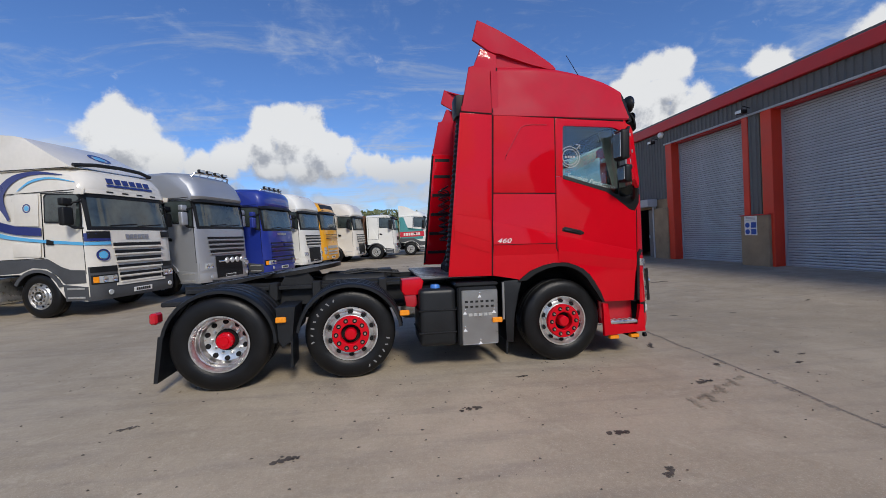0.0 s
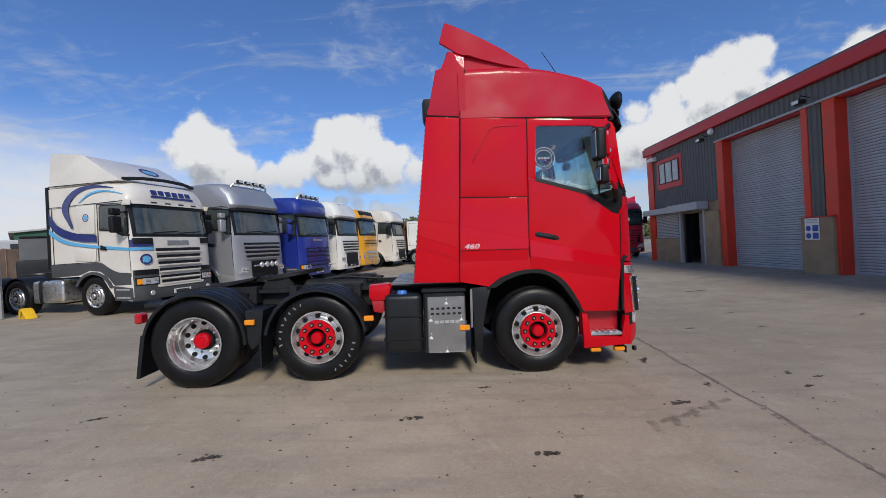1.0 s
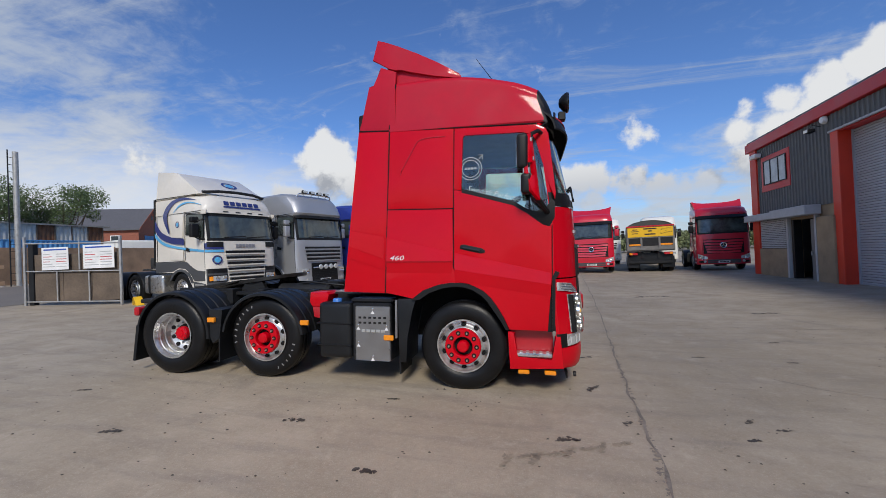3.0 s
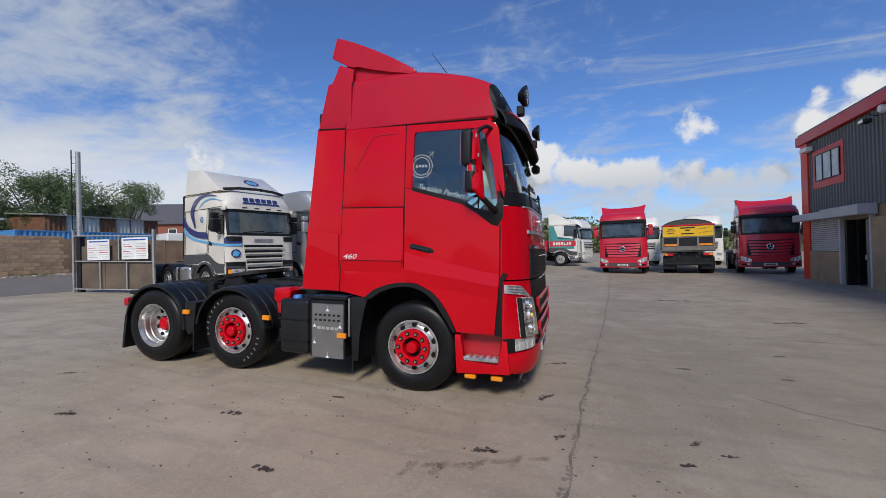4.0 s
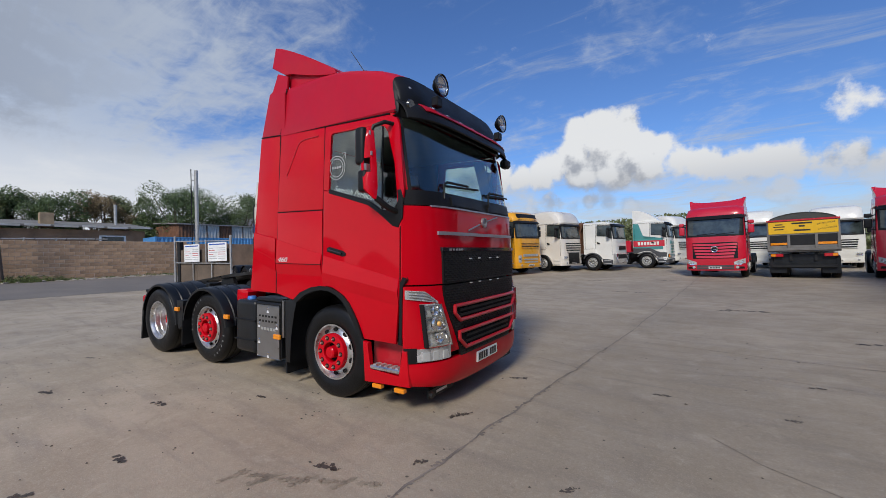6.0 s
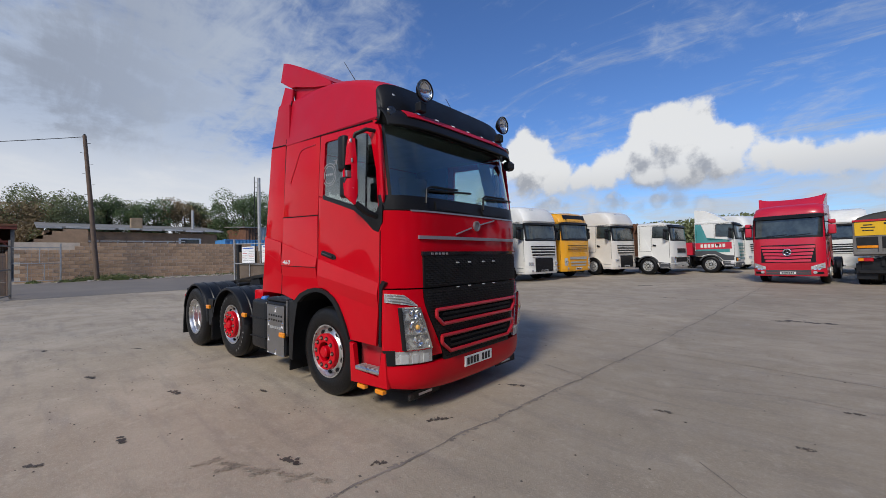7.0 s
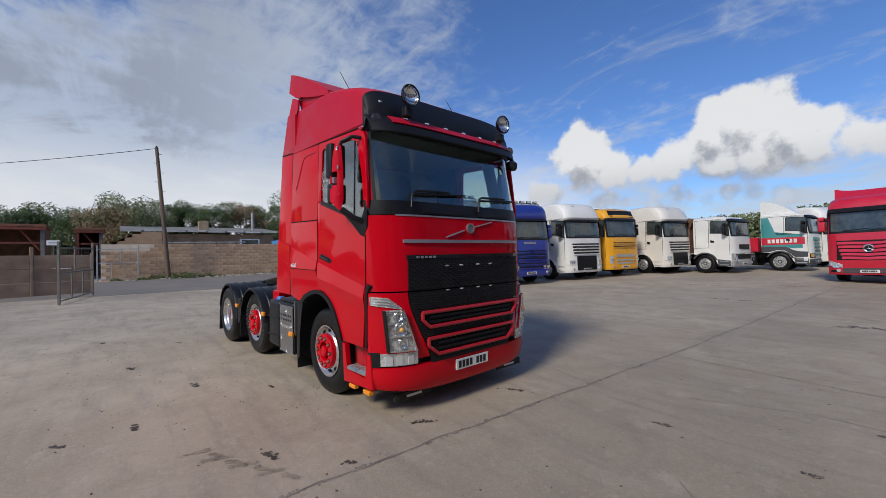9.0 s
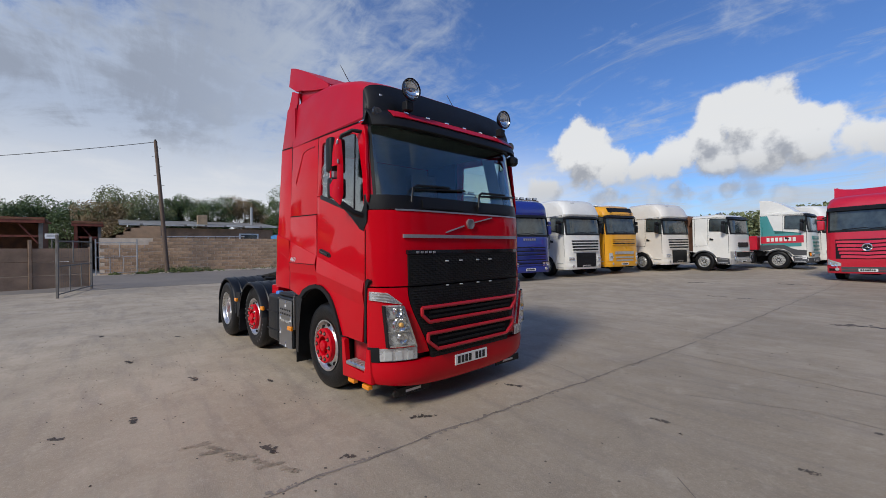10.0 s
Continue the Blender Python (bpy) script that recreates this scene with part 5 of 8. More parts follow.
def visor_bar(v, u):
    p = Vector(visor(.14 + .46 * v, u * .87 + .045))
    return p + Vector((.012, 0, .010))


part("visor_band", sheet(B(), visor_bar, steps(0, 1, 3), steps(-1, 1, 30), (-.008, 0, -.006)), RED_FADED, fh, "red band on the sun visor")
for s in (-1, 1):
    part("visor_bracket", lathe(B(), [(0, .02), (.05, .02), (.06, 0)], (visor(.3, s * .93)[0] + .01, s * 1.08, 3.03), "x", 16), BLACK_GLOSS, fh)
for k in range(6):
    u = -.62 + .25 * k
    p = Vector(visor(.02, u))
    part("visor_clip", box(B(), p.x - .02, p.x + .02, p.y - .03, p.y + .03, p.z, p.z + .025, .006), CHROME, fh)
for y in (-.77, .73):
    sp = part("spot_lamp", lathe(B(), [(.09, .0), (.108, .02), (.113, .01), (.108, -.012), (.082, -.045), (.04, -.08), (0, -.085)], (1.15, y, 3.29), "x", 28), BLACK, fh, "round black spot lamp with chrome reflector")
    part("rim", lathe(B(), [(.098, .022), (.112, .026), (.116, .01), (.112, .0)], (1.15, y, 3.29), "x", 28), BLACK_GLOSS, sp)
    part("reflector", lathe(B(), [(0, -.06), (.05, -.045), (.09, -.005), (.1, .015)], (1.15, y, 3.29), "x", 24), REFLECTOR, sp)
    g = part("lens", lathe(B(), [(0, .03), (.06, .026), (.1, .018)], (1.15, y, 3.29), "x", 24), LENS, sp)
    g.visible_shadow = False
    part("stand", box(B(), 1.06, 1.14, y - .05, y + .05, 3.08, 3.18, .01), BLACK, sp)

# mirrors
for s in (-1, 1):
    mr = part("mirror", box(B(), .60, .715, s * 1.355 - .095, s * 1.355 + .09, 2.425, 2.785, .04, 3), BLACK, fh, "black door mirror with red outer arm")
    part("mirror_glass", box(B(), .594, .601, s * 1.355 - .075, s * 1.355 + .07, 2.46, 2.745, .003), CHROME, mr)
    wide_ = part("wide_mirror", box(B(), .64, .745, s * 1.365 - .09, s * 1.365 + .085, 2.165, 2.375, .035, 3), BLACK, mr)
    part("mirror_glass", box(B(), .634, .641, s * 1.365 - .07, s * 1.365 + .065, 2.195, 2.345, .003), CHROME, wide_)
    part("mirror_bracket", box(B(), .66, .735, s * 1.37 - .06, s * 1.37 + .06, 2.365, 2.435, .008), SILVER_TRIM, mr)
    inner_x, inner_y = lerp_table([(0, .835), (.45, .80), (1, .752)]), lerp_table([(0, 1.40), (.15, 1.365), (.6, 1.345), (1, 1.35)])
    outer_x, outer_y = lerp_table([(0, .83), (.13, .752), (.45, .69), (1, .677)]), lerp_table([(0, 1.415), (.13, 1.472), (.45, 1.442), (.8, 1.43), (1, 1.405)])

    def shell(t, k):
        """The arm's outer skin, from its tip to its top and from its inner to its outer edge."""
        g_ = .022 * math.sin(math.pi * k) * min(1, 6 * t + .1, 8 * (1 - t) + .25)
        return (inner_x(t) + (outer_x(t) - inner_x(t)) * k + g_ * .7, s * (inner_y(t) + (outer_y(t) - inner_y(t)) * k + g_ * .7), 2.095 + .71 * t - .035 * k * t)
    bm = B()
    for t0, t1, k0, k1 in ((0, .37, 0, 1), (.57, 1, 0, 1), (.37, .57, 0, .4), (.37, .57, .86, 1)):
        sheet(bm, shell, steps(t0, t1, 8), steps(k0, k1, 6), (-.03, -s * .02, 0))
    part("mirror_arm", bm, RED, mr, "red mirror arm")
    part("arm_top", tube(B(), [(.86, s * 1.16, 2.845), (.82, s * 1.26, 2.85), (.755, s * 1.34, 2.80), (.72, s * 1.36, 2.72)], .02), BLACK, mr)
    part("arm_base", tube(B(), [(.92, s * 1.16, 1.98), (.88, s * 1.28, 2.02), (.81, s * 1.38, 2.11)], .03), BLACK, mr)
    for x, y, z in ((.741, 1.387, 2.727), (.765, 1.392, 2.53), (.79, 1.40, 2.245)):
        part("arm_clip", box(B(), x - .004, x + .014, s * y - .009, s * y + .009, z - .02, z + .02, .004), SILVER_TRIM, mr)
fm_ = part("front_mirror", box(B(), 1.04, 1.16, .90, 1.05, 2.74, 2.86, .03), BLACK, fh)
part("mirror_arm", tube(B(), [(1.0, 1.02, 2.95), (1.10, 1.0, 2.86)], .02), BLACK, fm_)

# chassis, tanks, guards
CX = {"F": -.03, "M": -2.58, "R": -3.93}
for s in (-1, 1):
    part("frame_rail", box(B(), -4.55, .9, s * .42 - .04, s * .42 + .04, .78, 1.06), CHASSIS, fh)
for x in (-4.5, -3.4, -2.1, -1.2, .5):
    part("cross_member", box(B(), x - .06, x + .06, -.42, .42, .82, 1.0), CHASSIS, fh)
for k in ("F", "M", "R"):
    part("axle", tube(B(), [(CX[k], -.95, .5), (CX[k], .95, .5)], .07, 12), CHASSIS, fh)
part("differential", lathe(B(), [(0, -.2), (.16, -.16), (.22, 0), (.16, .16), (0, .2)], (CX["R"], 0, .5), "y", 20), CHASSIS, fh)
part("prop_shaft", tube(B(), [(-3.8, 0, .55), (-.6, 0, .75)], .06, 10), CHASSIS, fh)
part("gearbox", box(B(), -1.3, .3, -.35, .35, .55, 1.25, .08), DARK, fh)
for s in (-1, 1):
    for x in (-3.6, -4.25):
        part("air_spring", lathe(B(), [(0, .28), (.1, .28), (.13, .2), (.1, .12), (.13, .05), (0, .0)], (x, s * .62, .5), "z", 16), TYRE, fh)
hubs = {}
for s in (-1, 1):
    hubs[s, "F"] = wheel(fh, CX["F"], s, .505, 1.135, "front_red_alloy", near=True)
    hubs[s, "M"] = wheel(fh, CX["M"], s, .515, 1.135, "front_red_alloy", near=True)
    hubs[s, "R"] = wheel(fh, CX["R"], s, .505, 1.20, "rear_red_alloy", near=True)
tyre_marks(hubs[-1, "M"], .505, [(115, 190, 8), (-62, -10, 6)])
for s in (-1, 1):
    for k, a0, a1 in (("R", -2, 168), ("M", 8, 172)):
        bm = B()
        w0 = s * 1.205
        guard(bm, CX[k], .50, .585 if k == "R" else .59, a0, a1, w0, s * .60, ribs=3)
        part("mudguard", bm, GUARD, fh, "dark plastic arched mudguard")
    # flaps and lamps
    part("mud_flap", prism(B(), [(-4.52, .62), (-4.47, .63), (-4.54, .14), (-4.58, .14)], "xz", s * 1.19, s * .62), GUARD, fh)
    part("mud_flap", box(B(), -3.215, -3.195, *sorted((s * 1.19, s * .85)), .2, .55), GUARD, fh)
    part("guard_bracket", prism(B(), [(-3.36, .86), (-3.16, .86), (-3.2, .5), (-3.3, .42), (-3.34, .5)], "xz", s * 1.19, s * .7), GUARD, fh)
    part("marker_lamp", box(B(), -3.36, -3.25, s * 1.21 - .02, s * 1.21 + .02, .70, .76, .008), AMBER, fh, "amber side marker lamp")
    part("marker_lamp", box(B(), -2.03, -1.92, s * 1.21 - .02, s * 1.21 + .02, .70, .76, .008), AMBER, fh, "amber side marker lamp")
    part("guard_stay", box(B(), -4.5, -4.3, *sorted((s * 1.15, s * .5)), .92, .97, .01), CHASSIS, fh)
    part("tail_lamp", box(B(), -4.62, -4.54, s * 1.08 - .07, s * 1.08 + .07, .74, .86, .02), TAIL, fh, "red tail lamp")
    part("front_flap", prism(B(), [(-.79, 1.03), (-.55, 1.05), (-.62, .9), (-.68, .6), (-.68, .30), (-.77, .30)], "xz", s * 1.19, s * .72, .01), GUARD, fh)
    part("flap_rubber", box(B(), -.775, -.755, *sorted((s * 1.18, s * .75)), .16, .32), GUARD, fh)
    part("flap_stay", box(B(), -.815, -.79, *sorted((s * 1.20, s * 1.17)), .58, 1.02), STAINLESS, fh)
# fuel and additive tanks on the near side
tank = part("fuel_tank", box(B(), -1.80, -1.37, -1.19, -.55, .31, .98, .06, 3), GUARD, fh, "dark ribbed plastic tank with blue cap")
for z in (.46, .72):
    part("tank_band", box(B(), -1.815, -1.37, -1.2, -.6, z, z + .018, .004), BLACK, tank)
part("filler_cap", lathe(B(), [(0, .036), (.046, .034), (.056, .02), (.058, -.03)], (-1.60, -1.08, .985), "z", 16), BLUE_CAP, tank, "blue filler cap")
tool = part("locker", box(B(), -1.355, -.87, -1.19, -.55, .30, .98, .02), GUARD, fh, "locker with polished metal plate")
plate = part("cover_plate", box(B(), -1.31, -.875, -1.2, -1.19, .305, .945, .01), STAINLESS, tool, "brushed stainless cover plate")
for r_, n_, z in ((0, 6, .81), (1, 6, .75)):
    for k in range(n_):
        part("vent_slot", box(B(), -1.27 + .062 * k, -1.235 + .062 * k, -1.203, -1.199, z - .012, z + .012), CHASSIS if r_ == 0 else GREASE, plate)
for k in range(5):
    part("plate_mark", box(B(), -1.23 + .06 * k, -1.185 + .06 * k, -1.204, -1.199, .64, .672), RIM, plate)
for x, z in ((-1.09, .91), (-1.27, .72), (-.92, .72), (-1.27, .52), (-1.09, .36)):
    part("bolt", lathe(B(), [(0, -.008), (.01, -.006), (.013, 0)], (x, -1.2, z), "y", 8), CHROME, plate)
    part("warning_triangle", prism(B(), [(x - .028, z - .055), (x + .022, z - .055), (x - .003, z - .018)], "xz", -1.2025, -1.199), WHITE_MARK, plate)
part("marker_lamp", box(B(), -.95, -.83, -1.235, -1.2, .555, .615, .008), AMBER, fh, "amber side marker lamp")
part("tank", box(B(), -1.9, -.85, .55, 1.19, .31, .98, .08, 3), ALLOY, fh)
part("red_cover", prism(B(), [(-1.985, 1.085), (-1.76, 1.095), (-1.725, 1.06), (-1.755, .94), (-1.79, .90), (-1.955, .90), (-1.995, .95)], "xz", -1.06, -.78, .03), RED, fh, "red moulded cover")
part("cover_skirt", prism(B(), [(-1.965, .905), (-1.82, .905), (-1.80, .80), (-1.84, .755), (-1.94, .77)], "xz", -1.045, -.80, .02), RED_TRIM, fh)
# catwalk
cat = part("catwalk", box(B(), -1.75, -.9, -.9, .9, 1.055, 1.07), CHASSIS, fh, "ribbed metal deck plate")
for k in range(16):
    part("deck_rib", box(B(), -1.74, -.92, -.86 + .11 * k, -.82 + .11 * k, 1.07, 1.088), ALLOY if k % 2 else STAINLESS, cat)
part("locker_lid", box(B(), -1.38, -.85, -1.18, -.55, .98, 1.03, .02), GUARD, fh)
# fifth wheel coupling
bm = B()
lathe(bm, [(.0, .0), (.5, .0), (.5, -.05), (0, -.05)], (0, 0, 0), "z", 32)
bmesh.ops.transform(bm, matrix=pose(-3.25, 0, 1.21, 0, -8, 0), verts=bm.verts)
fw = part("coupling_plate", bm, GREASE, fh, "greasy black coupling plate")
for s in (-1, 1):
    part("coupling_ramp", prism(B(), [(-3.6, 1.15), (-3.55, 1.18), (-4.40, 1.06), (-4.50, 1.0), (-4.42, .98)], "xz", s * .12, s * .42), GREASE, fh)
    part("coupling_stand", prism(B(), [(-3.45, 1.06), (-3.05, 1.06), (-3.14, 1.2), (-3.36, 1.2)], "xz", s * .40, s * .46), CHASSIS, fh)
    part("air_tank", lathe(B(), [(0, -.42), (.10, -.42), (.13, -.38), (.13, .38), (.10, .42), (0, .42)], (-2.55, s * .22, 1.0), "x", 18), CHASSIS, fh)
    part("tie_rod", tube(B(), [(-2.1, s * .36, 1.0), (-3.0, s * .1, 1.08)], .03, 8), GREASE, fh)
    part("rail_step", box(B(), -4.5, -1.95, s * .53 - .05, s * .53 + .05, .98, 1.03, .008), CHASSIS, fh)
    for x in (-2.2, -2.75, -3.0, -3.5, -4.1):
        part("rail_bracket", box(B(), x - .05, x + .05, s * .56 - .1, s * .56 + .1, .86, 1.075, .01), CHASSIS, fh)
part("valve_block", box(B(), -2.25, -2.05, -.15, .2, 1.0, 1.16, .02), CHASSIS, fh)
for k, (ya, yb) in enumerate(((-.2, -.3), (.0, .1), (.25, .2))):
    part("air_line", tube(B(), [(-1.95, ya, 1.1), (-2.4, yb, 1.15), (-2.9, ya, 1.09), (-3.3, yb, 1.08)], .016, 6), BLACK, fh)
for k in range(4):
    bm = B()
    y = -.25 + .16 * k
    tube(bm, [(-.98, y, 2.7 - .1 * k), (-1.05, y - .04, 2.0), (-1.15, y, 1.5), (-1.25, y + .05, 1.2), (-1.15, y, 1.1)], .02, 8)
    part("air_line", bm, (BLACK, TAIL, BLACK, AMBER)[k] if k % 2 == 0 else BLACK, fh)
stack = B()
zz = steps(0, 1.85, 62)
lathe(stack, [(0, 0)] + [(.082 + (.016 if k % 2 else 0), z_) for k, z_ in enumerate(zz)] + [(0, 1.85)], (0, 0, 0), "z", 14)
for v_ in stack.verts:
    v_.co = Vector((-1.365 + v_.co.x + .105 * v_.co.z, -.99 + v_.co.y, 1.2 + v_.co.z))
part("air_intake", stack, BLACK, fh, "black corrugated air intake")
part("intake_head", box(B(), -1.30, -.95, -1.1, -.86, 2.98, 3.25, .05, 2), BLACK, fh)
part("ladder_rail", tube(B(), [(-1.46, .98, 1.15), (-1.27, .98, 2.95)], .018, 6), BLACK, fh)
for k in range(3):
    part("cable_coil", tube(B(), [(-1.2 + .045 * math.cos(j * .7), .25 + .2 * k + .045 * math.sin(j * .7), 2.35 - .012 * j) for j in range(70)], .011, 6), BLACK, fh)
# lettering
lettered("460", .08, pose(-.872, -1.2225, 1.482, 90, 0, 0) @ Matrix.Diagonal((1.45, 1, 1, 1)), WHITE_MARK, fh, shear=.25)
lettered("Swedish Perfection", .085, pose(.035, -1.176, 2.262, 87.2, 14.0, 0), WHITE_MARK, fh, shear=.3)
bm = B()
for r in (.096, .125):
    lathe(bm, [(r - .004, 0), (r + .004, 0)], (.085, -1.183, 2.50), "y", 28)
for k in range(4):
    box(bm, .02 + .036 * k, .042 + .036 * k, -1.185, -1.183, 2.49, 2.515)
tube(bm, [(.170, -1.183, 2.592), (.215, -1.182, 2.642)], .005, 4)
tube(bm, [(.17, -1.182, 2.648), (.22, -1.182, 2.648), (.215, -1.183, 2.597)], .005, 4)
part("window_sticker", bm, GREY_MARK, fh, "round white sticker outline")

# ---- parked lorries ----
def paint(name, col, rough=0.34, coat=0.7, vary=0.06):
    return material(name, col, rough, vary=vary, scale=1.1, fine=10, coat=coat, rough_vary=0.3)


CABGLASS = material("tinted_cab_glass", (0.042, 0.054, 0.052), 0.04, vary=0.7, scale=1.6, fine=5, spec=0.9)
CREAM = paint("cream_white_paint", (0.72, 0.68, 0.60), vary=0.08)
WHITE = paint("white_paint", (0.76, 0.75, 0.69), vary=0.08)
SILVER = material("silver_paint", (0.42, 0.43, 0.45), 0.36, metal=0.55, vary=0.08, scale=1.0, coat=0.3)
BLUE = paint("deep_blue_paint", (0.012, 0.03, 0.25))
YELLOW = paint("yellow_paint", (0.78, 0.36, 0.01))
TEAL = paint("teal_paint", (0.05, 0.27, 0.26))
CRIMSON = paint("crimson_paint", (0.56, 0.008, 0.03))
GREYPLASTIC = material("grey_plastic", (0.06, 0.063, 0.068), 0.6, vary=0.2, bump=0.1)
NAVY = paint("navy_stripe", (0.018, 0.03, 0.16))
SKYBLUE = paint("sky_blue_stripe", (0.1, 0.42, 0.72))


def cab_kit(fx, wb, wt, rake=0.09):
    """Shape functions of a cab: front line, half width, and a maker of front and side pieces."""
    fxz = lerp_table([(.3, fx - .04), (.45, fx + .02), (1.0, fx + .01), (wb - .1, fx - .02), (wb, fx - .03), (wt, fx - .03 - rake), (wt + .12, fx - .04 - rake), (wt + .45, fx - .16 - rake), (4.5, fx - .6 - rake)])
    hw = lerp_table([(.3, 1.2), (2.2, 1.21), (3.0, 1.18), (3.8, 1.12)])

    def at(y, z, off=0.0):
        s = min(1, abs(y) / hw(z))
        return (fxz(z) - .19 * s ** 7 + off, y * (1 + .3 * off), z)

    def fp(y0, y1, z0, z1, off=.008, thick=.02, ny=14, nz=4):
        return sheet(B(), lambda z, u: at(y0 + (y1 - y0) * u, z, off), steps(z0, z1, nz), steps(0, 1, ny), (-thick, 0, 0))

    def sp(pts, s, off=.004, thick=.02, bev=.004):
        return prism(B(), pts, "xz", lambda x, z: s * (hw(z) + off), lambda x, z: s * (hw(z) + off - thick), bev)
    return fxz, hw, at, fp, sp


def arc_strip(pts_out, pts_in, s, hw, off=.006):
    n = len(pts_out)
    return sheet(B(), lambda i, k: (lambda p: (p[0], s * (hw(p[1]) + off), p[1]))(pts_out[i] if k == 0 else pts_in[i]), list(range(n)), [0, 1], (0, -s * .004, 0))


def bend(pts, n=24):
    """A smooth line through a few points."""
    out = []
    P = [Vector((*p, 0)) for p in pts]
    P = [P[0] * 2 - P[1]] + P + [P[-1] * 2 - P[-2]]
    for i in range(1, len(P) - 2):
        for k in range(n // (len(P) - 3)):
            t = k / (n // (len(P) - 3))
            a, b, c, d = P[i - 1:i + 3]
            q = 0.5 * ((2 * b) + (c - a) * t + (2 * a - 5 * b + 4 * c - d) * t * t + (3 * b - a - 3 * c + d) * t ** 3)
            out.append((q.x, q.y))
    out.append(tuple(pts[-1]))
    return out


def lorry(x, y, turn, label, body, roof, wb=2.05, wt=2.9, fx=1.42, rear=-.8, roof_mat=None, bumper=None, skirt=None, slots=(), lower=None, lamps=(.72, .9), visor=True, mirrors=None,
          wheels="front", rears=(-3.6,), length=4.7, deflector=None, group="lorries parked in a row", name="lorry", glass_mat=None, plate=True, tilt=True, lightbar=False, window=None, arch_mat=None, surround=None, amber=True):
    """One parked tractor unit. roof: the (x, z) line from over the windscreen to the back."""
    z0 = height(x, y)
    m = pose(x, y, z0, 0, 0, turn)
    t = thing(name, m, label, "lorry", group)
    fxz, hw, at, fp, sp = cab_kit(fx, wb, wt)
    arch = [(math.cos(radians(a)) * .66, .50 + math.sin(radians(a)) * .62) for a in range(140, 14, -14)]
    prof = [(rear, 1.02), (arch[0][0], 1.02)] + arch[1:] + [(.66, .42), (fx - .05, .34), (fx + .02, .45), (fx + .01, 1.0), (fx - .02, wb - .1), (fx - .03, wb), (fx - .12, wt)] + list(roof) + [(rear, roof[-1][1])]
    top = wt + .1
    stations = [-1, -.985, -.95, -.88, -.75, -.5, -.25, 0, .25, .5, .75, .88, .95, .985, 1]
    bm = B()
    rows = []
    for s in stations:
        a = abs(s)
        row = []
        for px, pz in prof:
            fxs = .19 * a ** 7 if px > fx - .55 else 0
            dz = .13 * a ** 8 if pz > top + .2 else 0
            row.append(bm.verts.new((px - fxs, s * hw(pz), pz - dz)))
        rows.append(row)
    n = len(prof)
    for p, q in zip(rows, rows[1:]):
        for i in range(n):
            bm.faces.new((p[i], p[(i + 1) % n], q[(i + 1) % n], q[i]))
    caps = [bm.faces.new(rows[0][::-1]), bm.faces.new(rows[-1])]
    bmesh.ops.triangulate(bm, faces=caps)
    cab = part("cab", bm, body, t, sharp=40)
    gm = glass_mat or CABGLASS
    part("screen_frame", fp(-1.14, 1.14, wb - .05, wt + .03, .006, .02, 20, 6), BLACK, cab)
    part("windscreen", fp(-1.07, 1.07, wb + .03, wt - .05, .012, .01, 20, 6), gm, cab)
    for y_ in (-.3, .45):
        a, b = at(y_ - .38, wb + .05, .03), at(y_ + .32, wb + .10, .03)
        part("wiper", tube(B(), [a, b], .014, 6), BLACK, cab)
    if visor:
        xv = fxz(wt)
        part("sun_visor", sheet(B(), lambda v, u: (xv + .0 + .15 * v - .2 * abs(u) ** 7, u * 1.17, wt + .12 - .14 * v), steps(0, 1, 3), steps(-1, 1, 20), (0, 0, -.015)), BLACK, cab, "dark sun visor")
        part("visor_band", fp(-1.17, 1.17, wt + .0, wt + .13, .012, .02, 20, 2), BLACK, cab)
    # front details
    bmat = bumper or body
    part("bumper", fp(-1.19, 1.19, .34, .62, .016, .04, 24, 4), bmat, t)
    if lower:
        part("lower_grille", fp(-lower[0], lower[0], lower[1], lower[2], .026, .02, 14, 3), BLACK, t, "black lower grille")
        k = lower[1] + .05
        while k < lower[2] - .03:
            part("grille_bar", fp(-lower[0] + .05, lower[0] - .05, k, k + .02, .036, .012, 10, 1), CHASSIS, t)
            k += .06
    for (ya, za, zb, mat_) in slots:
        part("grille_slot", fp(-ya, ya, za, zb, .028, .02, 14, 1), mat_, t)
        if mat_ is BLACK and zb - za < .15:
            part("grille_blade", fp(-ya - .01, ya + .01, za - .034, za + .006, .05, .035, 14, 1), body, t)
    for s in (-1, 1):
        yi = lamps[2] if len(lamps) > 2 else .74
        part("lamp_surround", fp(s * (yi - .03), s * 1.17, lamps[0] - .03, lamps[1] + .03, .014, .02, 10, 3), surround or BLACK, t)
        hl = part("headlamp", fp(s * yi, s * 1.055, lamps[0], lamps[1], .020, .02, 8, 3), LAMP_GREY, t, "clear headlamp")
        zc, yc = (lamps[0] + lamps[1]) / 2, (yi + 1.02) / 2
        for q in (-.3, .3):
            part("reflector", lathe(B(), [(0, .004), (.05, .012), (.062, .016), (.066, 0)], at(s * (yc + q * (1.02 - yi)), zc, .026), "x", 14), REFLECTOR, hl)
        if amber:
            part("indicator", fp(s * 1.06, s * 1.14, lamps[0] + .01, lamps[1] - .01, .024, .02, 4, 1), AMBER, t)
        part("fog_lamp", lathe(B(), [(0, .01), (.055, .014), (.066, 0)], at(s * .86, .50, .03), "x", 14), LAMP_GREY, t)
    if plate:
        p = part("number_plate", fp(-.26, .26, .42, .53, .03, .012, 4, 1), PLATE_WHITE, t, "white number plate with plain dark bars")
        for k in range(7):
            part("plate_bar", fp(-.21 + .06 * k, -.165 + .06 * k, .445, .51, .033, .004, 1, 1), PLATE_INK, p)
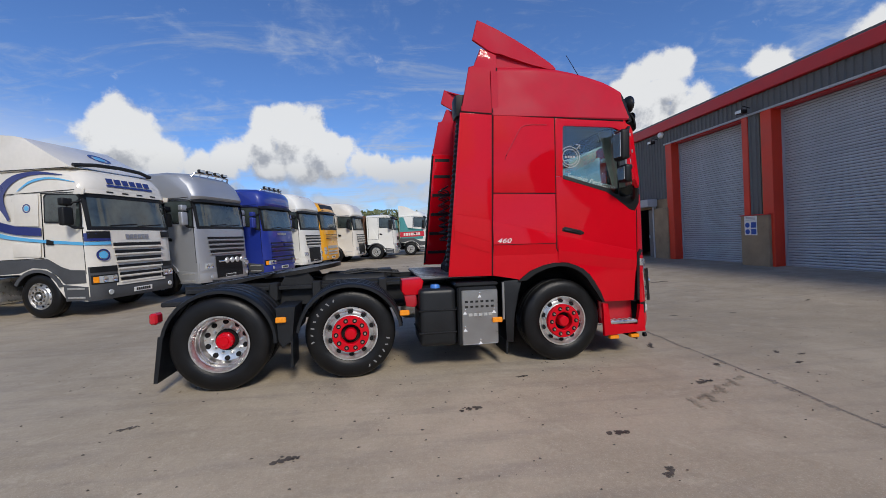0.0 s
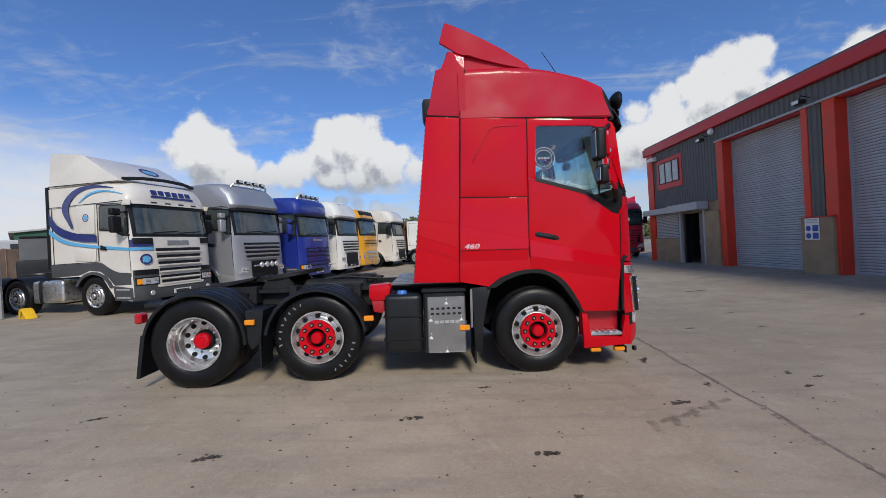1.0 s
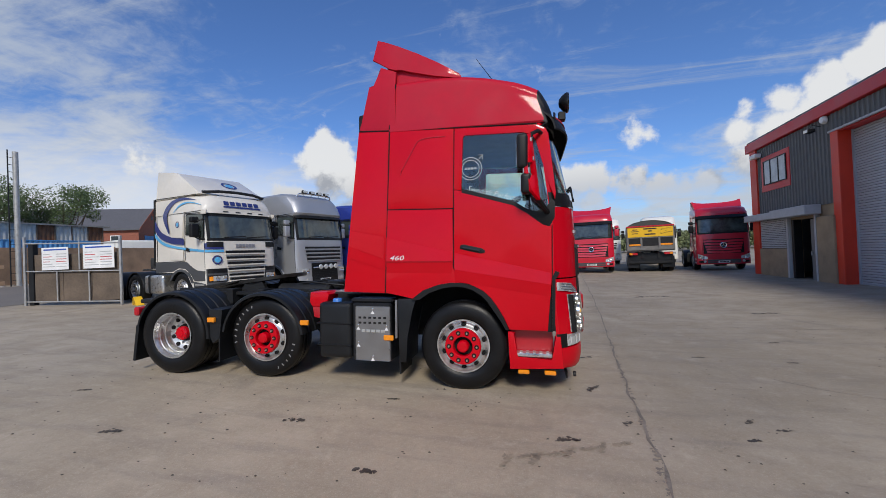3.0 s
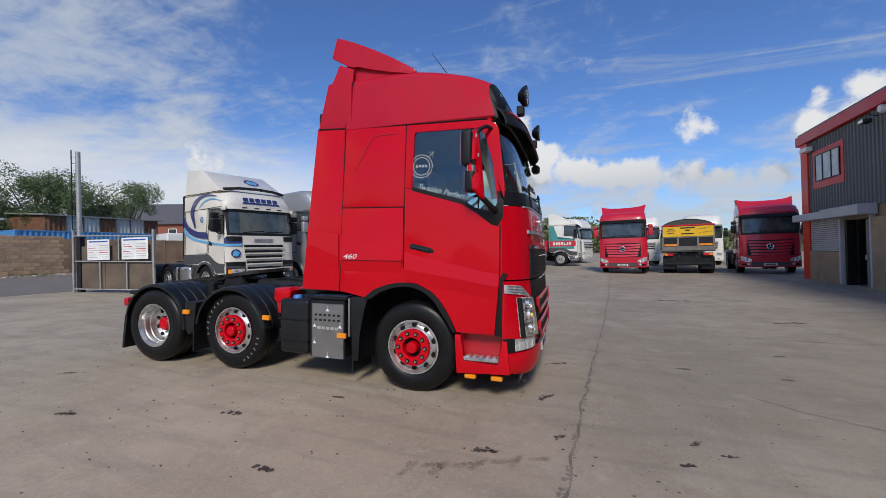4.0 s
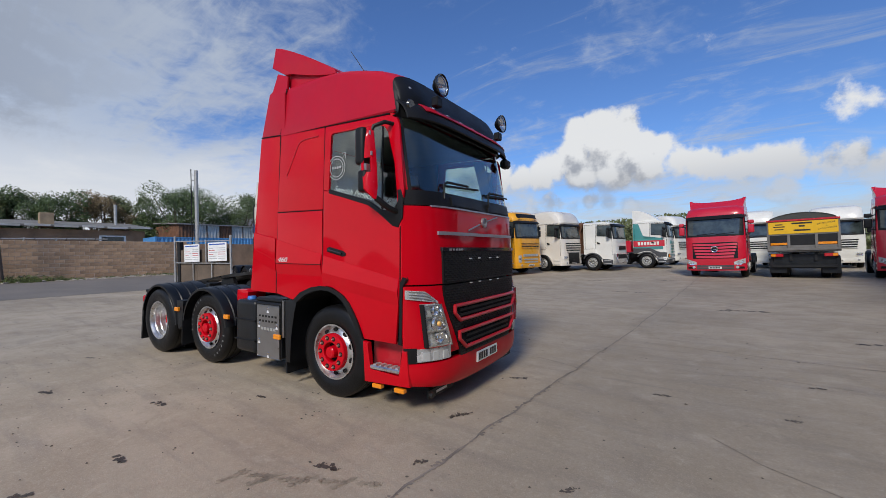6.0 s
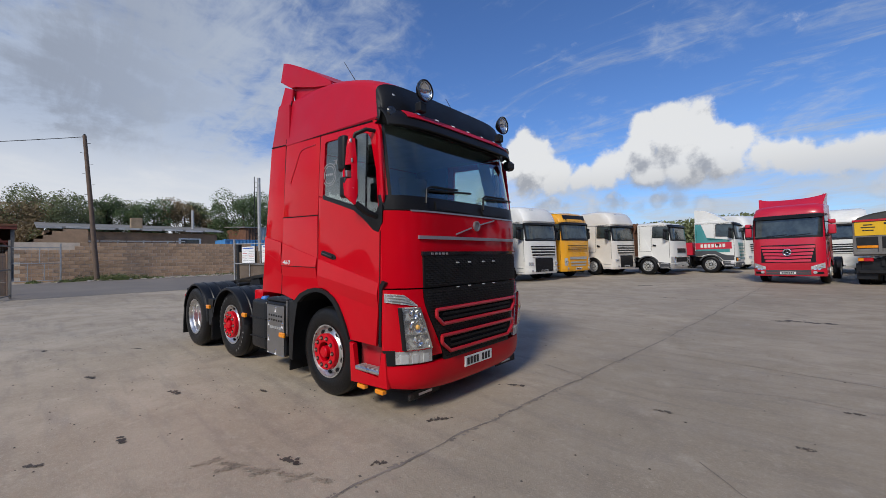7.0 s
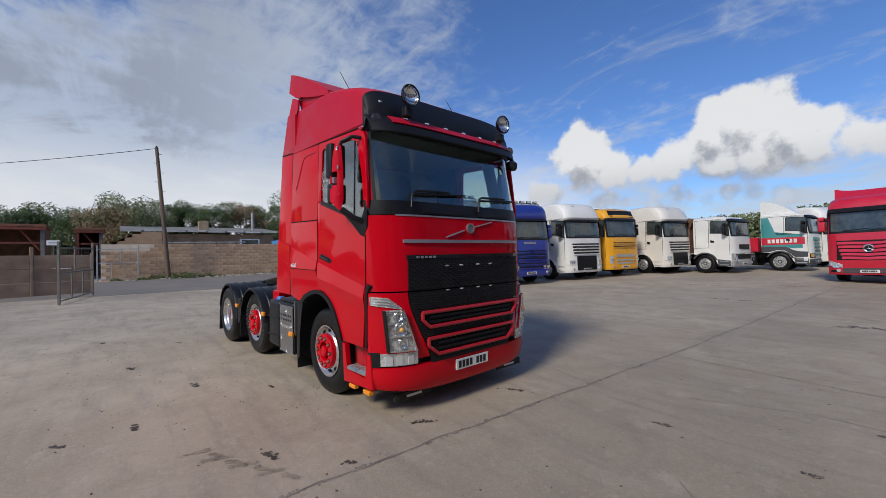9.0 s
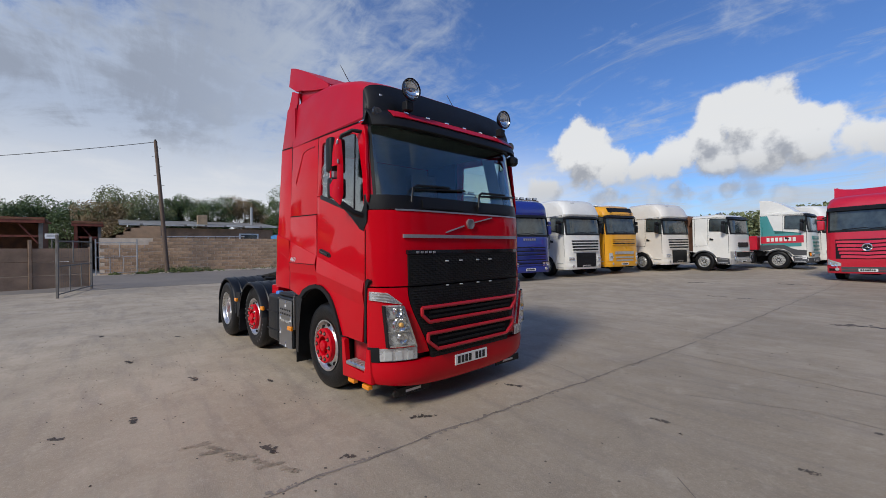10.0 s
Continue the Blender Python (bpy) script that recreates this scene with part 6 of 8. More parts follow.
    # sides
    win = window or [(.33, wb + .20), (.82, wb + .15), (1.02, wb + .04), (1.16, wb + .04), (1.19, wb + .14), (1.17, wt - .06), (1.12, wt), (.40, wt + .04), (.345, wt - .01)]
    for s in (-1, 1):
        part("window_surround", sp([(px + (.035 if px > .4 else -.035), pz + (.03 if pz > wb + .4 else -.03)) for px, pz in win], s, .003, .012, 0), BLACK, cab)
        part("window", sp(win, s, .007, .01, 0), gm, cab)
        for line in ([(.24, wt + .1), (.256, wt + .1), (.226, 1.38), (.21, 1.38)], [(1.205, wb + .1), (1.221, wb + .1), (1.221, .95), (1.205, .95)], [(.24, wt + .1), (.24, wt + .085), (1.14, wt + .06), (1.14, wt + .075)], [(rear, 1.37), (rear, 1.355), (.2, 1.355), (.2, 1.37)], [(rear + .1, wt + .1), (rear + .112, wt + .1), (rear + .112, 1.37), (rear + .1, 1.37)], [(rear, wt + .13), (rear, wt + .118), (1.1, wt + .118), (1.1, wt + .13)]):
            part("door_gap", sp(line, s, .0025, .01, 0), DARK, cab)
        part("door_handle", sp([(.30, 1.66), (.48, 1.64), (.50, 1.72), (.32, 1.78)], s, .012, .02, .004), BLACK, cab)
        mm = mirrors or BLACK
        mir = part("mirror", box(B(), .99, 1.14, s * 1.40 - .12, s * 1.40 + .12, wb + .06, wb + .46, .05, 3), mm, t, "door mirror on an arm")
        part("wide_mirror", box(B(), 1.0, 1.14, s * 1.40 - .115, s * 1.40 + .115, wb + .49, wb + .66, .045, 3), mm, mir)
        part("mirror_arm", tube(B(), [(1.2, s * 1.17, wb + .60), (1.14, s * 1.30, wb + .56), (1.08, s * 1.40, wb + .48)], .022), BLACK, mir)
        part("mirror_arm", tube(B(), [(1.22, s * 1.18, wb + .0), (1.14, s * 1.30, wb + .0), (1.08, s * 1.40, wb + .08)], .022), BLACK, mir)
        ring = [(.66 * math.cos(radians(a)), .5 + .62 * math.sin(radians(a))) for a in range(152, 8, -12)]
        ring2 = [(.58 * math.cos(radians(a)), .5 + .55 * math.sin(radians(a))) for a in range(152, 8, -12)]
        part("wheel_arch", sheet(B(), lambda i, k: ((ring[i][0], s * 1.235, ring[i][1]) if k == 0 else (ring2[i][0], s * 1.235, ring2[i][1])), list(range(len(ring))), [0, 1], (0, -s * .05, 0)), arch_mat or skirt or GREYPLASTIC, t)
        part("arch_liner", sheet(B(), lambda i, k: (ring2[i][0], s * (1.21 - .7 * k), ring2[i][1]), list(range(len(ring2))), [0, 1], (0, 0, .02)), DARK, t)
        part("step_panel", sp([(.66, .36), (fx - .18, .36), (fx - .18, .66), (.62, .74)], s, .008, .03, .008), arch_mat or skirt or GREYPLASTIC, t)
        for z in (.42, .62):
            part("step", sp([(.72, z), (1.15, z - .01), (1.15, z + .03), (.72, z + .04)], s, .016, .02, .003), RIM, t)
        if skirt:
            part("skirt", sp([(rear, 1.02), (rear, 1.36), (.28, 1.34), (.6, 1.14), (.85, 1.06), (1.2, 1.04), (1.2, .75), (.68, .75), (.62, .80), (.5, .95), (.25, 1.12), (-.1, 1.16), (-.45, 1.05)], s, .005, .02, .004), skirt, t)
    # running gear
    for s in (-1, 1):
        wheel(t, 0, s, .505, 1.19, wheels)
        for rx in rears:
            wheel(t, rx, s, .505, 1.19, wheels.replace("front", "rear") if rx == rears[-1] else wheels)
            bm = B()
            guard(bm, rx, .5, .58, 6, 172, s * 1.2, s * .62)
            part("mudguard", bm, GUARD, t)
            part("mud_flap", box(B(), rx - .62, rx - .60, *sorted((s * 1.18, s * .65)), .18, .6), GUARD, t)
        part("frame_rail", box(B(), -length + 1.0, .9, s * .42 - .04, s * .42 + .04, .74, 1.02), CHASSIS, t)
        part("tank", box(B(), -2.2, -1.1, s * .9 - .28, s * .9 + .28, .35, .95, .09, 3), ALLOY if "alloy" in wheels else GUARD, t)
        part("tank_strap", box(B(), -1.9, -1.84, s * .9 - .29, s * .9 + .29, .34, .96, .09, 3), CHASSIS, t)
    part("axle", tube(B(), [(0, -.95, .5), (0, .95, .5)], .07), CHASSIS, t)
    part("engine_block", box(B(), -1.0, .9, -.4, .4, .45, 1.05, .05), DARK, t)
    part("coupling_plate", lathe(B(), [(0, .06), (.48, .06), (.5, .02), (.5, 0), (0, 0)], (rears[-1] + .45, 0, 1.1), "z", 24), GREASE, t)
    if deflector:
        dz, dr = deflector
        zr = roof[-1][1]
        f0 = .75
        part("roof_deflector", sheet(B(), lambda v, u: (f0 + (rear - f0) * v, u * 1.05, zr - .05 + dz * (1 - (1 - v) ** 2) + .05 * (1 - abs(u) ** 3)), steps(0, 1, 10), steps(-1, 1, 14), (0, 0, -.02)), dr, t, "roof air deflector")
        for s in (-1, 1):
            part("deflector_side", prism(B(), [(f0 + (rear - f0) * v, zr - .06 + dz * (1 - (1 - v) ** 2)) for v in steps(0, 1, 8)] + [(rear, zr - .15), (f0, zr - .15)], "xz", s * 1.06, s * 1.03), dr, t)
    if lightbar:
        lx, zb = lightbar
        lb = part("light_bar", tube(B(), [(lx - .12, -.85, zb - .12), (lx - .05, -.78, zb), (lx, -.4, zb + .015), (lx, .4, zb + .015), (lx - .05, .78, zb), (lx - .12, .85, zb - .12)], .03), CHROME, t, "chrome roof bar with lamps")
        for k in range(4):
            yl = -.54 + .36 * k
            part("bar_lamp", box(B(), lx - .05, lx + .05, yl - .12, yl + .12, zb + .03, zb + .13, .03, 2), CHASSIS, lb)
            part("lamp_lens", box(B(), lx + .05, lx + .056, yl - .10, yl + .10, zb + .045, zb + .115, .002), LAMP_GREY, lb)
            part("bar_stay", tube(B(), [(lx - .2, yl, zb - .15), (lx, yl, zb)], .014, 6), CHROME, lb)
    return t, fp, sp, hw, at


def bars(t, fp, z, y0, y1, n, h, mat_, off=.022, name="badge_bar"):
    w = (y1 - y0) / n
    for k in range(n):
        part(name, fp(y0 + w * k, y0 + w * (k + .78), z, z + h, off, .01, 1, 1), mat_, t)


# white and blue high-roof unit
hr = [(1.33, 2.78), (1.35, 2.88), (1.30, 3.08), (1.16, 3.28), (.95, 3.37), (.5, 3.42), (-1.4, 3.46)]
t, fp, sp, hw, at = lorry(-8.03, 10.68, -12, "white tractor unit with navy and sky-blue swoosh stripes", CREAM, hr, rear=-1.4, wb=1.98, wt=2.72, skirt=GREYPLASTIC, bumper=GREYPLASTIC, wheels="front_alloy", rears=(-2.75, -4.05), length=5.9, visor=False,
                          slots=[(.58, .72, .79, BLACK), (.60, .85, .92, BLACK), (.62, 1.03, 1.10, BLACK), (.64, 1.20, 1.28, BLACK), (.66, 1.37, 1.45, BLACK), (.68, 1.54, 1.63, BLACK)], lamps=(.73, .88, .68), name="tractor_unit")
defl = [(1.0, 3.36), (.6, 3.60), (-.25, 4.13), (-.5, 4.19), (-1.4, 4.32), (-1.4, 3.36)]
dm = part("roof_deflector", prism(B(), defl, "xz", lambda x, z: -1.14 + .10 * (z - 3.36), lambda x, z: 1.14 - .10 * (z - 3.36), .03), CREAM, t, "tall white roof air deflector")
for r0, r1, mat_ in ((.0, .10, SKYBLUE), (.14, .2, NAVY)):
    part("emblem", sheet(B(), lambda i, k: (lambda q: (.22 + q * math.cos(radians(20 * i)), .32 + 1.3 * q * math.sin(radians(20 * i)), 3.85 - .624 * q * math.cos(radians(20 * i))))(r1 if k else r0), list(range(19)), [0, 1], (0, 0, -.008)), mat_, dm)
part("deflector_gap", sp([(.95, 3.36), (.95, 3.345), (-1.4, 3.40), (-1.4, 3.415)], -1, .004, .01, 0), DARK, t)
for s_ in (-1, 1):
    part("headlamp_panel", fp(s_ * .66, s_ * 1.19, .62, 1.10, .012, .02, 8, 3), GREYPLASTIC, t)
    part("panel_step", fp(s_ * .66, s_ * 1.17, .97, 1.10, .022, .02, 8, 2), BLACK, t)
    part("slot_end", fp(s_ * .74, s_ * 1.16, 1.74, 1.90, .02, .02, 5, 2), BLACK, t)
part("visor_rail", fp(-1.17, 1.17, 2.76, 2.86, .06, .06, 16, 2), CREAM, t)
for k in range(4):
    part("visor_lamp", fp(-.66 + .40 * k, -.50 + .40 * k, 2.80, 2.835, .068, .01, 2, 1), CHASSIS, t)
part("grille_frame", fp(-.70, .70, .63, .69, .034, .03, 10, 1), CREAM, t)
bars(t, fp, 1.72, -.34, .34, 6, .11, SILVER_TRIM)
part("rear_edge", sp([(-1.50, 1.25), (-1.40, 1.25), (-1.40, 3.4), (-1.50, 3.4)], -1, .01, .06, 0), BLACK, t)
part("screen_gap", fp(-1.15, 1.15, 2.68, 2.76, .03, .03, 16, 2), BLACK, t)
part("roof_sign", fp(-.62, .62, 2.95, 3.0, .105, .03, 10, 1), NAVY, t)
bars(t, fp, 3.03, -.6, .6, 6, .12, NAVY, .115, "name_bar")
for q in (-1.14, 1.14):
    part("visor_end", sp([(1.05, 2.74), (1.3, 2.72), (1.34, 2.84), (1.1, 2.88)], 1 if q > 0 else -1, .01, .03, .01), CREAM, t)
swo = bend([(.80, 3.20), (.1, 3.32), (-.55, 3.22), (-.92, 2.80), (-.62, 2.25)])
swi = bend([(.80, 3.19), (.1, 3.24), (-.40, 3.12), (-.70, 2.78), (-.56, 2.27)])
part("stripe", arc_strip(swo, swi, -1, hw), NAVY, t, "navy swoosh stripe")
part("stripe", arc_strip(bend([(1.1, 3.02), (.5, 3.16), (.0, 3.12), (-.36, 2.9)]), bend([(1.1, 3.01), (.5, 3.12), (.02, 3.07), (-.33, 2.9)]), -1, hw), SKYBLUE, t)
part("stripe", arc_strip(bend([(-1.38, 2.70), (-1.05, 2.35), (-.5, 2.14), (.2, 2.04)]), bend([(-1.38, 2.40), (-1.05, 2.12), (-.5, 1.94), (.2, 1.86)]), -1, hw), NAVY, t)
part("stripe", arc_strip(bend([(-1.38, 2.30), (-.9, 2.0), (-.1, 1.82), (1.22, 1.66)]), bend([(-1.38, 2.16), (-.9, 1.90), (-.1, 1.75), (1.22, 1.59)]), -1, hw, .007), SKYBLUE, t)
part("stripe", fp(-1.2, -.74, 1.68, 1.86, .018, .012, 8, 2), NAVY, t)
part("stripe", fp(-1.2, -.74, 1.59, 1.66, .018, .012, 8, 1), SKYBLUE, t)
part("locker_door", sp([(-.55, 1.42), (.14, 1.40), (.16, 1.70), (-.55, 1.76)], -1, .006, .01, .003), CREAM, t)
part("sleeper_panel", sp([(-.45, 2.12), (.15, 2.08), (.18, 2.80), (-.42, 2.84)], -1, .008, .012, .006), CREAM, t)
for r0, r1, mat_ in ((.0, .085, SKYBLUE), (.10, .135, NAVY)):
    part("emblem", sheet(B(), lambda i, k: at(-.93 + (r0 if k else r1) * math.cos(radians(20 * i)), 1.36 + (r0 if k else r1) * math.sin(radians(20 * i)), .024), list(range(19)), [0, 1], (-.004, 0, 0)), mat_, t)
for r0, r1, mat_ in ((.0, .06, SKYBLUE), (.075, .1, NAVY)):
    ringp = [(math.cos(radians(a)), math.sin(radians(a))) for a in range(0, 361, 20)]
    part("emblem", arc_strip([(-.12 + r1 * c_, 2.50 + r1 * s_) for c_, s_ in ringp], [(-.12 + r0 * c_, 2.50 + r0 * s_) for c_, s_ in ringp], -1, hw, .012), mat_, t)
part("air_horn", tube(B(), [(.95, -1.05, 3.42), (1.06, -.6, 3.47), (1.08, 0, 3.49), (1.06, .6, 3.47), (.95, 1.05, 3.42)], .045, 10), CHASSIS, t)

# silver unit with tall roof
dr = [(1.34, 2.86), (1.40, 2.96), (1.37, 3.12), (1.22, 3.42), (1.02, 3.62), (.8, 3.70), (.2, 3.78), (-.8, 3.78)]
silver = dict(amber=False, wb=2.02, wt=2.80, lower=(.64, .44, 1.12), lamps=(.74, .92, .80), slots=[(.82, 1.22, 1.30, BLACK), (.84, 1.36, 1.44, BLACK), (.86, 1.50, 1.58, BLACK), (.88, 1.64, 1.72, BLACK)], rears=(-2.6, -3.9), length=5.4)
t, fp, sp, hw, at = lorry(-7.08, 13.64, -13, "silver tractor unit with tall roof and chrome lamp bars", SILVER, dr, arch_mat=SILVER, surround=SILVER, mirrors=SILVER, lightbar=(1.10, 3.70), wheels="front_alloy", name="tractor_unit", **silver)
part("lamp_bar", tube(B(), [at(-.65, .95, .16), at(0, .97, .18), at(.65, .95, .16)], .03), CHROME, t)
for k in range(4):
    part("bar_lamp", lathe(B(), [(0, .03), (.08, .025), (.095, 0), (.06, -.05), (0, -.06)], at(-.36 + .24 * k, .97, .2), "x", 16), LAMP_GREY, t)
part("emblem", fp(-.70, -.50, 3.3, 3.5, .05, .03, 2, 2), GREY_MARK, t)
bars(t, fp, 1.70, -.84, -.62, 3, .05, SILVER_TRIM)

# deep blue unit
br = [(1.35, 2.86), (1.37, 2.96), (1.34, 3.28), (1.22, 3.44), (1.0, 3.52), (.3, 3.58), (-.8, 3.6)]
t, fp, sp, hw, at = lorry(-6.2, 16.65, -12, "deep blue tractor unit with roof lamp bar", BLUE, br, wb=1.96, wt=2.78, lightbar=(1.16, 3.52), mirrors=BLUE, wheels="front_alloy", rears=(-3.7,), name="tractor_unit",
                          slots=[(.86, .70, .76, BLACK), (.86, .86, .92, BLACK), (.86, 1.08, 1.14, BLACK), (.86, 1.24, 1.30, BLACK), (.86, 1.40, 1.46, BLACK)], lamps=(.62, .78, .66))
bars(t, fp, 1.74, -.34, .34, 6, .09, SILVER_TRIM)

# two white units with tall roofs, a yellow one between
for x, y, lab in ((-5.70, 20.2, "white tractor unit with tall roof and black grille slats"), (-4.0, 26.75, "creamy white tractor unit with tall roof and sun visor")):
    t, fp, sp, hw, at = lorry(x, y, -11, lab, WHITE if y < 22 else CREAM, dr, name="tractor_unit", arch_mat=WHITE if y < 22 else CREAM, surround=WHITE if y < 22 else CREAM, **silver)
    part("emblem", fp(-.60, -.38, 3.36, 3.56, .05, .03, 2, 2), GREY_MARK, t)
yr = [(1.32, 2.95), (1.3, 3.1), (1.18, 3.35), (.95, 3.5), (.1, 3.58), (-.8, 3.6)]
t, fp, sp, hw, at = lorry(-5.3, 23.2, -12, "bright yellow tractor unit with white roof and black visor", YELLOW, yr, name="tractor_unit", bumper=YELLOW, arch_mat=YELLOW, surround=YELLOW, amber=False, rears=(-3.7,), lamps=(.66, 1.05, .86),
                          slots=[(.62, .62, .70, RIM), (.66, .78, .86, RIM), (.70, .98, 1.12, RIM), (.8, 1.5, 1.56, BLACK), (.8, 1.7, 1.74, BLACK)])
part("roof_cap", sheet(B(), lambda v, u: (.9 - 1.7 * v, u * 1.0, 3.50 + .12 * min(1, 3 * v) + .05 * (1 - u * u)), steps(0, 1, 6), steps(-1, 1, 10), (0, 0, -.03)), WHITE, t, "white roof panel")
part("roof_front", fp(-.9, .9, 3.05, 3.4, .03, .02, 12, 4), BLACK, t)

# low-cab white unit with a rusty load body behind
fr = [(1.25, 2.84), (1.1, 2.95), (.8, 3.02), (.2, 3.06), (-.5, 3.06)]
t, fp, sp, hw, at = lorry(-1.62, 28.7, -6, "dirty white low-cab lorry with rust-brown body behind", WHITE, fr, wb=1.98, wt=2.75, rear=-.55, bumper=RIM, rears=(-2.9,), name="lorry", lamps=(.70, 1.0, .86),
                          slots=[(.78, .72, 1.02, BLACK), (.6, 1.25, 1.5, BLACK)], arch_mat=GREYPLASTIC, surround=RIM, amber=False)
part("bull_bar", tube(B(), [at(-1.05, .62, .10), at(-1.05, 1.0, .12), at(1.05, 1.0, .12), at(1.05, .62, .10)], .03), CHROME, t)
RUST = material("rusty_steel", (0.16, 0.075, 0.04), 0.85, vary=0.45, scale=2.5, fine=30, bump=0.3)
part("load_body", box(B(), -4.4, -.75, -1.2, 1.2, 1.1, 2.5, .02), RUST, t, "rusty steel load body")
part("load_rim", prism(B(), [(-.72, 2.5), (-.55, 2.95), (-.9, 3.1), (-1.0, 2.5)], "xz", -1.2, 1.2), RUST, t)
part("roof_beacon", tube(B(), [(.35, -.5, 3.1), (.4, 0, 3.2), (.35, .5, 3.1)], .03), CHROME, t)

# teal, white and red unit
tr = [(1.3, 2.98), (1.15, 3.1), (.7, 3.18), (-.8, 3.22)]
t, fp, sp, hw, at = lorry(.75, 32.4, 0, "white, teal and red day-cab lorry", WHITE, tr, name="lorry", bumper=GREYPLASTIC, skirt=GREYPLASTIC, rears=(-3.6,), deflector=(.75, WHITE),
                          slots=[(.8, .8, .9, TEAL), (.8, 1.0, 1.1, TEAL), (.8, 1.2, 1.3, TEAL), (.8, 1.4, 1.5, TEAL), (.9, 1.6, 1.8, TEAL)])
part("stripe", sp([(-.78, 1.25), (1.0, 1.25), (1.0, 1.98), (-.1, 1.98), (-.4, 2.2), (-.45, 3.0), (-.78, 3.0)], -1, .003, .01, 0), TEAL, t, "teal side panel")
part("stripe", sp([(-.78, 1.45), (1.1, 1.45), (1.1, 1.85), (-.78, 1.85)], -1, .006, .01, 0), CRIMSON, t, "red side band")
for k in range(7):
    part("name_bar", sp([(-.5 + .19 * k, 1.55), (-.37 + .19 * k, 1.55), (-.37 + .19 * k, 1.76), (-.5 + .19 * k, 1.76)], -1, .010, .01, 0), WHITE, t)
part("load_body", box(B(), -4.4, -.95, -1.2, 1.2, 1.1, 1.9, .02), CRIMSON, t, "red and teal load body")
part("hazard_panel", sp([(1.02, .55), (1.2, .55), (1.2, .75), (1.02, .75)], -1, .014, .01, 0), PLATE_WHITE, t)

# further units half hidden behind
for x, y, turn, mat_, lab in ((1.2, 37.2, -20, WHITE, "white tractor unit far down the yard"), (6.55, 35.9, -92, WHITE, "white tractor unit behind the red one"), (10.65, 36.0, -95, WHITE, "white lorry seen between two others"), (14.9, 35.5, -95, SILVER, "grey lorry behind the red one")):
    lorry(x, y, turn, lab, mat_, dr if mat_ is WHITE else fr, name="tractor_unit", arch_mat=mat_, surround=mat_, **({k: v for k, v in silver.items() if k != "lower"}))

# two crimson units facing the yard
ar = [(1.3, 2.95), (1.28, 3.08), (1.12, 3.3), (.85, 3.42), (.1, 3.5), (-.8, 3.52)]
for x, y, turn, lab in ((4.87, 26.0, -96, "crimson tractor unit with swept grille and roof deflector"), (11.5, 25.9, -97, "crimson tractor unit parked beside the workshop corner")):
    t, fp, sp, hw, at = lorry(x, y, turn, lab, CRIMSON, ar, wb=2.02, wt=2.84, name="tractor_unit", mirrors=CRIMSON if x < 8 else BLACK, bumper=CRIMSON, amber=False, surround=CRIMSON, rears=(-3.7,), lamps=(.64, .70, .84), group="crimson tractor units", visor=True, skirt=CRIMSON,
                              slots=[(.74, .40, .60, GREYPLASTIC)])
    part("badge", lathe(B(), [(.11, .0), (.135, .015), (.15, .01), (.15, -.02)], at(0, 1.36, .065), "x", 24), CHROME, t, "plain round chrome badge")
    part("badge_disc", lathe(B(), [(0, .0), (.13, .0), (.13, -.02)], at(0, 1.36, .06), "x", 24), BLACK, t)
    for a in (90, 210, 330):
        c = Vector(at(0, 1.36, .072))
        part("badge_spoke", tube(B(), [c, c + Vector((0, math.cos(radians(a)) * .13, math.sin(radians(a)) * .13))], .012, 6), CHROME, t)
    part("grille_backing", fp(-.90, .90, .92, 1.68, .016, .02, 16, 4), BLACK, t)
    for k in range(5):
        half = .74 + .035 * k
        part("grille_blade", sheet(B(), lambda u, v: at(u * half, .955 + .145 * k + .098 * v - .03 * (1 - abs(u)) ** 2, .05 - .02 * v), steps(-1, 1, 18), [0, .5, 1], (-.02, 0, -.006)), CRIMSON, t)
    for s_ in (-1, 1):
        hu = part("headlamp_unit", sheet(B(), lambda u, v: at(s_ * (.74 + .42 * u), .62 + .06 * u + v * (.13 + .10 * u), .034), steps(0, 1, 8), [0, .5, 1], (-.02, 0, 0)), LAMP_GREY, t, "clear swept headlamp unit")
        for u_ in (.35, .72):
            part("reflector", lathe(B(), [(0, .002), (.04, .008), (.055, .014), (.06, 0)], at(s_ * (.74 + .42 * u_), .70 + .1 * u_, .03), "x", 14), REFLECTOR, hu)
        part("corner_duct", fp(s_ * .80, s_ * 1.12, .43, .53, .02, .02, 6, 1), BLACK, t)
    part("roof_deflector", sheet(B(), lambda v, u: (.70 - .50 * v - .16 * u * u, u * (1.08 + .10 * v), 3.36 + (.36 + .15 * abs(u) ** 3) * v), steps(0, 1, 8), steps(-1, 1, 20), lambda v, u: (-.45 + .2 * v, 0, -.05)), CRIMSON, t, "crimson roof deflector")
    for s_ in (-1, 1):
        part("deflector_side", prism(B(), [(.52, 3.30), (.10, 3.86), (-.75, 3.80), (-.78, 3.40)], "xz", s_ * 1.06, s_ * 1.10, .01), CRIMSON, t)
    part("screen_gap", fp(-1.1, 1.1, 2.86, 2.97, .02, .02, 14, 2), BLACK, t)

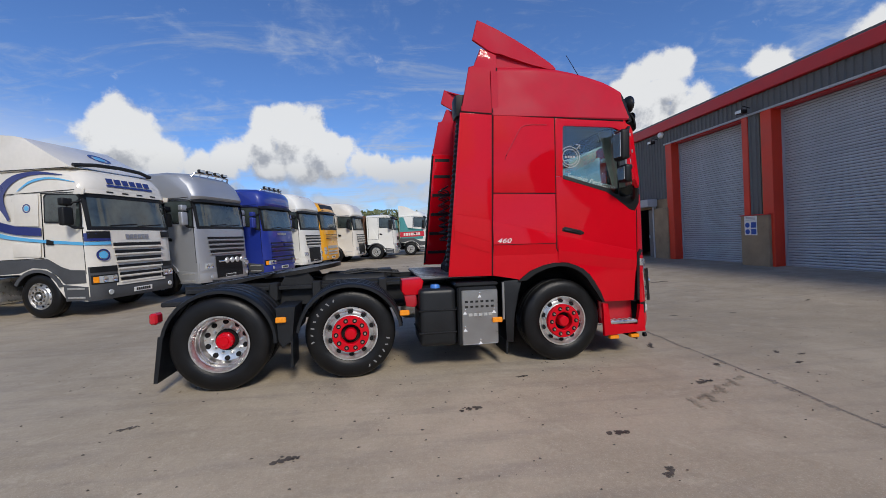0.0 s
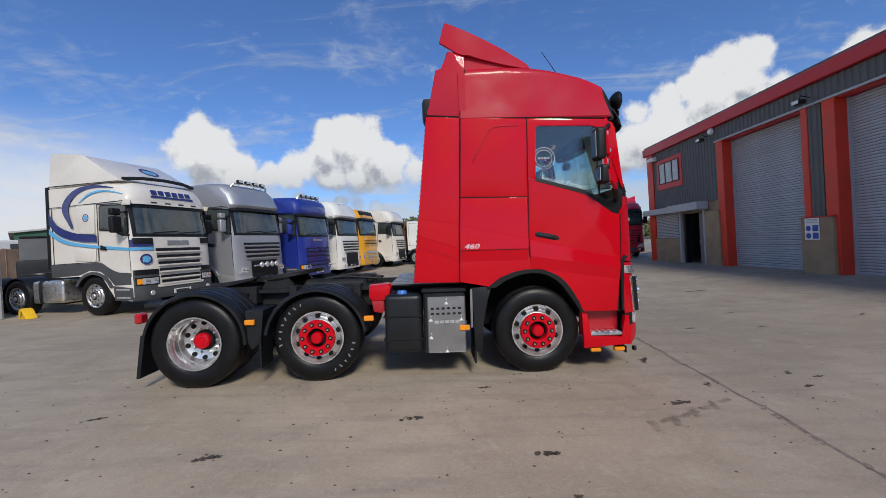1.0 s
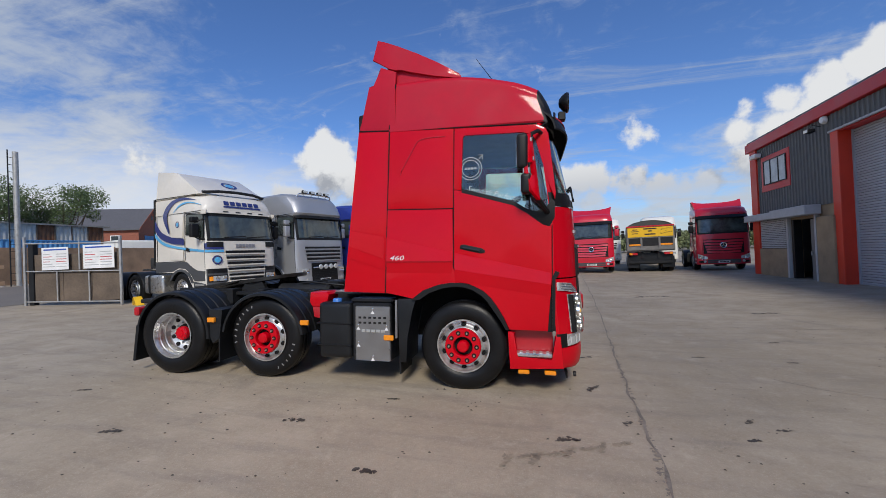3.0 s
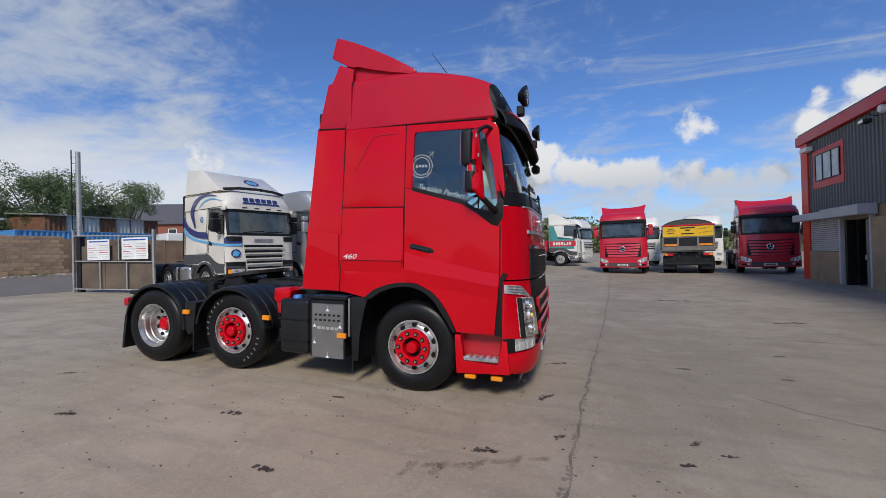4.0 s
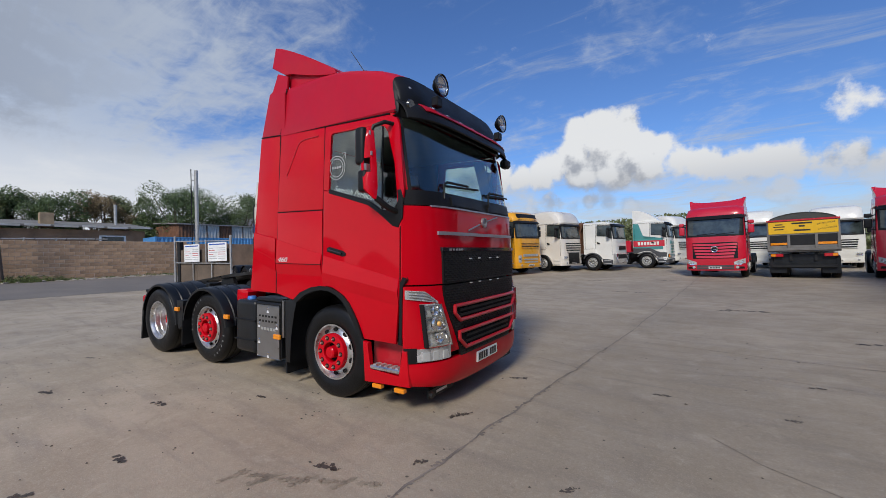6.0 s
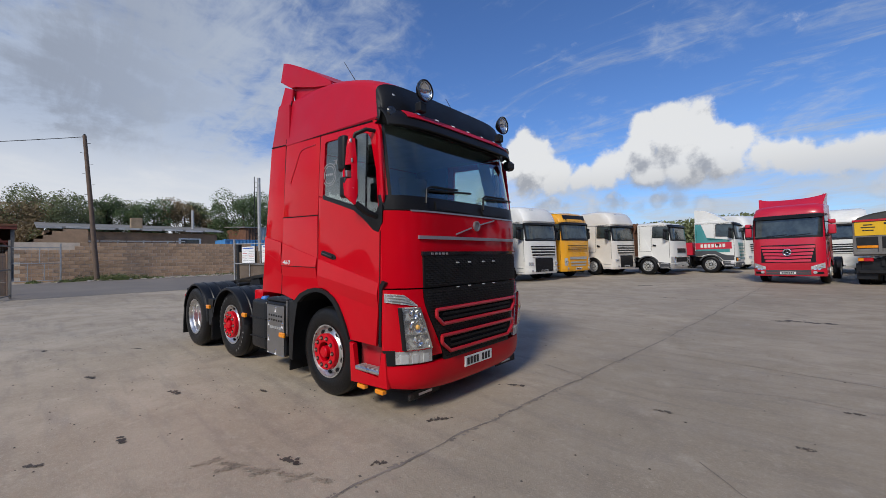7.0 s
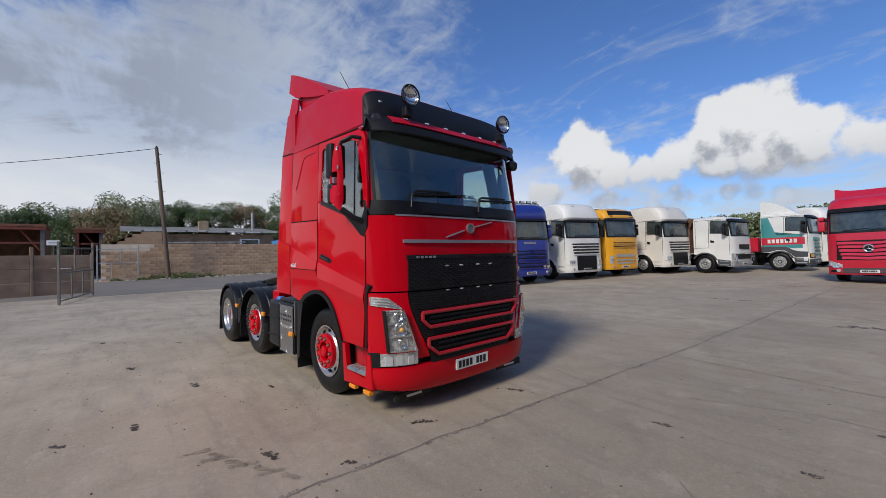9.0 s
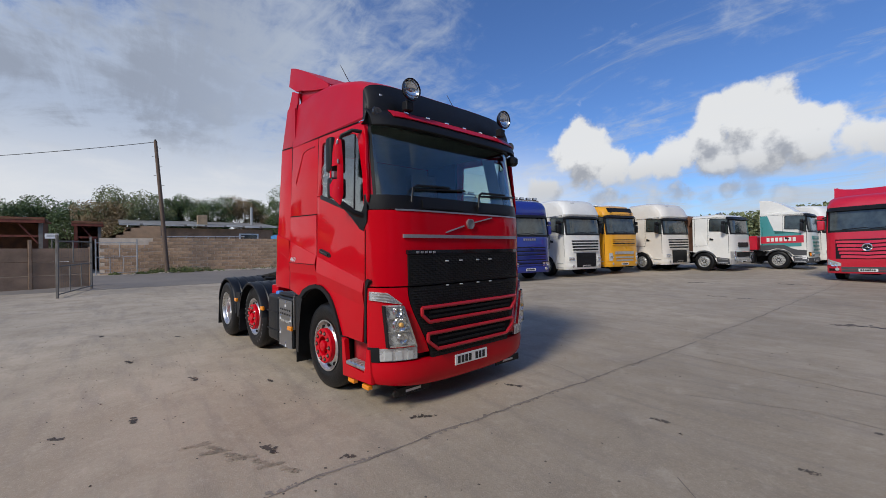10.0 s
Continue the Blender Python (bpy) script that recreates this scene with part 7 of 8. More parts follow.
# tipper lorry seen from behind
x, y = 7.95, 25.15
tip = thing("tipper_lorry", pose(x, y, height(x, y), 0, 0, 82), "tipper lorry with sheeted load and yellow tailboard", "lorry")
BODYGREY = material("tipper_grey", (0.17, 0.165, 0.155), 0.6, vary=0.3, scale=2.0, fine=25)
SHEET = material("load_sheet", (0.06, 0.063, 0.06), 0.8, vary=0.3, scale=2, fine=20, bump=0.3)
BOARD = material("yellow_board", (0.80, 0.47, 0.01), 0.5, vary=0.08)
part("body", box(B(), .05, 6.0, -1.22, 1.22, 1.2, 2.62, .02), BODYGREY, tip)
part("load_sheet", sheet(B(), lambda v, u: (6.0 * v, 1.2 * u, 2.62 + .34 * (1 - u * u) ** .7), steps(0, 1, 10), steps(-1, 1, 16), (0, 0, -.03)), SHEET, tip, "dark grey load sheet")
part("sheet_end", prism(B(), [(1.2 * u, 2.62 + .33 * max(0, 1 - u * u) ** .7) for u in steps(-1, 1, 16)], "yz", .02, .04), SHEET, tip)
tg = part("tailgate", box(B(), 0, .06, -1.22, 1.22, 1.2, 2.62, .01), BODYGREY, tip)
part("tailboard", box(B(), -.02, 0, -1.16, 1.16, 2.02, 2.56, .004), BOARD, tip, "yellow board with dark lettering")
for k, (y0, y1) in enumerate(((-1.12, -.50), (-.42, .42), (.50, 1.12))):
    part("tailgate_panel", box(B(), -.015, 0, y0, y1, 1.50, 1.96, .01), CHASSIS, tg)
for y_ in (-1.17, -.46, .46, 1.17):
    part("gate_post", box(B(), -.05, .0, y_ - .05, y_ + .05, 1.3, 2.0, .006), BODYGREY, tg)
part("gate_rail", box(B(), -.06, .0, -1.22, 1.22, 1.26, 1.36, .01), BODYGREY, tg)
part("gate_rail", box(B(), -.05, .0, -1.22, 1.22, 2.58, 2.66, .01), TAIL, tg)
for s in (-1, 1):
    part("reflector_strip", box(B(), -.022, -.012, s * .8 - .3, s * .8 + .3, 1.52, 1.62), AMBER, tg)
ink = PLATE_INK
for z, w in ((2.44, .34), (2.31, .10), (2.13, .28)):
    part("board_bar", box(B(), -.024, -.019, -w, w, z, z + .07), ink, tip)
for yy, tt in ((1.02, "TIPPER"), ):
    for z, w in ((2.42, .13), (2.32, .2), (2.2, .16)):
        part("board_bar", box(B(), -.024, -.019, .78 - w, .78 + w, z, z + .045), ink, tip)
lettered("DEMOLITION", .095, pose(-.021, -.5, 2.36, 90, 0, -90) @ pose(0, 0, 0, 0, 0, 8), ink, tip)
lettered("&", .08, pose(-.021, -.78, 2.29, 90, 0, -90), ink, tip)
lettered("EXCAVATION", .095, pose(-.021, -.52, 2.14, 90, 0, -90) @ pose(0, 0, 0, 0, 0, 8), ink, tip)
for s in (-1, 1):
    part("frame_rail", box(B(), .2, 7.5, s * .42 - .05, s * .42 + .05, .8, 1.15), CHASSIS, tip)
    part("tail_lamp", box(B(), .1, .2, s * .9 - .22, s * .9 + .22, .98, 1.13, .02), TAIL, tip, "red and amber tail lamp")
    part("indicator", box(B(), .085, .1, s * 1.03 - .08, s * 1.03 + .08, 1.0, 1.11, .005), AMBER, tip)
    part("mud_flap", box(B(), .3, .33, s * .9 - .3, s * .9 + .3, .25, .9), GUARD, tip)
    for xx in (1.1, 2.45):
        wheel(tip, xx, s, .505, 1.2, "rear")
    for xx in (5.4, 7.2):
        wheel(tip, xx, s, .505, 1.19, "front")
part("rear_panel", box(B(), .28, .32, -1.05, 1.05, .45, 1.1, .02), GUARD, tip)
part("under_run_bar", box(B(), .15, .25, -1.1, 1.1, .5, .62, .01), CHASSIS, tip)
part("cab", box(B(), 6.3, 8.2, -1.2, 1.2, 1.0, 2.95, .12, 2), WHITE, tip)

# ---- yard edge: gates, walls, sheds, trees ----
BLOCK = material("concrete_block", (0.40, 0.265, 0.165), 0.9, vary=0.25, scale=2.5, fine=35, bump=0.5, each=0.22)
MORTAR = material("mortar", (0.62, 0.52, 0.41), 0.95, vary=0.2)
GALV = material("galvanised_steel", (0.42, 0.42, 0.41), 0.5, metal=0.5, vary=0.2, scale=6)
WOODPOLE = material("weathered_pole", (0.13, 0.09, 0.065), 0.85, vary=0.3, scale=5, fine=60, bump=0.3)
BOARDWALL = material("stained_board", (0.29, 0.19, 0.12), 0.9, vary=0.35, scale=1.2, fine=30, bump=0.3)
BROWNBOARD = material("dark_brown_board", (0.125, 0.095, 0.07), 0.85, vary=0.4, scale=1.4, fine=25, bump=0.2)
BLUEBOX = material("container_blue", (0.07, 0.25, 0.52), 0.55, vary=0.2, scale=2)
TIN = material("pale_tin", (0.45, 0.45, 0.43), 0.6, vary=0.3, scale=1.2, fine=20)
SLATE = material("slate_roof", (0.10, 0.10, 0.11), 0.7, vary=0.2, scale=3)
BRICKRED = material("red_brick", (0.28, 0.10, 0.065), 0.9, vary=0.25, scale=6, fine=60)
FELT = material("felt_roof", (0.21, 0.205, 0.19), 0.9, vary=0.25, scale=1)
BARK = material("bark", (0.09, 0.07, 0.05), 0.9, vary=0.3, scale=8)
LEAF = [material("leaf_" + n, c, 0.7, vary=0.35, scale=1.5, fine=8) for n, c in (("deep", (0.095, 0.14, 0.055)), ("mid", (0.165, 0.19, 0.085)), ("rusty", (0.25, 0.185, 0.10)))]
WEED = material("weeds", (0.12, 0.15, 0.05), 0.8, vary=0.4, scale=3)
RUBBLE = material("rubble", (0.32, 0.29, 0.25), 0.9, vary=0.4, scale=4)


OLDSTEEL = material("weathered_steel", (0.17, 0.16, 0.145), 0.7, metal=0.3, vary=0.35, scale=5)


def mesh_gate(a, b, tall, label, signs=(), GALV=GALV):
    """A framed steel gate from a to b (x, y)."""
    dx, dy = b[0] - a[0], b[1] - a[1]
    L = math.hypot(dx, dy)
    g = thing("metal_gate", pose(a[0], a[1], height(*a), 0, 0, math.degrees(math.atan2(dy, dx))), label, "gate", "yard gates")
    sl = (height(*b) - height(*a)) / L
    for x in (0, L):
        part("post", box(B(), x - .035, x + .035, -.035, .035, sl * x, sl * x + tall + .1, .008), GALV, g)
    for z in (.12, tall * .52, tall - .12):
        part("rail", tube(B(), [(0, 0, z), (L, 0, z + sl * L)], .022), GALV, g)
    for k in (1, 2):
        part("upright", tube(B(), [(L * k / 3, 0, .12 + sl * L * k / 3), (L * k / 3, 0, tall * .52 + sl * L * k / 3)], .022), GALV, g)
    part("upright", tube(B(), [(L * .57, 0, tall * .52), (L * .57, 0, tall - .12)], .022), GALV, g)
    bm = B()
    n = int(L / .16) if not signs else 1
    for k in range(1, n):
        tube(bm, [(L * k / n, .01, .12), (L * k / n, .01, tall - .12 + sl * L * k / n)], .0022, 4)
    for k in range(1, int(tall / .2) if not signs else 1):
        tube(bm, [(0, .01, .12 + .2 * k), (L, .01, .12 + .2 * k + sl * L)], .0022, 4)
    if signs:
        bm.free()
    else:
        tagged(part("mesh_infill", bm, GALV, g), kind="stuff")
    for x0, x1, z0, z1 in signs:
        sgn = thing("notice_board", g.matrix_world @ pose(x0, -.05, z0), "white notice board with lines of red and blue text", "sign", "notices on the gate")
        part("board", box(B(), 0, x1 - x0, -.01, 0, 0, z1 - z0, .003), PLATE_WHITE, sgn)
        w, h = x1 - x0, z1 - z0
        part("text_bar", box(B(), w * .08, w * .92, -.014, -.01, h * .87, h * .93), SIGN_BLUE, sgn)
        for k in range(6):
            part("text_bar", box(B(), w * .06, w * (.30 + .1 * (k % 3)), -.014, -.01, h * (.685 - .11 * k), h * (.712 - .11 * k)), TAIL if k in (1, 3) else GREY_MARK, sgn)
            part("text_bar", box(B(), w * .55, w * .93, -.014, -.01, h * (.685 - .11 * k), h * (.712 - .11 * k)), TAIL if k in (2, 3) else GREY_MARK, sgn)
    return g


sign_gate = mesh_gate((-13.7, 8.62), (-10.64, 9.41), 2.12, "grey steel mesh gate hung with two notices", ((.62, 1.5, 1.12, 1.84), (1.98, 3.0, 1.12, 1.87)))
for k in range(3):
    part("backing_board", box(B(), .25 + .95 * k, 1.19 + .95 * k, .06, .09, .08, 1.62, .006), BROWNBOARD, sign_gate, "brown backing board")
part("gate_stop", box(B(), .08, .24, .02, .2, .0, 2.0, .01), CHASSIS, sign_gate)
mesh_gate((-15.2, 1.58), (-11.85, .85), 2.0, "grey steel mesh gate standing open", GALV=OLDSTEEL)
mesh_gate((-25.0, 1.45), (-25.1, 3.4), 2.05, "pale bent steel gate against the wall")
# panelled boundary wall by the second gate
PANELS = material("stained_concrete_panel", (0.30, 0.20, 0.13), 0.92, vary=0.4, scale=1.6, fine=30, bump=0.4, each=0.12)
bw = thing("panel_wall", pose(-16.75, 1.5, height(-16.5, 0) - .02, 0, 0, -77), "stained brown concrete panel wall beside the gate", "wall")
bw["kind"] = "structure"
for k in range(7):
    for r in range(3):
        part("panel", box(B(), 1.84 * k + .06, 1.84 * k + 1.78, -.035, .035, .55 * r + .004, .55 * r + .546, .008), PANELS, bw)
    part("post", box(B(), 1.84 * k - .05, 1.84 * k + .05, -.06, .06, -.1, 1.98 if k % 2 else 1.72, .01), PANELS, bw)
# rendered wall past the block wall
rw = thing("rendered_wall", pose(-25.8, 13.8, 0), "brown rendered boundary wall", "wall")
rw["kind"] = "structure"
for k in range(10):
    part("panel", box(B(), -.1, .1, 3.0 * k, 3.0 * k + 2.96, .6, 2.95, .01), BOARDWALL, rw)
    part("pier", box(B(), -.13, .13, 3.0 * k + 2.96, 3.0 * k + 3.0, .6, 3.0, .01), BOARDWALL, rw)

# pole with cable, and the tall mast
up_ = thing("utility_pole", pose(-24.9, 4.95, height(-24.9, 5)), "weathered wooden utility pole leaning slightly", "pole")
part("shaft", tube(B(), [(0, 0, -.2), (-.05, -.27, 4.3), (-.1, -.54, 8.45)], .135, 12, .095), WOODPOLE, up_)
for k in range(6):
    z = 5.0 + .6 * k
    s = 1 if k % 2 else -1
    part("step_iron", tube(B(), [(-.06, -.31 - .04 * k, z), (-.06, -.31 - .04 * k + .26 * s, z + .02)], .012, 6), CHASSIS, up_)
part("insulator", lathe(B(), [(0, .1), (.05, .08), (.06, 0)], (-.1, -.54, 8.45), "z", 10), CHASSIS, up_)
bm = B()
tube(bm, [(-25.0 - 9 * t, 4.4 - 15.3 * t, 9.2 - 1.6 * t - .8 * t * (1 - t)) for t in steps(0, 1, 14)], .018, 6)
solid("overhead_cable", bm, BLACK, "thin black overhead cable from the pole", "cable")
mast = thing("steel_mast", pose(-24.5, 14.0, height(-24.5, 14)), "tall pair of grey steel mast tubes", "mast")
part("tube", tube(B(), [(0, .1, -.1), (0, .1, 7.1)], .12, 14, .12), GALV, mast)
part("ladder_rail", tube(B(), [(0, -.22, -.1), (0, -.22, 7.15)], .03), CHASSIS, mast)
for k in range(18):
    part("rung", tube(B(), [(0, -.22, .3 + .38 * k), (0, .05, .3 + .38 * k)], .014, 6), CHASSIS, mast)


def corrugated(bm, y0, y1, z0, z1, x, pitch=.28, depth=.05):
    n = int((y1 - y0) / pitch * 4)
    f = lambda i, k: (x + depth * (1 if (i // 2) % 2 else 0), y0 + (y1 - y0) * i / n, z0 if k == 0 else z1)
    return sheet(bm, f, list(range(n + 1)), [0, 1], (-.03, 0, 0))


# blue container and tin shed behind the wall
cn = thing("shipping_container", pose(-30.2, 13.6, 1.0), "blue ribbed steel container behind the wall", "container")
part("side", corrugated(B(), 0, 8.2, 0, 2.62, 0), BLUEBOX, cn)
part("end", box(B(), -2.4, -.03, -.05, 0, 0, 2.62), BLUEBOX, cn)
part("end", box(B(), -2.4, -.03, 8.2, 8.25, 0, 2.62), BLUEBOX, cn)
part("roof", box(B(), -2.4, .06, -.06, 8.26, 2.6, 2.68, .01), BLUEBOX, cn)
for y_ in (0, 8.2):
    part("corner_post", box(B(), -.06, .08, y_ - .08, y_ + .08, 0, 2.7, .01), BLUEBOX, cn)
sh = thing("tin_shed", pose(-33.4, 16.5, 1.25), "low shed of pale and rusty corrugated tin", "shed")
for k in range(7):
    part("panel", corrugated(B(), 1.1 * k, 1.1 * k + 1.06, 0, 3.75, .02 * (k % 3)), RUST if k in (0, 3, 6) else TIN, sh)
    part("post", box(B(), .05, .12, 1.1 * k + 1.05, 1.1 * k + 1.12, 0, 3.8), WOODPOLE, sh)
part("roof", prism(B(), [(-5, 4.1), (.35, 3.72), (.35, 3.82), (-5, 4.2)], "xz", -.3, 8.1), FELT, sh)
part("end", box(B(), -5, 0, -.08, 0, 0, 3.8), RUST, sh)
# van roof over the wall
for vx, vy, vt in ((-28.2, 23.6, 80), (-28.6, 29.0, 84)):
    vn = thing("white_van", pose(vx, vy, 1.0, 0, 0, vt), "white van half hidden behind the wall", "van", "vans behind the wall")
    part("body", box(B(), -2.2, 2.2, -.95, .95, .45, 2.62, .15, 3), WHITE, vn)
    part("bonnet", box(B(), 2.2, 3.1, -.9, .9, .45, 1.5, .12, 2), WHITE, vn)
    for sy in (-.97, .945):
        part("window", box(B(), .9, 2.0, sy, sy + .025, 1.8, 2.35, .01), DARKGLASS, vn)
    for x_ in (-1.3, 2.2):
        for s in (-1, 1):
            part("wheel", lathe(B(), [(0, -.1), (.2, -.1), (.33, -.09), (.34, 0), (.33, .09), (0, .1)], (x_, s * .85, .34), "y", 20), TYRE, vn)
# brick house with slate roof
hs = thing("brick_house", pose(-53.2, 42.2, 1.1, 0, 0, 29), "red brick building with dark slate roof", "house")
part("wall", prism(B(), [(0, 0), (8, 0), (8, 6.0), (4, 8.9), (0, 6.0)], "yz", -16, 0), BRICKRED, hs)
for s in (0, 1):
    part("roof", prism(B(), [(4, 8.95), (4, 9.15), (-.4 if s == 0 else 8.4, 5.85), (-.4 if s == 0 else 8.4, 5.65)], "yz", -16.3, .3), SLATE, hs)
part("barge_board", prism(B(), [(-.4, 5.6), (-.4, 5.85), (4, 9.15), (4, 8.85)], "yz", .3, .36), BRICKRED, hs)
part("barge_board", prism(B(), [(8.4, 5.6), (8.4, 5.85), (4, 9.15), (4, 8.85)], "yz", .3, .36), BRICKRED, hs)
part("gable_vent", lathe(B(), [(0, .05), (.3, .05), (.35, 0)], (.02, 4, 7.7), "x", 16), SLATE, hs)
part("blue_panel", box(B(), .02, .08, 1.6, 6.6, 2.6, 5.0, .01), BLUEBOX, hs, "blue panel on the gable")
for k in range(4):
    w = part("window", box(B(), -3.4 - 3.4 * k, -2.2 - 3.4 * k, -.06, .02, 3.6, 5.0, .01), PLATE_WHITE, hs)
    part("pane", box(B(), -3.3 - 3.4 * k, -2.3 - 3.4 * k, -.07, -.06, 3.7, 4.9), DARKGLASS, w)
# low flat-roofed shed with chimney behind the block wall
rn = thing("derelict_shed", pose(-34.2, 3.0, 1.05), "low derelict brown shed with felt roof and chimney", "shed")
part("wall", box(B(), -5, 0, 0, 11.2, 0, 3.3), BOARDWALL, rn)
part("roof", prism(B(), [(-5.3, 4.2), (.5, 3.45), (.5, 3.58), (-5.3, 4.33)], "xz", -.4, 11.6), FELT, rn)
for k in range(8):
    part("roof_batten", box(B(), .5, .56, -.4 + 1.5 * k, .9 + 1.5 * k, 3.42 + .04 * (k % 2), 3.56 + .04 * (k % 2)), TIN, rn)
part("chimney", box(B(), -.9, -.3, 5.0, 5.75, 3.4, 4.5, .02), RENDER, rn)
part("stove_pipe", tube(B(), [(-2, 9.8, 3.6), (-2, 9.8, 5.6)], .12, 10), GALV, rn)
wn_ = part("window", box(B(), 0, .05, 8.2, 9.9, 2.2, 2.9, .01), PLATE_WHITE, rn, "white-framed window")
part("pane", box(B(), .05, .055, 8.35, 9.75, 2.3, 2.8), DARKGLASS, wn_)
for k in range(7):
    part("ladder_rack", tube(B(), [(1.2, 2.6 + .8 * k, .5), (1.2, 2.9 + .8 * k + .3 * (k % 2), 2.6)], .05, 6), GALV if k % 2 else WOODPOLE, rn)
part("rack_rail", tube(B(), [(1.2, 2.2, 2.5), (1.2, 8.4, 2.55)], .05, 6), GALV, rn)
# rusty open sheds
RUSTRED = material("rusty_red_paint", (0.17, 0.045, 0.03), 0.8, vary=0.5, scale=2.5, fine=14, bump=0.3)
bk = solid("broken_wall", prism(B(), [(1.9, .8), (4.9, .8), (4.9, 4.1), (3.7, 4.1), (3.7, 3.95), (3.2, 3.95), (3.2, 3.7), (2.8, 3.7), (2.8, 3.45), (2.4, 3.45), (2.4, 3.2), (1.9, 3.2)], "yz", -29.1, -28.9), BLOCK, "stepped end of a broken block wall", "wall", "structure")
ls = thing("lane_sign", pose(-27.2, -.6, height(-27.2, -.6)), "small white sign on a thin post", "sign")
part("post", tube(B(), [(0, 0, 0), (0, 0, 2.3)], .03, 6), OLDSTEEL, ls)
part("board", box(B(), .03, .05, -.3, .3, 2.2, 2.5, .004), PLATE_WHITE, ls)
part("text_bar", box(B(), .05, .054, -.22, .22, 2.32, 2.39), GREY_MARK, ls)
for x, y, w, lab in ((-27.5, -5.2, 4.1, "rusty open-fronted steel store"), (-31.2, .25, 1.25, "small rusty open steel store")):
    rs = thing("rusty_store", pose(x, y, height(x, y)), lab, "shed", "rusty stores")
    part("back", box(B(), -3, -2.9, 0, w, 0, 3.3), RUST, rs)
    part("cross_beam", box(B(), -.05, .05, 0, w, 2.3, 2.42), RUSTRED, rs)
    part("brace", tube(B(), [(0, w - 1.0, 3.2), (0, w - .1, 1.9)], .05, 6), RUSTRED, rs)
    for yy in (0, w):
        part("side", box(B(), -3, 0, yy - .05, yy + .05, 0, 3.3), RUST, rs)
        part("post", box(B(), -.08, .08, yy - .09, yy + .09, 0, 3.35), OLDSTEEL if yy else RUSTRED, rs)
    part("roof", box(B(), -3.1, .3, -.2, w + .2, 3.3, 3.42, .01), RUST, rs)
    part("fascia", box(B(), .2, .28, -.2, w + .2, 3.12, 3.45, .01), RUSTRED, rs, "rusty red fascia")
ym = thing("yellow_machine", pose(-17.6, -3.0, height(-17.6, -3)), "yellow plant machine beside the panel wall", "machine")
part("body", box(B(), -1.4, 1.0, -.9, .6, .5, 2.1, .1, 2), YELLOW, ym)
part("cab", box(B(), -.9, .4, -.8, .4, 2.1, 3.0, .08, 2), YELLOW, ym)
for s in (-.9, .7):
    part("track", box(B(), -1.5, 1.1, s - .2, s + .2, 0, .6, .2, 3), TYRE, ym)
# green-fronted works building beyond the lane
cg = thing("works_building", pose(-46, 41.5, 1.1, 0, 0, -42), "green works building with shallow pale roof", "building")
part("wall", prism(B(), [(0, 0), (18, 0), (18, 4.6), (9, 5.6), (0, 4.6)], "yz", -20, 0), material("works_green", (0.03, 0.10, 0.055), 0.6, vary=0.2), cg)
part("roof", prism(B(), [(9, 5.62), (9, 5.8), (-.4, 4.75), (-.4, 4.57)], "yz", -20.2, .3), TIN, cg)
part("roof", prism(B(), [(9, 5.62), (9, 5.8), (18.4, 4.75), (18.4, 4.57)], "yz", -20.2, .3), TIN, cg)
part("sign_board", box(B(), .02, .1, .5, 7, 1.9, 3.1), BOARD, cg)
for k in range(4):
    part("sign_bar", box(B(), .0, .06, 1.2 + 1.4 * k, 2.2 + 1.4 * k, 3.4, 4.1), BOARD, cg)
dv = thing("dark_van", pose(-16.4, 16.4, height(-16.4, 16.4), 0, 0, -45), "dark van with large windows behind the white unit", "van")
part("body", box(B(), -2.2, 2.0, -.95, .95, .4, 1.35, .1, 2), CHASSIS, dv)
part("cabin", prism(B(), [(-2.1, 1.33), (1.2, 1.33), (.8, 2.25), (-2.0, 2.3)], "xz", -.9, .9, .06), GREYPLASTIC, dv)
part("roof", box(B(), -2.05, .85, -.88, .88, 2.24, 2.34, .04), CHASSIS, dv)
for x_ in (-1.4, 1.3):
    for s in (-1, 1):
        part("wheel", lathe(B(), [(0, -.1), (.2, -.1), (.33, -.09), (.34, 0), (.33, .09), (0, .1)], (x_, s * .88, .34), "y", 20), TYRE, dv)
# yellow wheel chock by the white unit
wc = thing("wheel_chock", pose(-10.0, 9.45, height(-10.0, 9.45), 0, 0, -25), "yellow plastic wheel chock on the ground", "chock")
part("wedge", prism(B(), [(-.24, 0), (.24, 0), (.2, .05), (-.02, .24), (-.14, .26), (-.2, .2)], "xz", -.11, .11, .015), BOARD, wc)
for k in range(4):
    part("grip_rib", box(B(), -.1 + .07 * k, -.075 + .07 * k, -.112, .112, .02, .24 - .05 * k, .004), BLACK, wc)


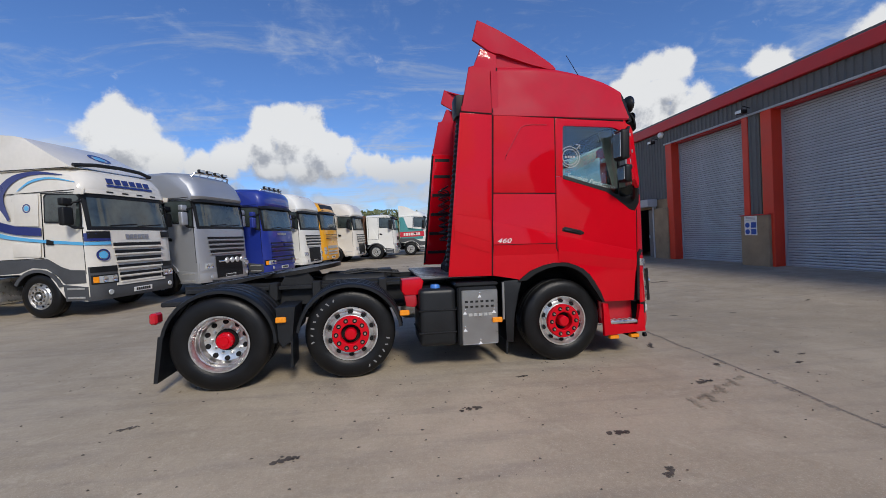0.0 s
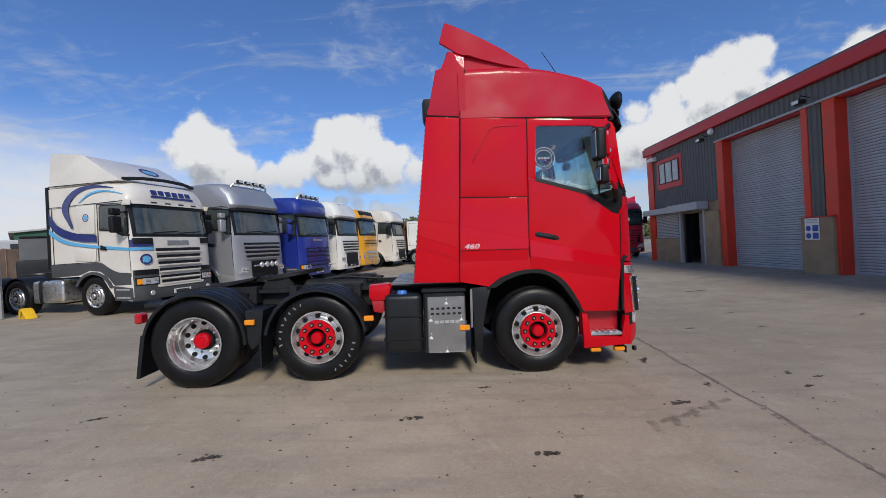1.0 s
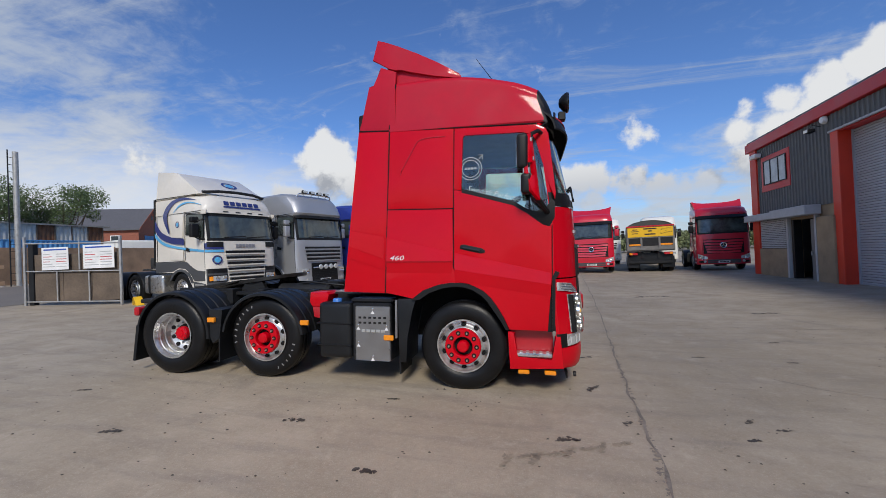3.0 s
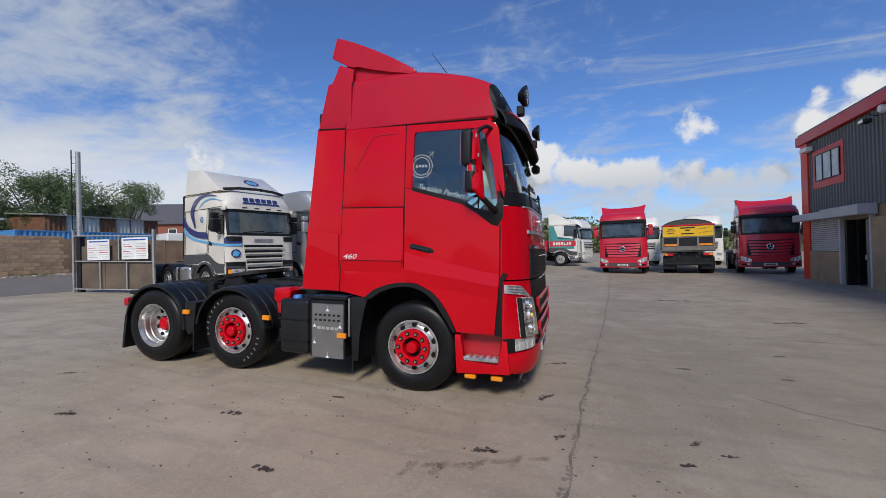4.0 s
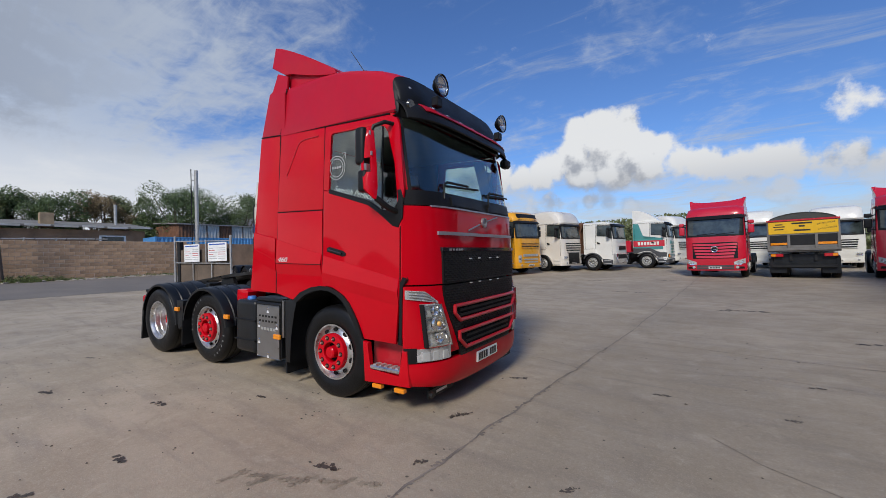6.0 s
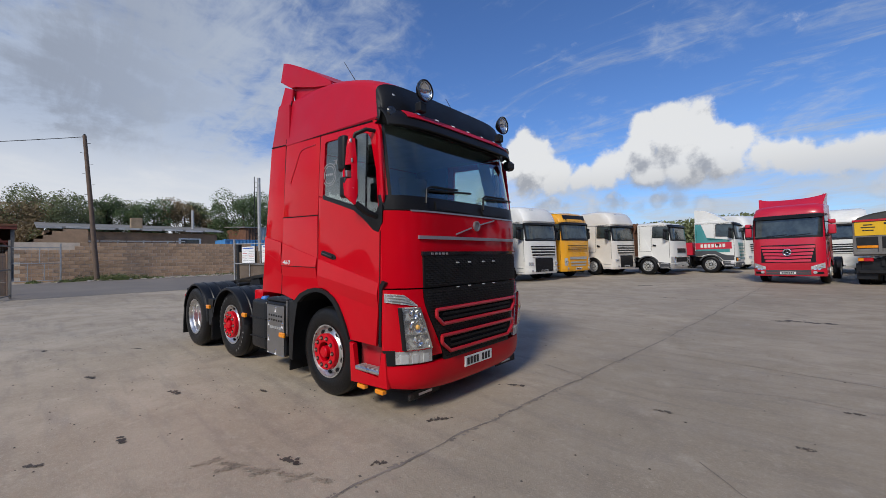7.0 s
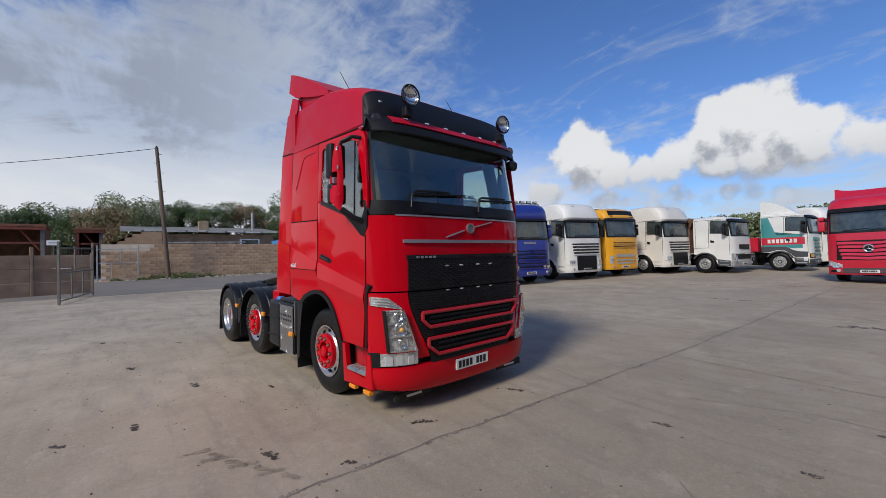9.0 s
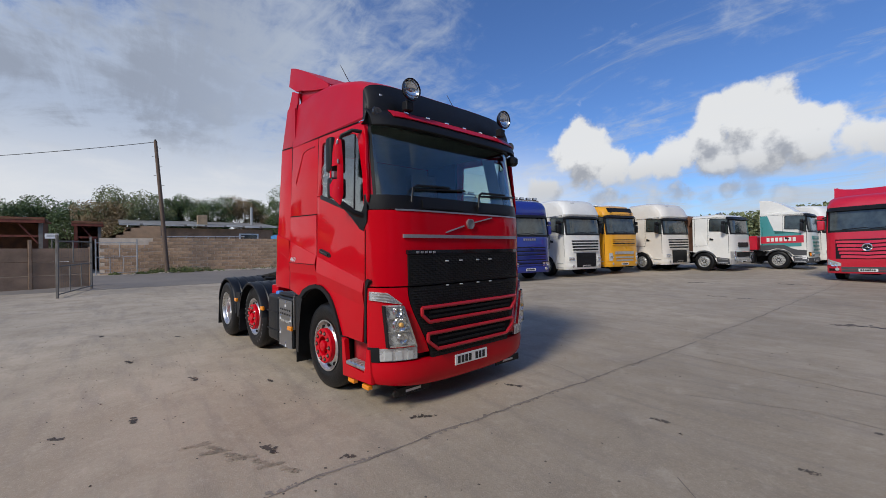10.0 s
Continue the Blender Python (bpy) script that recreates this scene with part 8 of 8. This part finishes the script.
# trees
def tree(x, y, tall, wide, seed, kind):
    rnd = random.Random(seed)
    z0 = height(x, y) - .1
    t = thing("tree", pose(x, y, z0, 0, 0, rnd.uniform(0, 360)), "broad leafy tree with uneven dark green crown" if kind < 2 else "bushy tree with browning green crown", "tree", "trees beyond the wall")
    bm = B()
    tube(bm, [(0, 0, 0), (rnd.uniform(-.1, .1), .05, tall * .2), (rnd.uniform(-.3, .3), 0, tall * .5), (rnd.uniform(-.4, .4), .1, tall * .8)], .2, 8, .05)
    tips = []
    for k in range(9):
        a, r = rnd.uniform(0, 6.28), wide * rnd.uniform(.5, .95)
        h0, h1 = tall * rnd.uniform(.12, .5), tall * rnd.uniform(.45, .95)
        e = Vector((math.cos(a) * r, math.sin(a) * r, h1))
        tube(bm, [(0, 0, h0), e * .55 + Vector((0, 0, h0 * .3)), e], .08, 6, .02)
        tips.append(e)
    part("trunk", bm, BARK, t)
    clumps = [(Vector((0, 0, tall * .8)), wide * .55)] + [(e, wide * rnd.uniform(.28, .48)) for e in tips]
    for k in range(14):
        a, r = rnd.uniform(0, 6.28), wide * rnd.uniform(.2, .95)
        clumps.append((Vector((math.cos(a) * r, math.sin(a) * r, tall * rnd.uniform(.3, .98) * (1 - .28 * (r / wide) ** 2))), wide * rnd.uniform(.16, .36)))
    verts, faces = [], []
    for c, r in clumps:
        for k in range(int(620 * (r / (wide * .4)) ** 2) + 140):
            d = Vector((rnd.gauss(0, 1), rnd.gauss(0, 1), rnd.gauss(0, .85))).normalized() * r * rnd.uniform(.55, 1.08)
            p = c + d
            if p.z < .6:
                continue
            u = Vector((rnd.gauss(0, 1), rnd.gauss(0, 1), rnd.gauss(0, .6))).normalized()
            v = u.cross(Vector((rnd.gauss(0, 1), rnd.gauss(0, 1), rnd.gauss(0, 1)))).normalized()
            s = rnd.uniform(.05, .11)
            i = len(verts)
            verts += [p - u * s, p + v * s * .5, p + u * s, p - v * s * .5]
            faces.append((i, i + 1, i + 2, i + 3))
    me = bpy.data.meshes.new("crown")
    me.from_pydata([tuple(q) for q in verts], [], faces)
    me.materials.append(LEAF[kind])
    part("crown", me, LEAF[kind], t)
    return t


rnd = random.Random(5)
crowns = lerp_table([(-16, 6.4), (-4, 6.6), (0, 6.0), (2.4, 6.8), (6.5, 8.3), (12.8, 8.6), (16.4, 6.6), (20, 6.0), (34, 6.0)])
for k in range(16):
    f = k / 15
    y = -16 + 33.5 * f + rnd.uniform(-.8, .8)
    tree(-46 + 5 * f + rnd.uniform(-2, 2), y, crowns(y) * rnd.uniform(.76, 1.04), rnd.uniform(1.9, 2.7), 100 + k, (0, 1, 0, 2, 1)[k % 5])
for x, y, ta in ((-37.5, 24.0, 7.7), (-39.5, 21.0, 8.2), (-38.0, 18.2, 7.6)):
    tree(x, y, ta, 3.0, int(ta * 100), 0)

# far woods beyond the yard
verts, faces = [], []
for k in range(150):
    a = radians(-70 + 115 * k / 149)
    d = rnd.uniform(95, 125)
    c = Vector((math.sin(a) * d, math.cos(a) * d, 0))
    hh = rnd.uniform(7.0, 9.4) if 72 < k < 92 else rnd.uniform(4.0, 6.2) if k < 60 else rnd.uniform(3.0, 4.6)
    for j in range(1500 if hh > 7 else 800):
        lift_ = rnd.random() ** .8
        q = Vector((rnd.gauss(0, 3.4) * (1.15 - .5 * lift_ ** 2), rnd.gauss(0, 2.0), lift_ * hh * (.86 + .14 * math.sin(k * 2.3))))
        p = c + q
        p.z = min(p.z, hh) + .5
        u = Vector((rnd.gauss(0, 1), rnd.gauss(0, 1), rnd.gauss(0, 1))).normalized()
        v = u.cross(Vector((rnd.gauss(0, 1), rnd.gauss(0, 1), rnd.gauss(0, 1)))).normalized()
        s = rnd.uniform(.14, .34)
        i = len(verts)
        verts += [tuple(p - u * s), tuple(p + v * s), tuple(p + u * s), tuple(p - v * s)]
        faces.append((i, i + 1, i + 2, i + 3))
me = bpy.data.meshes.new("far_woods")
me.from_pydata(verts, [], faces)
me.materials.append(LEAF[1])
tagged(new("far_woods", me), "dark distant line of woodland beyond the yard", "woods", kind="stuff")

# weeds and rubble at the foot of the wall
verts, faces = [], []
tufts = []
for k in range(70):
    y = rnd.gauss(5.6, 1.1) if k % 3 else rnd.uniform(2, 13)
    tufts.append((-25.25 + rnd.gauss(.3, .3), y, rnd.uniform(.12, .3), rnd.uniform(.12, .42) if 4 < y < 7.2 else rnd.uniform(.06, .16)))
for x, y, wide, tall in tufts:
    z = height(x, y)
    for j in range(90):
        a, r, h = rnd.uniform(0, 6.28), wide * rnd.random() ** .6, rnd.random()
        p = Vector((x + math.cos(a) * r, y + 1.5 * math.sin(a) * r, z + .01 + h * tall * (1.05 - (r / wide) ** 2 * .7)))
        u = Vector((rnd.gauss(0, 1), rnd.gauss(0, 1), rnd.gauss(.5, .6))).normalized() * rnd.uniform(.025, .06)
        v = u.cross(Vector((rnd.gauss(0, 1), rnd.gauss(0, 1), rnd.gauss(0, 1)))).normalized() * rnd.uniform(.012, .026)
        i = len(verts)
        verts += [tuple(p - u), tuple(p + v), tuple(p + u), tuple(p - v)]
        faces.append((i, i + 1, i + 2, i + 3))
me = bpy.data.meshes.new("weeds")
me.from_pydata(verts, [], faces)
me.materials.append(WEED)
tagged(new("weeds", me), "low green weeds along the wall foot", "weeds", kind="stuff")
bm = B()
for k in range(260):
    x, y = -25.0 + rnd.gauss(.2, .3), rnd.uniform(7, 13.5) if k % 2 else rnd.uniform(2, 24)
    s = rnd.uniform(.03, .12)
    v = bmesh.ops.create_icosphere(bm, subdivisions=1, radius=s)["verts"]
    for q in v:
        q.co = Vector((q.co.x * rnd.uniform(.8, 1.5), q.co.y * rnd.uniform(.8, 1.4), q.co.z * .6)) + Vector((x, y, height(x, y) + s * .2))
tagged(solid("rubble", bm, RUBBLE, "loose pale stones and litter at the wall foot", "rubble", "stuff"), kind="stuff")

# ---- pieces, last: roller shutter slats and wall blocks ----
for y0, y1 in DOORS:
    half = []
    n = 60
    pitch = (TOP - .06 - .06) / n

    def slat():
        bm = B()
        ya, yb = y0 + .01, y1 - .01
        pr = [(0, 0), (-.012, .008), (-.02, pitch * .35), (-.014, pitch * .7), (0, pitch * .9)]
        a = [bm.verts.new((px, ya, pz)) for px, pz in pr]
        b = [bm.verts.new((px, yb, pz)) for px, pz in pr]
        for i in range(len(pr) - 1):
            bm.faces.new((a[i], b[i], b[i + 1], a[i + 1]))
        bm.faces.new((a[-1], b[-1], b[0], a[0]))
        bm.faces.new(a)
        bm.faces.new(b[::-1])
        return mesh("slat", bm, SHUTTER, 60)
    me = slat()
    dr_ = part("shutter", box(B(), WX + .345, WX + .365, y0 + .005, y1 - .005, -.02, TOP - .05), CHASSIS, shed, "blue-grey steel roller shutter, closed")
    for k in range(n):
        ob = new("slat", me)
        ob.parent = dr_
        ob.location = (WX + .345, 0, .06 + pitch * k)
    part("bottom_rail", box(B(), WX + .315, WX + .345, y0 + .01, y1 - .01, -.02, .06, .006), PALE, dr_)
    for yy in (y0, y1):
        part("guide", box(B(), WX + .29, WX + .34, yy - .0 if yy == y0 else yy - .06, yy + .06 if yy == y0 else yy, 0, TOP - .06), SHUTTER, dr_)

# block wall along the lane
bwall = thing("block_wall", pose(-25.8, 1.6, .72), "weathered brown concrete block wall along the lane", "wall")
bwall["kind"] = "structure"
part("mortar", box(B(), -.09, .085, .0, 12.15, 0, 2.36), MORTAR, bwall)
brnd = random.Random(9)
bm = box(B(), -.1, .1, .011, .429, .010, .205, .006)
bme = mesh("block", bm, BLOCK)
rest = B()
count = 0
for c in range(11):
    y = -.22 * (c % 2)
    end = 12.1
    while y < end:
        gap = c > 8 and y < 1.6 + .5 * (c - 8) * 1.0
        if not gap and y > -.05:
            if count < 300:
                ob = new("block", bme)
                ob.parent = bwall
                ob.location = (brnd.uniform(-.004, .006), y, .215 * c)
                count += 1
            else:
                w = brnd.uniform(-.004, .006)
                box(rest, -.1 + w, .1 + w, y + .011, y + .429, .215 * c + .010, .215 * c + .205)
        y += .44
if len(rest.verts):
    tagged(part("block_rest", rest, BLOCK, bwall), kind="stuff")
else:
    rest.free()
